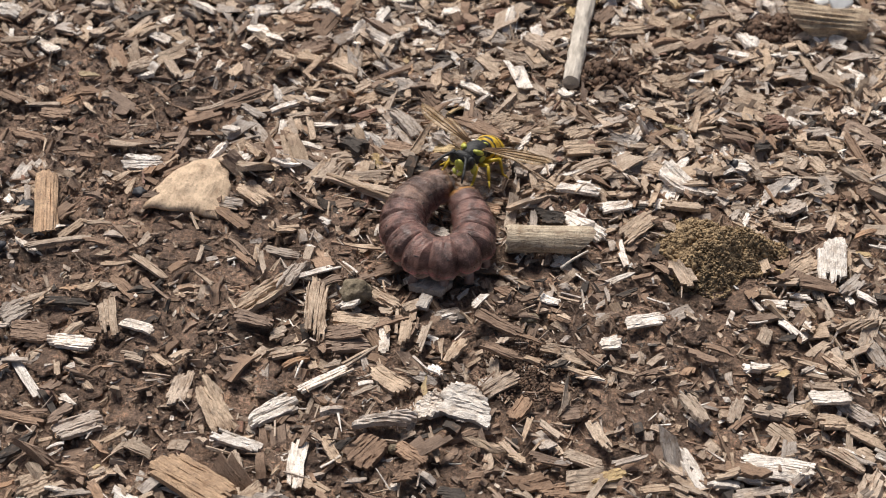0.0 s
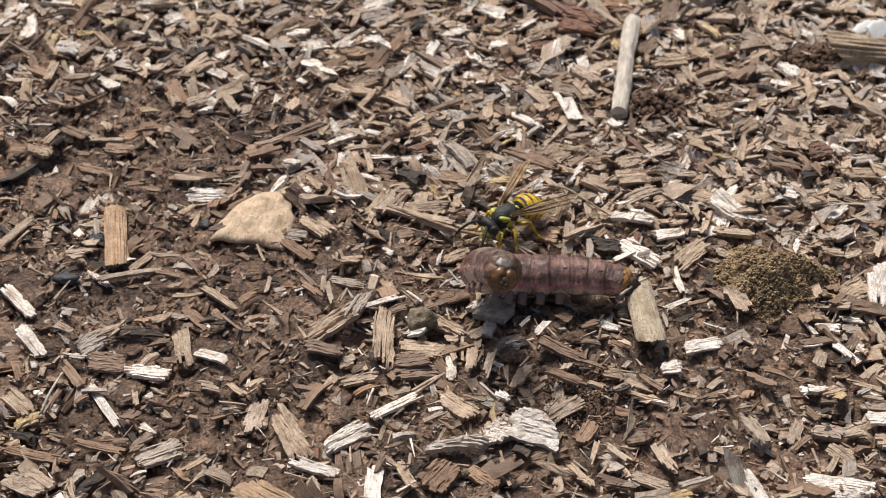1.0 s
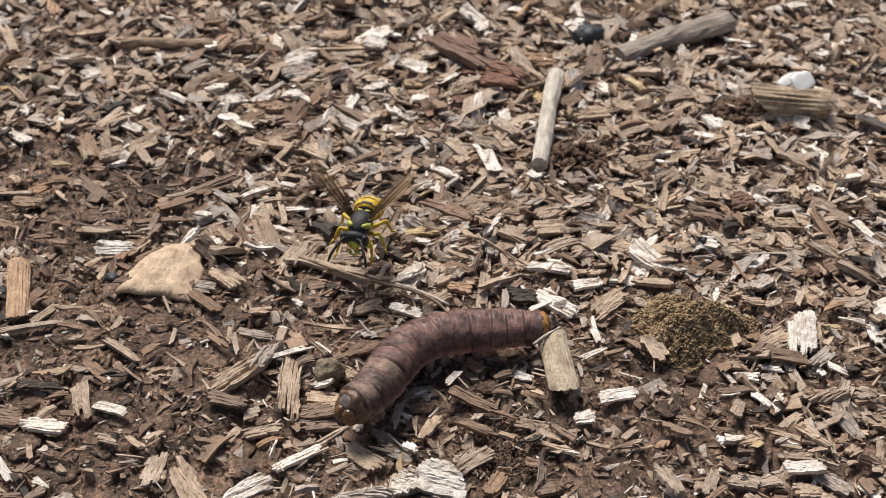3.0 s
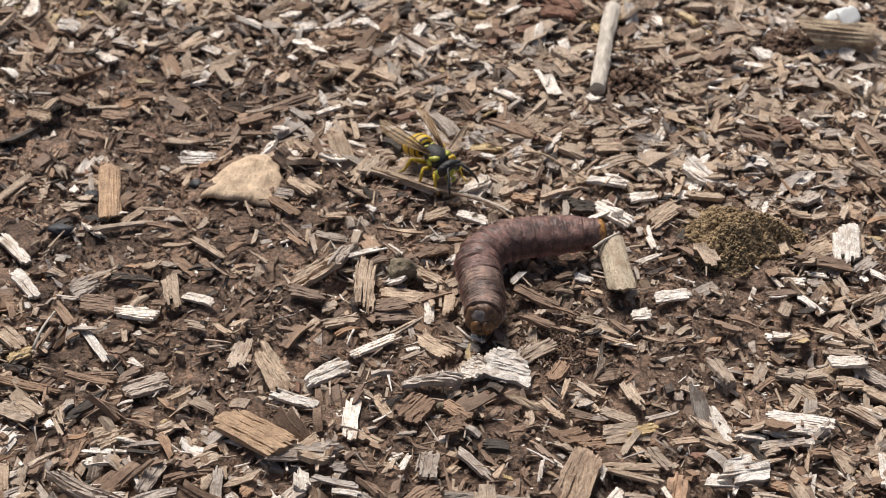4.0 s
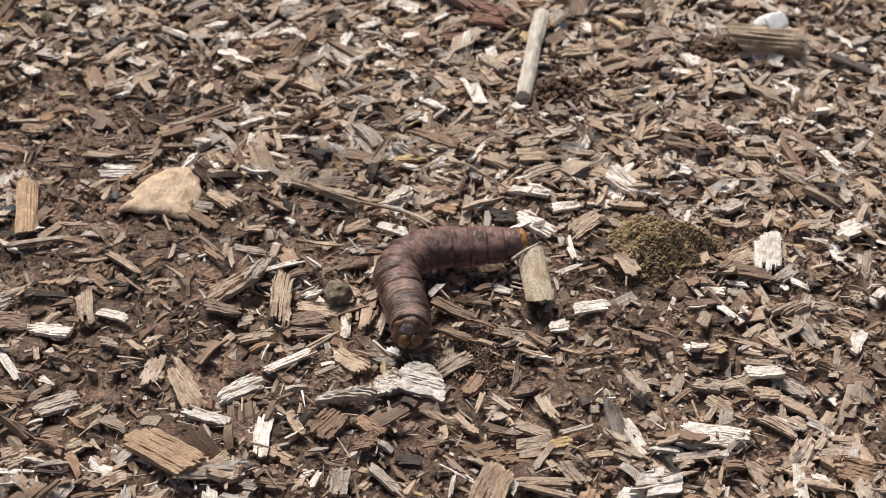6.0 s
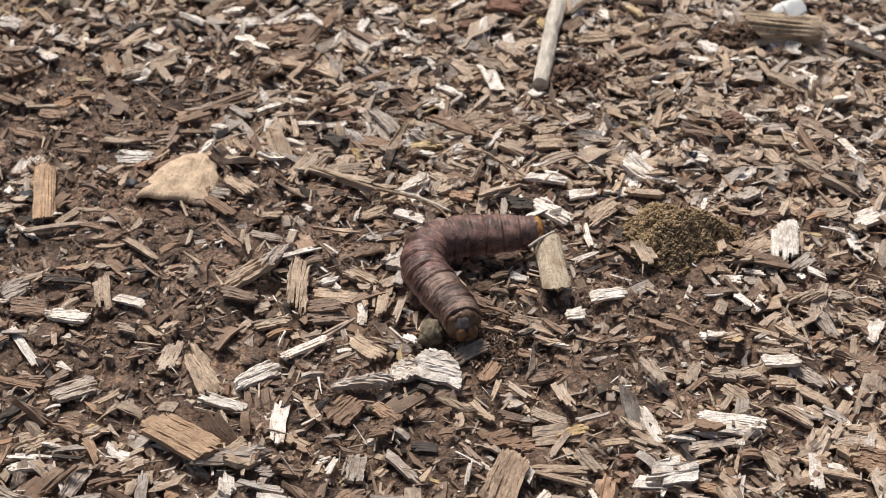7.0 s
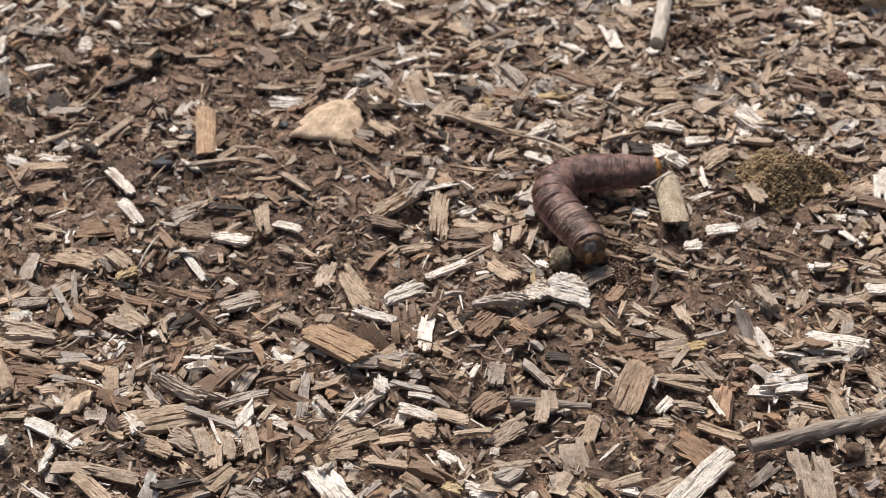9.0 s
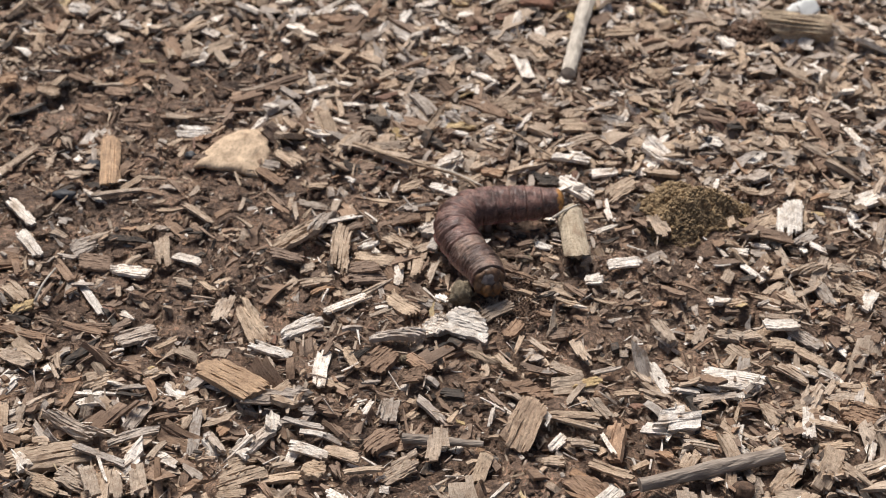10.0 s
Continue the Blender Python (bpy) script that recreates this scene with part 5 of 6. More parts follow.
bark_plate = slab("bark_plate", 13.0, 13.5, 1.0, 1.7, 0.5, 4, (0.66, 0.50, 0.35), SLABWOOD, "tan fan-shaped smooth slab of bark lying on soil")
bark_plate.matrix_world = pose(*(v * MM for v in (-45.6, 48.7)), 2.0 * MM, 3, 4, -6)
stone("black_stone", 33.3, 127.9, (3.3, 2.6, 2.2), DARKSTONE, "black rounded charcoal-like stone on mulch", "stone", 11)
stone("dark_stone", -1.9, 80.2, (1.3, 1.1, 0.9), DARKSTONE, "small black stone between wood chips", "stone", 12)
stone("blue_stone", 48.1, 58.1, (1.2, 1.1, 1.1), DARKSTONE, "small blue-black stone between wood chips", "stone", 13)
stone("dark_stone", -27.6, 111.8, (1.4, 1.1, 0.9), DARKSTONE, "small black stone beside a yellow chip", "stone", 14)
stone("dark_stone", -72.6, 43.9, (1.7, 1.4, 1.2), DARKSTONE, "small dark stone beside a piece of bark", "stone", 21)
stone("dark_stone", -54.1, 47.6, (1.2, 1.0, 0.9), DARKSTONE, "small black stone beside the bark slab", "stone", 22)
stone("dark_stone", -75.8, 32.6, (2.1, 1.2, 0.9), DARKSTONE, "flat dark stone in the soil", "stone", 23)
stone("round_stone", -77.6, 108.9, (2.0, 1.8, 1.6), STONE, "brown rounded stone on mulch", "stone", 15)
stone("reddish_lump", 45.7, -36.4, (2.0, 1.6, 1.4), RUST, "dark reddish crumbling wood lump", "rotten wood", 17)
stone("small_pebble", -8.7, -8.0, (0.9, 0.8, 0.7), STONE, "tiny brown pebble between wood chips", "pebble", 18)
stone("brown_pebble", 11.5, 18.8, (1.5, 0.9, 0.7), STONE, "small brown oval pebble on damp soil", "pebble", 19)


def shell(name, x, y, turn, length, width, high, label, seed, up, tilt):
    """A curved thin white shard, hollow below."""
    bm = bmesh.new()
    rows, cols, grid = 7, 9, []
    for side in (0, 1):
        layer_rows = []
        for i in range(rows):
            row = []
            for j in range(cols):
                u, v = 2 * j / (cols - 1) - 1, 2 * i / (rows - 1) - 1
                w = (1 - 0.35 * u * u) * (1 + 0.55 * noise.noise(Vector((u * 2.5, v > 0, seed))))
                row.append(bm.verts.new((0.5 * length * u * MM, 0.5 * width * v * w * MM, (high * (1 - 0.5 * u * u - 0.5 * v * v) - 0.35 * side) * MM)))
            layer_rows.append(row)
        grid.append(layer_rows)
    for i in range(rows - 1):
        for j in range(cols - 1):
            a, b = grid
            bm.faces.new((a[i][j], a[i][j + 1], a[i + 1][j + 1], a[i + 1][j]))
            bm.faces.new((b[i][j], b[i + 1][j], b[i + 1][j + 1], b[i][j + 1]))
    for i in range(rows - 1):
        for j in (0, cols - 1):
            a, b, c, d = grid[0][i][j], grid[0][i + 1][j], grid[1][i + 1][j], grid[1][i][j]
            bm.faces.new((a, b, c, d) if j == 0 else (d, c, b, a))
    for j in range(cols - 1):
        for i in (0, rows - 1):
            a, b, c, d = grid[0][i][j], grid[0][i][j + 1], grid[1][i][j + 1], grid[1][i][j]
            bm.faces.new((d, c, b, a) if i == 0 else (a, b, c, d))
    ob = part(name, bm, WHITE, None)
    ob.matrix_world = pose(x * MM, y * MM, up * MM, tilt, -6, turn)
    return tagged(ob, label, "shell shard", group="white shards")


shell("white_shard", 73.2, 102.4, 24, 4.6, 4.2, 0.35, "curved white shell-like shard resting on bark", 1, 7.0, 34)
shell("white_shard", 71.7, 107.8, 38, 5.2, 2.4, 0.5, "narrow white shell-like shard beside bark", 2, 3.8, 20)


def stalk(places, thick, label, seed, material=STICK):
    """A thin bent plant stalk through places in the plan, with their heights, in millimetres."""
    path = [Vector(p) for p in places]
    dense = [a.lerp(b, k / 4) for a, b in zip(path, path[1:]) for k in range(4)] + [path[-1]]
    for _ in range(3):
        dense = [dense[0]] + [(a + 2 * b + c) / 4 for a, b, c in zip(dense, dense[1:], dense[2:])] + [dense[-1]]
    radii = [thick * (1 - 0.4 * k / len(dense)) for k in range(len(dense))]
    tagged(part("stalk", tube(dense, radii, 8, 0.15, seed), material, None), label, "stalk", group="thin stalks")


stalk(((5.4, 58.8, 2.0), (9.3, 57.2, 3.0), (12.7, 53.5, 3.0), (17.0, 49.9, 2.4), (19.7, 49.3, 1.6)), 0.22, "thin bent brown stalk lying on mulch", 1, BARK)
stalk(((-22.4, 52.1, 2.4), (-15.8, 48.0, 2.9), (-10.6, 45.2, 2.9), (-4.5, 43.7, 2.7), (0.6, 41.2, 2.6), (3.6, 37.4, 2.0)), 0.34, "long flat straw-coloured stalk lying on mulch", 6, BARK)
stalk(((-5.7, 45.7, 1.8), (-1.3, 43.1, 2.4), (3.5, 40.2, 1.8)), 0.28, "thin straw-coloured stalk lying on mulch", 2)
stalk(((-74.3, 2.1, 1.6), (-73.2, 5.0, 3.5), (-72.1, 9.6, 3.0)), 0.26, "thin brown stalk poking from the soil", 3)
stalk(((16.6, 26.4, 5.5), (18.7, 28.2, 6.0), (21.1, 30.5, 5.6)), 0.26, "short pale straw resting against the cut branch", 4)

# ---- the short log and the stone that get pushed ----
def cut_branch(name, length, radius, tint, rough, label):
    """A short cut piece of branch: ribbed along its fibres, with ragged ends and hollow-worn cut faces."""
    around, along = 44, 16
    verts, grain = [], []
    for i in range(along + 1):
        f = i / along
        for j in range(around):
            a = 2 * math.pi * j / around
            c, d = math.cos(a), math.sin(a)
            rib = 1 + 0.06 * noise.noise(Vector((c * 2.6, d * 2.6, f * 0.9 + rough))) + rough * noise.noise(Vector((c * 7, d * 7, f * 1.6))) + 0.03 * math.sin(6 * f + 2)
            end = 0.55 * noise.noise(Vector((c * 2.2, d * 2.2, 3 if f < 0.5 else 8))) + 0.35 * noise.noise(Vector((c * 8, d * 8, 5)))
            x = length * (f - 0.5) + end * (2 * f - 1) ** 3 + (1.05 * radius * (d - 0.4) * max(0, 2 * f - 1) ** 2)
            q = radius * rib * (1 - 0.03 * (i in (0, along)))
            verts.append((x, q * c, 0.9 * q * d))
            grain.append((x, radius * a))
    faces = [(i * around + j, i * around + (j + 1) % around, (i + 1) * around + (j + 1) % around, (i + 1) * around + j) for i in range(along) for j in range(around)]
    for i, s in ((0, 1), (along, -1)):
        ring = [i * around + j for j in range(around)]
        for shrink, deep in ((0.72, 0.18), (0.4, 0.3), (0.08, 0.25)):
            base = len(verts)
            for j in range(around):
                x, y, z = verts[i * around + j]
                verts.append((x * 0.55 + 0.45 * length * (i / along - 0.5) + s * deep + 0.25 * noise.noise(Vector((y * 1.3, z * 1.3, i + shrink))), y * shrink, z * shrink))
                grain.append((y, z * shrink))
            new_ring = [base + j for j in range(around)]
            for j in range(around):
                k = (j + 1) % around
                faces.append((ring[j], new_ring[j], new_ring[k], ring[k]) if s == -1 else (ring[j], ring[k], new_ring[k], new_ring[j]))
            ring = new_ring
    me = wood_mesh(name, np.array(verts), np.array(faces), np.array(grain), np.tile(tint, (len(verts), 1)), MUDDY)
    return tagged(new(name, me), label, "cut branch")


log = cut_branch("short_log", 13.0, 2.4, (0.56, 0.47, 0.35), 0.045, "short tan cut piece of branch beside the caterpillar")
LOG_UP = 0.0034
bark_trough = cut_branch("bark_trough", 13.5, 3.3, (0.47, 0.37, 0.26), 0.2, "thick tan curved bark piece with a dark underside")
bark_trough.matrix_world = pose(71.5 * MM, 100.2 * MM, 3.5 * MM, 0, 0, 172)
bark_piece = cut_branch("bark_piece", 14.5, 1.9, (0.56, 0.385, 0.25), 0.24, "short tan bark-covered piece of branch on soil")
bark_piece.matrix_world = pose(-68.9 * MM, 42.6 * MM, 2.0 * MM, 0, 0, -80)
pebble = part("pebble", ball((0, 0, 0), (2.5, 2.1, 1.9), u=24, v=16, lump=0.30, seed=5), STONE, None)
tagged(pebble, "rough brown pebble lying beside the caterpillar", "pebble")

# ---- caterpillar ----
caterpillar = tagged(new("caterpillar"), "plump wet mauve-brown cutworm caterpillar lying curled on mulch", "caterpillar")
caterpillar.location = (0.012, 0.034, 0)
COUNT = 13
GIRTH = (2.75, 3.3, 3.55, 3.65, 3.7, 3.75, 3.8, 3.85, 3.85, 3.8, 3.7, 3.55, 3.25)
STEP = 40.0 / COUNT


def ring_shape(r, length, front, back, seed):
    """One ring of the body: its skin gathered into rounded folds, flatter below, tucked in at both ends."""
    bm = bmesh.new()
    around, along = 48, 44
    rings = []
    # the hind rings have one broad fold and a narrow one, the front rings three or four close ones
    valleys = ((0.26, 0.035), (-0.30, 0.02)) if seed < 6 else (((0.24, 0.04), (-0.10, 0.018), (-0.32, 0.03)) if seed < 10 else ((0.28, 0.035), (0.0, 0.03), (-0.27, 0.035)))
    for i in range(along):
        f = i / (along - 1)
        lo, hi = -0.52 if seed == 0 else -0.85, 0.45 if seed == COUNT - 1 else 0.85
        x = (lo + (hi - lo) * f) * length
        s = x / length
        tuck = 1 - 0.40 * min(1, max(0, (abs(s) - 0.40) / 0.45)) ** 1.2
        q = r + (front - r) * max(0, s) * 0.9 + (back - r) * max(0, -s) * 0.9
        row = []
        for j in range(around):
            a = 2 * math.pi * j / around
            y, z = math.cos(a), math.sin(a)
            wave = 0.16 * noise.noise(Vector((seed * 3.1, y * 1.7, z * 1.7))) + 0.05 * noise.noise(Vector((seed * 5.7, y * 5, z * 5)))
            crease = sum(d * (0.7 + 1.5 * noise.noise(Vector((seed + at * 9, y * 2.2, z * 2.2)))) * math.exp(-((s - at - wave) / 0.05) ** 2) for at, d in valleys)
            k = q * tuck * (1 - crease + 0.055 * noise.noise(Vector((x * 0.8 + seed * 9, y * 1.8, z * 1.8))) + 0.03 * noise.noise(Vector((x * 2.2 + seed * 5, y * 4.2, z * 4.2))))
            fold = 0.06 * q * math.exp(-((z + 0.18) / 0.14) ** 2) * (0.6 + 0.4 * math.cos(2 * math.pi * s))
            row.append(bm.verts.new((x * MM, y * (k + fold) * MM, z * k * (0.97 if z > 0 else 0.84) * MM)))
        rings.append(row)
    for a, b in zip(rings, rings[1:]):
        for j in range(around):
            bm.faces.new((a[j], b[j], b[(j + 1) % around], a[(j + 1) % around]))
    bm.faces.new(rings[0])
    bm.faces.new(rings[-1][::-1])
    bm.normal_update()
    return bm


def build_caterpillar():
    pieces = []
    for k in range(COUNT):
        back, front = GIRTH[max(0, k - 1)], GIRTH[min(COUNT - 1, k + 1)]
        seg = part("body_segment", ring_shape(GIRTH[k], STEP, front, back, k), SKIN if k < 10 else SKIN_FRONT, caterpillar)
        g = GIRTH[k]
        if k in (3, 4, 5, 6):
            for s in (-1, 1):
                part("proleg", tube([(0, s * 0.55 * g, -0.55 * g), (0, s * 0.66 * g, -0.86 * g), (0.1, s * 0.68 * g, -1.08 * g)], (1.0, 0.74, 0.85), 10), PROLEG, seg, "pale stubby proleg")
        if k in (9, 10, 11):
            for s in (-1, 1):
                part("leg", tube([(0, s * 0.5 * g, -0.6 * g), (0.3, s * 0.62 * g, -0.9 * g), (0.8, s * 0.5 * g, -1.12 * g)], (0.6, 0.42, 0.12), 8), PROLEG, seg, "small pale brown jointed leg")
        for s in (-1, 1):
            if 1 <= k <= 11:
                part("dark_dash", ball((-0.22 * STEP, s * 0.745 * g, 0.63 * g), (0.5, 0.12, 0.07), (-s * 50, 0, s * 16), 10, 6), BLACK, seg, "short black dash on the flank")
                part("spiracle", ball((0.1, s * 0.985 * g, 0.02 * g), (0.20, 0.10, 0.30), (0, 0, 0), 8, 6), BLACK, seg, "tiny dark breathing pore")
        pieces.append(seg)
    tail = pieces[0]
    part("tail_ring", tube([(-2.4, 0, -0.1), (-1.9, 0, -0.02), (-1.3, 0, 0), (-0.8, 0, 0)], (1.9, 2.45, 2.7, 2.5), 36, 0.09, 2, flat=0.93), RIM, tail, "orange-yellow ring round the tail end")
    part("tail_plate", ball((-2.6, 0, -0.3), (1.9, 2.15, 1.95), u=30, v=18, lump=0.34, seed=2), RUMP, tail, "dark brown wrinkled tail end")
    for s in (-1, 1):
        part("claspers", tube([(-0.9, s * 1.3, -1.2), (-1.4, s * 1.6, -2.2), (-1.6, s * 1.6, -2.6)], (0.8, 0.6, 0.5), 8), PROLEG, tail, "pale hind clasper")
    neck = pieces[-1]
    part("collar", ball((1.35, 0, -0.25), (2.1, 3.0, 2.7), u=36, v=24, lump=0.2, seed=3), COLLAR, neck, "orange-brown mottled collar")
    part("shield", ball((1.75, 0, 0.95), (1.9, 1.9, 1.35), (0, 26, 0), u=32, v=20, lump=0.10, seed=4), SHIELD, neck, "smooth grey neck shield")
    bm = ball((2.95, -0.75, -1.0), (1.3, 1.25, 1.65), (0, 25, 0), lump=0.06, seed=6)
    ball((2.95, 0.75, -1.0), (1.3, 1.25, 1.65), (0, 25, 0), lump=0.06, seed=7, bm=bm)
    ball((3.6, 0, -1.6), (0.75, 0.8, 0.9), (0, 25, 0), seed=8, bm=bm)
    head = part("head", bm, HEADCASE, neck, "dark orange-brown glossy two-lobed head")
    for s in (-1, 1):
        part("eye_patch", ball((3.7, s * 1.15, -0.9), (0.45, 0.5, 0.55), u=10, v=8), BLACK, head, "black eye patch")
        part("mandible", tube([(3.7, s * 0.5, -1.7), (4.2, s * 0.35, -2.1), (4.3, s * 0.1, -2.3)], (0.4, 0.3, 0.1), 8), BLACK, head, "dark mandible")
    return pieces


segments = build_caterpillar()
poses = []


def crawl(t, roll, *points):
    """Where the body lies at t: points along its middle from tail to head in millimetres, and how far its tail and head have rolled over."""
    pts = [Vector(p) for p in points]
    ext = [2 * pts[0] - pts[1], *pts, 2 * pts[-1] - pts[-2]]
    dense = []
    for a, b, c, d in zip(ext, ext[1:], ext[2:], ext[3:]):
        for k in range(16):
            s = k / 16
            dense.append(0.5 * (2 * b + (c - a) * s + (2 * a - 5 * b + 4 * c - d) * s * s + (3 * b - a - 3 * c + d) * s ** 3))
    dense.append(pts[-1])
    run = np.r_[0, np.cumsum([(b - a).length for a, b in zip(dense, dense[1:])])]
    arr = np.array(dense)

    def at(f):
        return Vector([np.interp(f * run[-1], run, arr[:, c]) for c in range(3)])

    up, out = Vector((0, 0, 1)), []
    for k in range(COUNT):
        f = (k + 0.5) / COUNT
        ahead = (at(min(1, f + 0.045)) - at(max(0, f - 0.045))).normalized()
        up = (up - ahead * up.dot(ahead)).normalized()
        side = up.cross(ahead)
        turn = Matrix((ahead, side, up)).transposed().to_4x4()
        out.append(Matrix.Translation(at(f) * MM - caterpillar.location) @ turn @ pose(0, 0, 0, roll[0] + (roll[1] - roll[0]) * f, 0, 0))
    poses.append((t, out))


crawl(0, (0, 0), (1.2, 43.2, 5.2), (2.7, 36.8, 5.2), (1.8, 30.4, 5.2), (-3.9, 28.0, 5.2), (-8.2, 32.6, 5.2), (-8.6, 39.1, 5.2), (-5.3, 44.6, 5.2), (-2.3, 46.0, 5.2))
crawl(0.033, (13.2, 13.2), (8.1, 41.6, 5.2), (6.3, 35.8, 5.2), (3.1, 30.6, 5.2), (-2.6, 28.8, 5.2), (-7.5, 32.1, 5.2), (-10.3, 37.5, 5.2), (-10.0, 43.5, 5.2), (-8.7, 46.2, 5.2))
crawl(0.067, (26.8, 26.8), (14.3, 38.3, 5.2), (9.7, 34.4, 5.2), (4.6, 31.1, 5.2), (-1.3, 29.8, 5.2), (-7.0, 31.7, 5.2), (-11.6, 35.6, 5.2), (-14.5, 40.9, 5.2), (-15.1, 43.9, 5.2))
crawl(0.1, (40, 40), (17.6, 33.5, 5.2), (12.2, 32.5, 5.2), (6.7, 31.7, 5.2), (1.3, 31.0, 5.2), (-4.2, 31.5, 5.2), (-9.5, 33.1, 5.2), (-14.1, 36.1, 5.2), (-16.2, 37.8, 5.2))
crawl(0.2, (50, 50), (19.8, 34.8, 5.2), (13.9, 31.9, 5.2), (7.4, 30.9, 5.2), (0.8, 30.6, 5.2), (-4.6, 34.2, 5.2), (-6.8, 40.4, 5.2), (-11.1, 45.1, 5.2), (-14.4, 44.9, 5.2))
crawl(0.3, (50, 50), (19.6, 31.6, 5.2), (13.0, 30.6, 5.2), (6.5, 29.6, 5.2), (-0.1, 29.3, 5.2), (-5.2, 32.9, 5.2), (-8.0, 38.9, 5.2), (-10.4, 45.0, 5.2), (-13.2, 46.8, 5.2))
crawl(0.4, (50, 50), (19.7, 32.5, 5.2), (13.1, 31.6, 5.2), (6.5, 31.0, 5.2), (-0.0, 31.6, 5.2), (-5.6, 34.9, 5.2), (-10.0, 39.9, 5.2), (-14.8, 44.4, 5.2), (-17.6, 46.1, 5.2))
crawl(0.5, (50, 50), (18.7, 31.9, 5.2), (12.1, 31.8, 5.2), (5.5, 31.3, 5.2), (-1.1, 31.3, 5.2), (-7.1, 33.8, 5.2), (-12.1, 38.2, 5.2), (-17.3, 42.2, 5.2), (-20.3, 43.8, 5.2))
crawl(0.6, (50, 50), (17.1, 32.0, 5.2), (10.5, 31.2, 5.2), (3.9, 30.7, 5.2), (-2.7, 31.0, 5.2), (-8.9, 32.9, 5.2), (-13.8, 37.3, 5.2), (-19.6, 40.6, 5.2), (-22.8, 41.2, 5.2))
crawl(0.7, (50, 50), (15.8, 32.4, 5.2), (10.3, 31.8, 5.2), (4.6, 31.3, 5.2), (-1.0, 31.1, 5.2), (-6.5, 31.9, 5.1), (-9.6, 35.9, 7.1), (-10.7, 40.0, 10.7), (-11.1, 41.6, 13.0))
crawl(0.8, (50, 50), (16.8, 30.7, 5.2), (11.3, 30.0, 5.2), (5.8, 29.4, 5.2), (0.3, 29.2, 5.2), (-5.2, 29.8, 5.0), (-7.2, 31.7, 8.7), (-5.0, 33.0, 13.5), (-4.1, 32.3, 16.0))
crawl(0.9, (55, 55), (18.0, 31.1, 5.2), (11.8, 30.3, 5.2), (5.6, 29.8, 5.2), (-0.7, 29.9, 5.2), (-6.6, 30.8, 5.8), (-7.5, 28.4, 11.1), (-4.8, 25.3, 15.8), (-3.3, 23.7, 18.0))
crawl(1, (24, 24), (17.5, 29.8, 5.2), (11.5, 31.1, 5.2), (5.2, 31.2, 5.2), (-1.0, 31.5, 4.9), (-5.5, 29.0, 7.5), (-5.4, 25.0, 12.0), (-3.9, 20.5, 16.0), (-3.3, 18.2, 18.0))
crawl(1.1, (0, 0), (20.7, 28.9, 5.2), (15.1, 29.9, 5.2), (9.5, 30.5, 5.2), (3.8, 30.4, 5.2), (-1.4, 28.4, 5.2), (-3.0, 23.0, 5.2), (-1.4, 17.6, 5.2), (-0.3, 15.0, 5.2))
crawl(1.2, (0, 0), (22.2, 28.5, 5.2), (15.9, 29.8, 5.2), (9.5, 29.6, 5.2), (3.2, 28.9, 5.2), (-1.4, 24.8, 5.2), (-1.8, 18.4, 5.2), (-0.7, 12.1, 5.2), (-0.5, 8.9, 5.2))
crawl(1.3, (0, 0), (21.5, 28.1, 5.2), (15.6, 29.0, 5.2), (9.7, 28.7, 5.2), (3.7, 28.2, 5.2), (-1.7, 25.8, 5.2), (-2.7, 20.2, 5.2), (-1.6, 14.3, 5.2), (-1.1, 11.4, 5.2))
crawl(1.4, (0, 0), (19.3, 28.9, 5.2), (13.8, 28.9, 5.2), (8.3, 28.7, 5.2), (2.9, 28.1, 5.2), (-2.1, 26.0, 5.0), (-4.2, 21.6, 7.2), (-5.9, 17.9, 10.7), (-6.9, 16.9, 13.0))
crawl(1.5, (0, 0), (18.8, 30.9, 5.2), (13.6, 30.1, 5.2), (8.4, 29.3, 5.2), (3.4, 28.0, 5.2), (-1.4, 25.9, 5.2), (-6.1, 23.7, 5.1), (-10.6, 24.8, 6.6), (-12.3, 26.1, 8.0))
crawl(1.6, (0, 0), (16.5, 33.8, 5.2), (11.2, 33.4, 5.2), (5.9, 32.9, 5.2), (0.7, 32.1, 5.2), (-4.4, 30.6, 5.2), (-8.5, 27.3, 5.2), (-13.6, 27.5, 5.6), (-15.8, 27.9, 7.0))
crawl(1.7, (0, 0), (17.0, 36.1, 5.2), (11.8, 36.3, 5.2), (6.5, 36.1, 5.2), (1.3, 35.0, 5.2), (-3.6, 33.1, 5.2), (-7.4, 29.5, 5.2), (-12.4, 28.7, 5.2), (-14.6, 30.1, 5.2))
crawl(1.8, (12, 12), (17.7, 38.4, 5.2), (12.0, 37.2, 5.2), (6.2, 36.0, 5.2), (0.5, 34.8, 5.2), (-5.3, 34.4, 5.2), (-9.4, 38.2, 5.1), (-12.0, 43.3, 5.9), (-13.4, 45.7, 7.0))
crawl(1.9, (12, 12), (16.7, 35.7, 5.2), (10.9, 34.5, 5.2), (5.1, 33.3, 5.2), (-0.6, 32.0, 5.2), (-6.4, 32.5, 5.2), (-10.1, 37.0, 5.1), (-12.0, 42.5, 5.7), (-12.5, 45.1, 7.0))
crawl(2, (12, 12), (17.3, 34.5, 5.2), (11.4, 33.5, 5.2), (5.6, 32.0, 5.2), (-0.0, 30.2, 5.2), (-5.8, 31.1, 5.2), (-9.2, 35.9, 5.1), (-11.0, 41.5, 5.8), (-11.4, 44.2, 7.0))
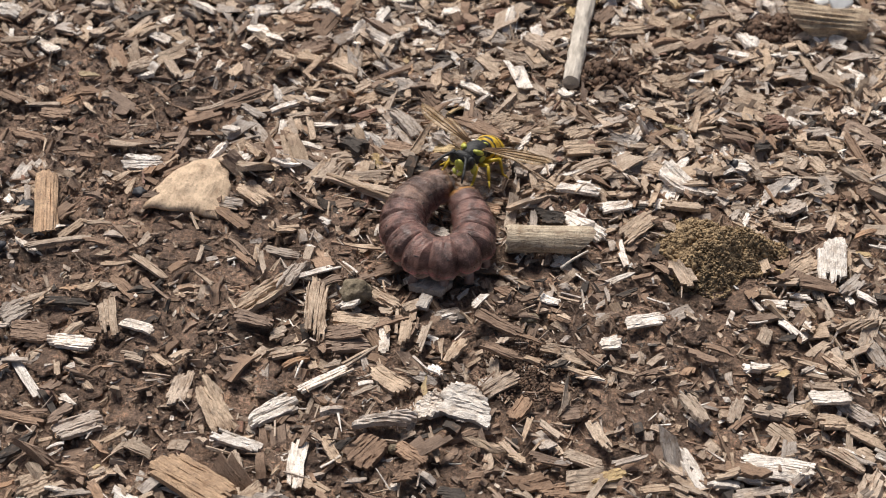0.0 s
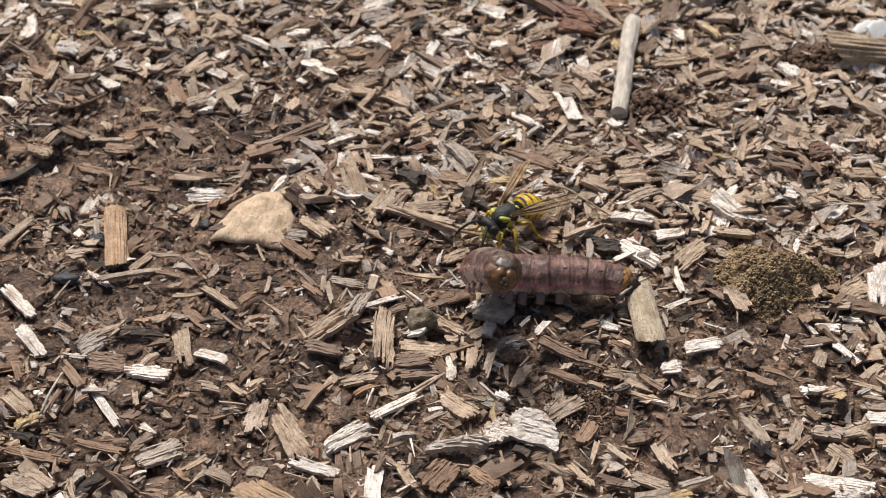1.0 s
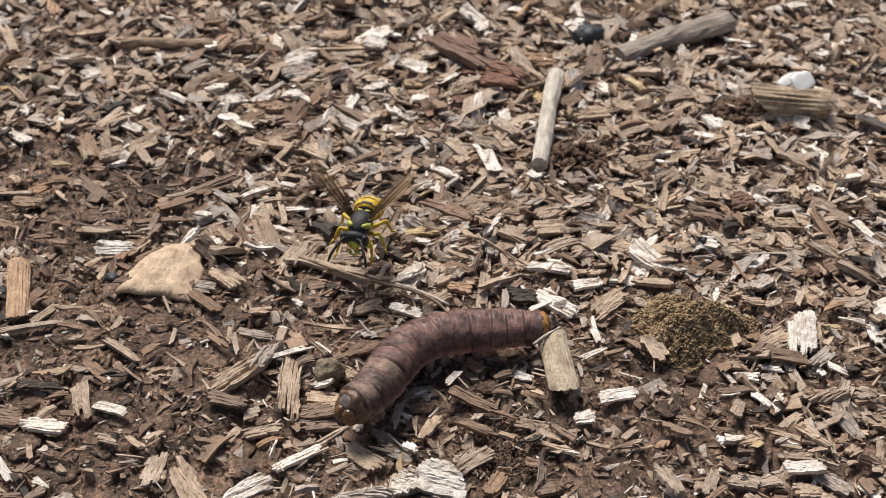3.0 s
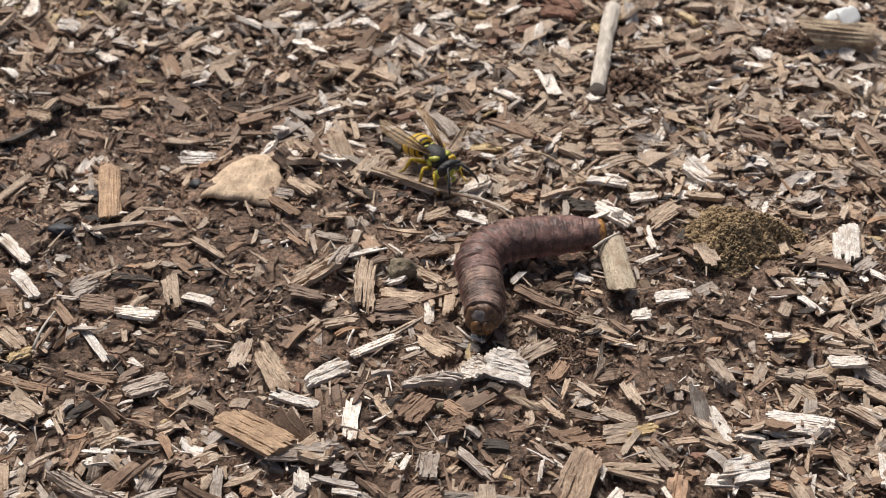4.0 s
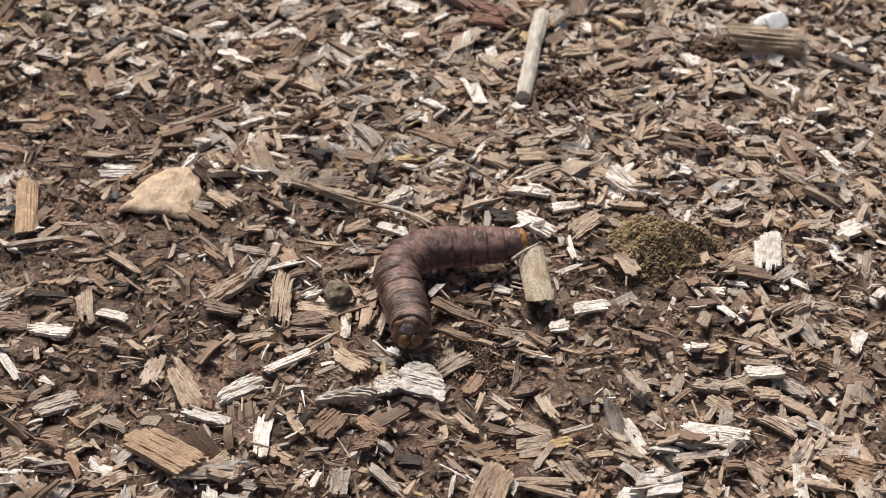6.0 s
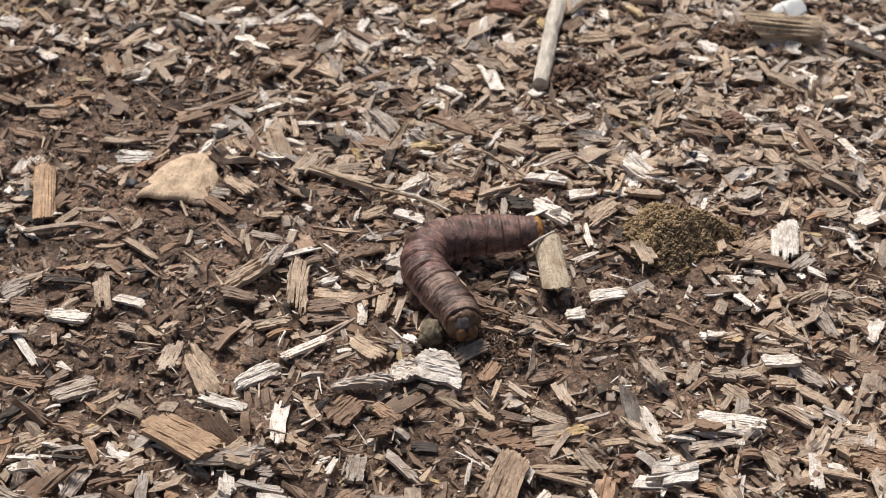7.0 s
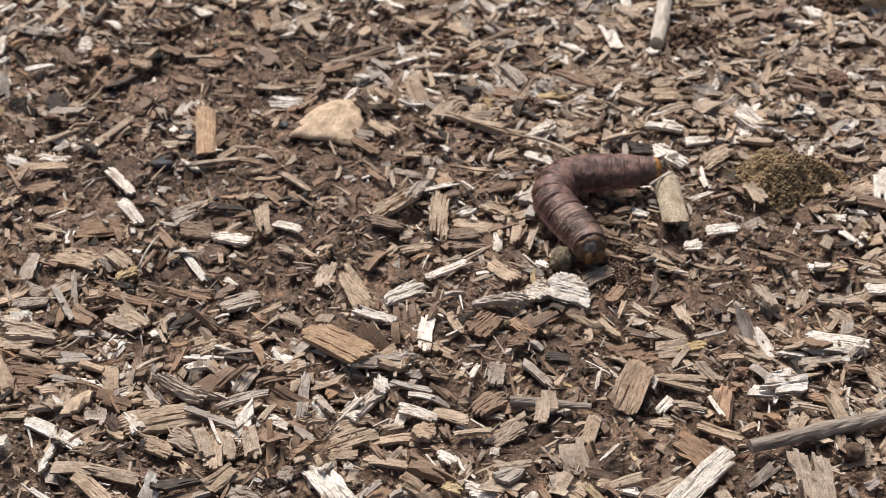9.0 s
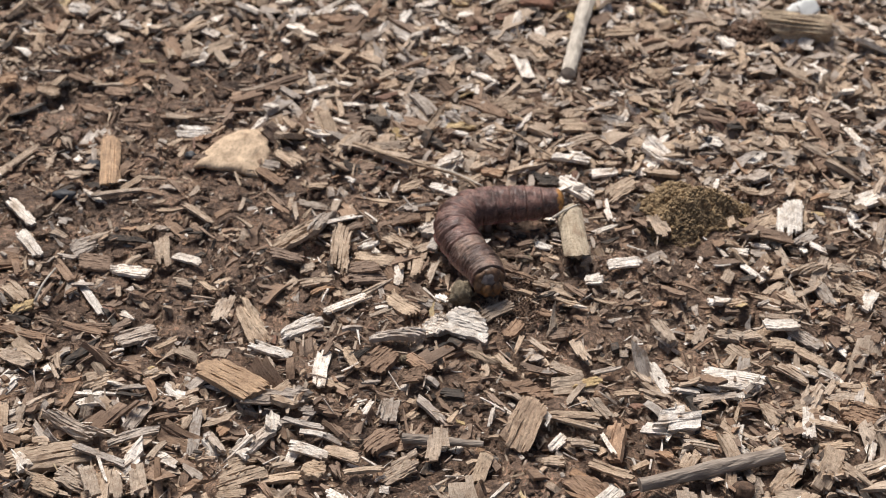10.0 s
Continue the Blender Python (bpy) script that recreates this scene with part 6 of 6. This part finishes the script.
crawl(2.1, (12, 12), (18.6, 35.2, 5.2), (12.9, 33.0, 5.2), (7.1, 31.2, 5.2), (1.2, 29.8, 5.2), (-4.7, 30.2, 5.2), (-8.6, 34.8, 5.1), (-10.7, 40.4, 5.6), (-11.0, 43.1, 7.0))
crawl(2.2, (12, 12), (18.2, 34.3, 5.2), (12.5, 32.5, 5.2), (6.7, 31.0, 5.2), (0.8, 29.8, 5.2), (-5.0, 30.5, 5.2), (-8.9, 34.9, 5.1), (-10.9, 40.5, 5.6), (-11.4, 43.1, 7.0))
crawl(2.45, (1.96364, 8.55455), (18.3, 33.5, 5.2), (12.4, 32.0, 5.2), (6.5, 30.6, 5.3), (0.6, 29.3, 5.5), (-5.4, 28.7, 5.8), (-11.1, 30.8, 6.0), (-15.9, 34.4, 6.8), (-17.8, 36.5, 8.1))
crawl(2.7, (-7.30909, 5.87273), (18.3, 32.4, 5.2), (12.3, 31.3, 5.3), (6.3, 30.1, 5.4), (0.5, 28.7, 5.7), (-5.2, 26.5, 6.1), (-11.1, 24.9, 6.6), (-17.1, 24.4, 7.5), (-20.0, 24.8, 8.7))
crawl(2.95, (-15.2945, 4.47818), (18.2, 31.3, 5.2), (12.2, 30.6, 5.2), (6.2, 29.6, 5.4), (0.3, 28.0, 5.6), (-4.5, 24.3, 6.0), (-8.1, 19.4, 6.4), (-12.0, 14.8, 7.0), (-14.4, 13.0, 7.7))
crawl(3.15, (-20.5964, 4.44909), (18.1, 30.4, 5.2), (12.0, 30.1, 5.2), (6.0, 29.3, 5.3), (0.2, 27.5, 5.3), (-3.6, 22.9, 5.4), (-4.5, 16.9, 5.5), (-5.2, 10.9, 5.7), (-6.3, 8.1, 5.9))
crawl(3.3, (-24, 5), (17.7, 30.0, 5.2), (11.9, 29.9, 5.2), (6.1, 29.1, 5.2), (0.5, 27.4, 5.2), (-2.8, 22.8, 5.2), (-2.5, 16.9, 5.2), (-1.7, 11.1, 5.2), (-2.2, 8.3, 5.2))
crawl(4.5, (-24, 5), (17.7, 31.2, 5.2), (11.9, 30.4, 5.2), (6.2, 29.3, 5.2), (0.7, 27.4, 5.2), (-2.9, 23.0, 5.2), (-2.7, 17.3, 5.2), (-2.1, 11.5, 5.2), (-2.5, 8.6, 5.2))
crawl(5.7, (-24, 5), (17.9, 31.2, 5.2), (12.1, 30.4, 5.2), (6.3, 29.7, 5.2), (0.8, 28.0, 5.2), (-2.6, 23.4, 5.2), (-2.3, 17.6, 5.2), (-1.8, 11.8, 5.2), (-2.1, 8.9, 5.2))
crawl(5.95, (-24, 5), (18.2, 31.2, 5.2), (12.1, 30.3, 5.2), (6.1, 29.6, 5.3), (0.4, 27.7, 5.4), (-2.8, 22.6, 5.5), (-2.0, 16.6, 5.7), (-0.9, 10.7, 5.9), (-1.0, 7.6, 6.0))
crawl(6.2, (-24, 5), (18.1, 31.1, 5.2), (12.0, 30.2, 5.2), (6.0, 29.5, 5.3), (0.3, 27.4, 5.5), (-2.2, 22.0, 5.7), (-0.7, 16.1, 5.9), (1.2, 10.3, 6.2), (1.4, 7.3, 6.4))
crawl(6.5, (-24, 5), (17.9, 31.0, 5.2), (11.9, 30.0, 5.2), (5.9, 29.3, 5.3), (0.3, 27.0, 5.3), (-1.4, 21.3, 5.4), (0.8, 15.7, 5.6), (3.6, 10.3, 5.7), (4.2, 7.3, 5.8))
crawl(6.8, (-24, 5), (18.0, 31.0, 5.2), (11.9, 30.0, 5.2), (5.8, 29.2, 5.2), (0.3, 26.8, 5.2), (-1.1, 21.0, 5.2), (1.4, 15.5, 5.2), (4.6, 10.3, 5.2), (5.4, 7.3, 5.2))
crawl(10, (-24, 5), (17.4, 31.6, 5.2), (11.5, 30.8, 5.2), (5.6, 29.9, 5.2), (0.2, 27.5, 5.2), (-1.3, 21.9, 5.2), (1.0, 16.4, 5.2), (4.2, 11.4, 5.2), (5.1, 8.5, 5.2))

# ---- wasp ----
wasp = tagged(new("wasp"), "yellow and black wasp with amber wings standing on mulch", "wasp")
wasp.scale = (1.12, 1.12, 1.12)


def build_wasp():
    thorax = part("thorax", ball((0.7, 0, 3.9), (2.5, 1.8, 1.8), (0, 8, 0), 24, 16), BLACK, wasp, "glossy black thorax")
    for s in (-1, 1):
        part("shoulder_mark", tube([(2.55, s * 0.75, 5.0), (2.0, s * 1.35, 4.75), (1.1, s * 1.62, 4.45)], (0.24, 0.48, 0.3), 8), LEMON, thorax, "lemon yellow shoulder stripe")
        part("side_mark", ball((0.9, s * 1.62, 3.6), (0.85, 0.26, 0.65), u=10, v=8), LEMON, thorax, "lemon yellow side spot")
        part("back_mark", ball((-1.15, s * 0.6, 5.15), (0.35, 0.48, 0.2), (0, -35, 0), 10, 8), LEMON, thorax, "lemon yellow spot behind the thorax")
    head = part("head", ball((3.75, 0, 3.4), (1.0, 2.05, 1.75), (0, 25, 0), 22, 14), BLACK, wasp, "black head with yellow face")
    part("face", ball((4.4, 0, 2.75), (0.6, 0.95, 1.25), (0, 28, 0), 16, 10), LEMON, head, "lemon yellow face plate")
    part("brow", ball((4.35, 0, 4.35), (0.5, 0.75, 0.45), u=12, v=8), LEMON, head, "lemon yellow brow spot")
    for s in (-1, 1):
        part("eye", ball((4.05, s * 1.62, 3.6), (0.75, 0.62, 1.25), (0, 25, 0), 16, 10), BLACK, head, "dark kidney-shaped eye")
        part("cheek", ball((3.65, s * 1.9, 2.9), (0.6, 0.5, 1.2), (0, 20, 0), 10, 8), LEMON, head, "lemon yellow cheek")
        part("mandible", tube([(4.6, s * 0.7, 2.0), (4.9, s * 0.4, 1.5), (4.9, s * 0.05, 1.3)], (0.36, 0.28, 0.1), 8), LEMON, head, "yellow mandible")
        part("antenna", tube([(4.6, s * 0.45, 4.0), (5.2, s * 0.8, 4.6), (5.5, s * 1.3, 4.7), (6.6, s * 2.0, 4.0), (7.6, s * 2.6, 3.0), (8.2, s * 2.9, 2.0)],
                             (0.16, 0.17, 0.2, 0.22, 0.22, 0.14), 8), BLACK, head, "black elbowed antenna")
    # abdomen: five overlapping rings, black in front and yellow behind
    abdomen = part("abdomen", ball((-4.2, 0, 3.2), (2.3, 1.7, 1.6), (0, -18, 0), 20, 12), BLACK, wasp, "black core of the striped abdomen")
    part("waist", tube([(-1.4, 0, 3.7), (-2.0, 0, 3.75), (-2.5, 0, 3.8)], (0.5, 0.3, 0.8), 10), BLACK, wasp, "thin black waist")
    stations = ((-1.9, 0.9, 3.85), (-2.5, 1.85, 3.75), (-3.7, 2.2, 3.5), (-4.9, 2.15, 3.1), (-5.9, 1.8, 2.6), (-6.7, 1.2, 2.1), (-7.4, 0.25, 1.6))
    for k in range(len(stations) - 1):
        (x0, r0, z0), (x1, r1, z1) = stations[k], stations[k + 1]
        bm = bmesh.new()
        rows = []
        for i in range(7):
            f = i / 6
            x, r, z = x0 + (x1 - x0) * f * 1.06, (r0 + (r1 - r0) * f) * (1 + 0.05 * math.sin(math.pi * f)) + 0.05, z0 + (z1 - z0) * f
            rows.append([bm.verts.new((x * MM, r * math.cos(2 * math.pi * j / 28) * MM, (z + 0.9 * r * math.sin(2 * math.pi * j / 28)) * MM)) for j in range(28)])
        for i, (a, b) in enumerate(zip(rows, rows[1:])):
            for j in range(28):
                face = bm.faces.new((a[j], a[(j + 1) % 28], b[(j + 1) % 28], b[j]))
                edge = 0.7 + 1.7 * max(0, 1 - abs(j - 6.5) / 3.0) if k else 3.4
                face.material_index = 0 if i + 0.5 < edge and not (k == len(stations) - 2) else 1
        bm.faces.new(rows[0][::-1])
        bm.faces.new(rows[-1])
        part("abdomen_ring", bm, (BLACK, YELLOW), abdomen, "abdomen ring, black in front and yellow behind")
    # legs
    knees = ((2.2, 1.1, 2.4, (3.2, 2.3, 2.9), (4.3, 2.7, 0.9), (5.3, 2.9, 0.2)), (0.8, 1.3, 2.4, (1.3, 3.1, 3.1), (1.5, 3.9, 0.9), (2.2, 4.6, 0.2)),
             (-0.5, 1.2, 2.5, (-1.6, 3.3, 3.5), (-2.6, 3.9, 1.0), (-3.4, 4.6, 0.2)))
    for hx, hy, hz, knee, heel, toe in knees:
        for s in (-1, 1):
            flip = lambda p: (p[0], s * p[1], p[2])
            leg = part("leg", tube([flip((hx, hy, hz)), flip(knee)], (0.38, 0.28), 8), LEGSKIN, wasp, "yellow jointed leg")
            part("shin", tube([flip(knee), flip(tuple((a + b) / 2 for a, b in zip(knee, heel))), flip(heel)], (0.24, 0.26, 0.18), 8), LEGSKIN, leg, "yellow shin")
            part("foot", tube([flip(heel), flip(toe)], (0.18, 0.1), 6), LEGSKIN, leg, "thin yellow foot")
    # wings, with the hinge at their own origin
    wings = []
    for s in (-1, 1):
        for name, length, wide, x, y, z in (("fore_wing", 11.0, 2.5, 0.9, 1.35, 5.1), ("hind_wing", 7.0, 1.9, 0.1, 1.3, 4.9)):
            bm = bmesh.new()
            n, rows = 12, []
            for i in range(n + 1):
                f = i / n
                w = wide * (0.16 + 0.84 * math.sin(math.pi * min(1, f * 0.62 + 0.02)) ** 1.3) * (1 - max(0, (f - 0.78) / 0.22) ** 2 * 0.92)
                rows.append([bm.verts.new((-length * f * MM, s * (w * g - 0.35 * w) * MM, (0.25 * math.sin(9 * g + 2 * f) * 0.25 + h) * MM)) for h in (0, -0.05) for g in (0, 0.25, 0.5, 0.75, 1)])
            for a, b in zip(rows, rows[1:]):
                for j in range(4):
                    bm.faces.new((a[j], b[j], b[j + 1], a[j + 1]))
                    bm.faces.new((a[5 + j], a[6 + j], b[6 + j], b[5 + j]))
                bm.faces.new((a[0], a[5], b[5], b[0]))
                bm.faces.new((a[4], b[4], b[9], a[9]))
            bm.faces.new(rows[0])
            wing = part(name, bm, WING, wasp, "translucent amber wing")
            for v0, v1 in ((-0.33, -0.33), (-0.15, 0.15), (0.1, 0.5)):
                part("vein", tube([(-0.3, s * wide * 0.2 * v0, 0.05), (-length * 0.45, s * wide * (v0 + v1) * 0.45, 0.08), (-length * 0.93, s * wide * v1 * 0.7, 0.05)], (0.11, 0.09, 0.04), 6), VEIN, wing, "brown wing vein")
            wings.append((wing, s, name == "hind_wing", (x * MM, s * y * MM, z * MM)))
    return wings


wasp_wings = build_wasp()


def motions():
    """All that moves: the caterpillar's rings, the wasp and its wings, the log and the pebble that are pushed."""
    for k, seg in enumerate(segments):
        walk(seg, [(t, ms[k]) for t, ms in poses])
    walk(wasp, [
        (0, pose(0.0024, 0.0525, 0.0028, 0, -18, -124)),
        (0.1, pose(0.0067, 0.0536, 0.0028, 0, 0, -122)),
        (0.2, pose(0.0074, 0.0534, 0.0028, 0, 0, -128)),
        (0.3, pose(0.0032, 0.0503, 0.0028, 0, 0, -134)),
        (0.4, pose(0.0000, 0.0488, 0.0028, 0, 0, -148)),
        (0.5, pose(-0.0015, 0.0486, 0.0028, 0, 0, -162)),
        (0.6, pose(-0.0062, 0.0445, 0.0028, 0, 0, -169)),
        (0.7, pose(-0.0017, 0.0464, 0.0028, 0, 0, -202)),
        (0.8, pose(-0.0013, 0.0457, 0.0028, 0, 0, -176)),
        (0.9, pose(-0.0006, 0.0457, 0.0018, 0, 0, -160)),
        (1, pose(-0.0013, 0.0457, 0.0018, 0, 0, -141)),
        (1.1, pose(-0.0001, 0.0426, 0.0018, 0, 0, -135)),
        (1.2, pose(-0.0007, 0.0393, 0.0018, 0, 0, -128)),
        (1.3, pose(-0.0003, 0.0414, 0.0018, 0, 0, -125)),
        (1.4, pose(-0.0008, 0.0423, 0.0018, 0, 0, -125)),
        (1.5, pose(-0.0013, 0.0439, 0.0018, 0, 0, -120)),
        (1.6, pose(-0.0022, 0.0465, 0.0018, 0, 0, -110)),
        (1.7, pose(-0.0018, 0.0478, 0.0018, 0, 0, -110)),
        (1.8, pose(-0.0006, 0.0503, 0.0028, 0, 0, -126)),
        (1.9, pose(0.0019, 0.0484, 0.0028, 0, 0, -142)),
        (2, pose(0.0021, 0.0462, 0.0028, 0, 0, -148)),
        (2.1, pose(0.0022, 0.0457, 0.0028, 0, 0, -162)),
        (2.2, pose(0.0016, 0.0462, 0.0028, 0, 0, -166)),
        (2.6, pose(-0.0075, 0.0416, 0.0098, 0, 0, -120)),
        (3, pose(-0.0114, 0.0495, 0.0078, 0, 0, -104)),
        (3.3, pose(-0.0117, 0.0565, 0.0018, 0, 0, -97)),
        (3.5, pose(-0.0099, 0.0494, 0.0018, 0, 0, -85)),
        (3.65, pose(-0.0114, 0.0474, 0.0018, 0, 0, -85)),
        (3.8, pose(-0.0116, 0.0466, 0.0018, 0, 0, -60)),
        (4, pose(-0.0111, 0.0515, 0.0018, 0, 0, -52)),
        (4.2, pose(-0.0089, 0.0542, 0.0018, 0, 0, -17)),
        (4.35, pose(-0.0055, 0.0527, 0.0018, 0, 0, -30)),
        (4.5, pose(-0.0044, 0.0530, 0.0018, 0, 0, -21)),
        (4.6, pose(-0.0044, 0.0514, 0.0018, 0, 0, -30)),
        (4.8, pose(-0.0110, 0.0492, 0.0018, 0, 0, -44)),
        (5, pose(-0.0104, 0.0567, 0.0018, 0, 0, -90)),
        (5.2, pose(-0.0094, 0.0513, 0.0018, 0, 0, -61)),
        (5.4, pose(-0.0070, 0.0474, 0.0018, 0, 0, -73)),
        (5.5, pose(-0.0076, 0.0463, 0.0018, 0, 0, -74)),
        (5.7, pose(-0.0074, 0.0463, 0.0018, 0, 0, -69)),
        (5.85, pose(-0.0165, 0.0650, 0.010, 0, -12, -75)),
        (6.1, pose(-0.030, 0.075, 0.060, 0, -20, -40)),
        (6.4, pose(-0.090, 0.110, 0.200, 0, -15, 30)),
        (6.7, pose(-0.300, 0.260, 0.420, 0, -8, 100)),
        (7.3, pose(-0.700, 0.620, 0.300, 0, 5, 130)),
        (8.0, pose(-0.950, 0.860, 0.0022, 0, 0, 135)),
        (10.0, pose(-0.950, 0.860, 0.0022, 0, 0, 135)),
    ])
    beat = [(i / 50, 1.0, 1) for i in range(0, 37)] + [(0.8, 0.35, 0), (1.7, 0.0, 0), (1.77, 0.25, 0)]
    beat += [(1.8 + i / 15, 0.3, 0.3) for i in range(0, 7)] + [(2.25 + i / 40, 1.0, 1) for i in range(0, 34)]
    beat += [(3.2, 0.1, 0), (3.3, 0.0, 0), (4.05, 0.0, 0), (4.2, 0.45, 0.3), (4.6, 0.35, 0.3), (4.9, 0.05, 0), (5.72, 0.0, 0), (5.8, 0.9, 0)]
    beat += [(5.83 + i / 15, 1.0, 1) for i in range(0, 15)] + [(7.0, 1.0, 0), (8.0, 1.0, 0), (8.2, 0.0, 0), (10.0, 0.0, 0)]
    for wing, s, hind, hinge in wasp_wings:
        rows = []
        for i, (t, spread, flap) in enumerate(beat):
            yaw = 13 + (64 if not hind else 48) * spread + (6 if hind else 0)
            roll = flap * (0, 44, 0, -34)[i % 4]
            rows.append((t, pose(*hinge, 0, 0, -s * yaw) @ pose(0, 0, 0, -s * (24 - 10 * spread), 9 + roll, 0)))
        walk(wing, rows)
    z = LOG_UP
    (ax, ay), (bx, by), (cx, cy) = (14.6, 35.5), (23.0, 29.0), (20.5, 24.1)
    walk(log, [(0, pose(ax * MM, ay * MM, z, 0, 0, 0)), (0.03, pose(ax * MM, ay * MM, z, 0, 0, 2)), (0.1, pose(bx * MM, by * MM, z + 0.002, -20, 0, 12)),
               (0.15, pose(cx * MM, cy * MM, z + 0.001, -10, 0, -40)), (0.2, pose(cx * MM, cy * MM, z, 0, 2, -83)), (10, pose(cx * MM, cy * MM, z, 0, 2, -83))])
    (ax, ay), (bx, by) = (-15.9, 23.1), (0.4, 7.7)
    walk(pebble, [(0, pose(ax * MM, ay * MM, 0.0024)), (5.75, pose(ax * MM, ay * MM, 0.0024)), (6.2, pose((ax + bx) / 2 * MM, (ay + by) / 2 * MM, 0.0030, 20, 50, 20)),
                  (6.7, pose(bx * MM, by * MM, 0.0024, 30, 95, 40)), (10, pose(bx * MM, by * MM, 0.0024, 30, 95, 40))])


motions()
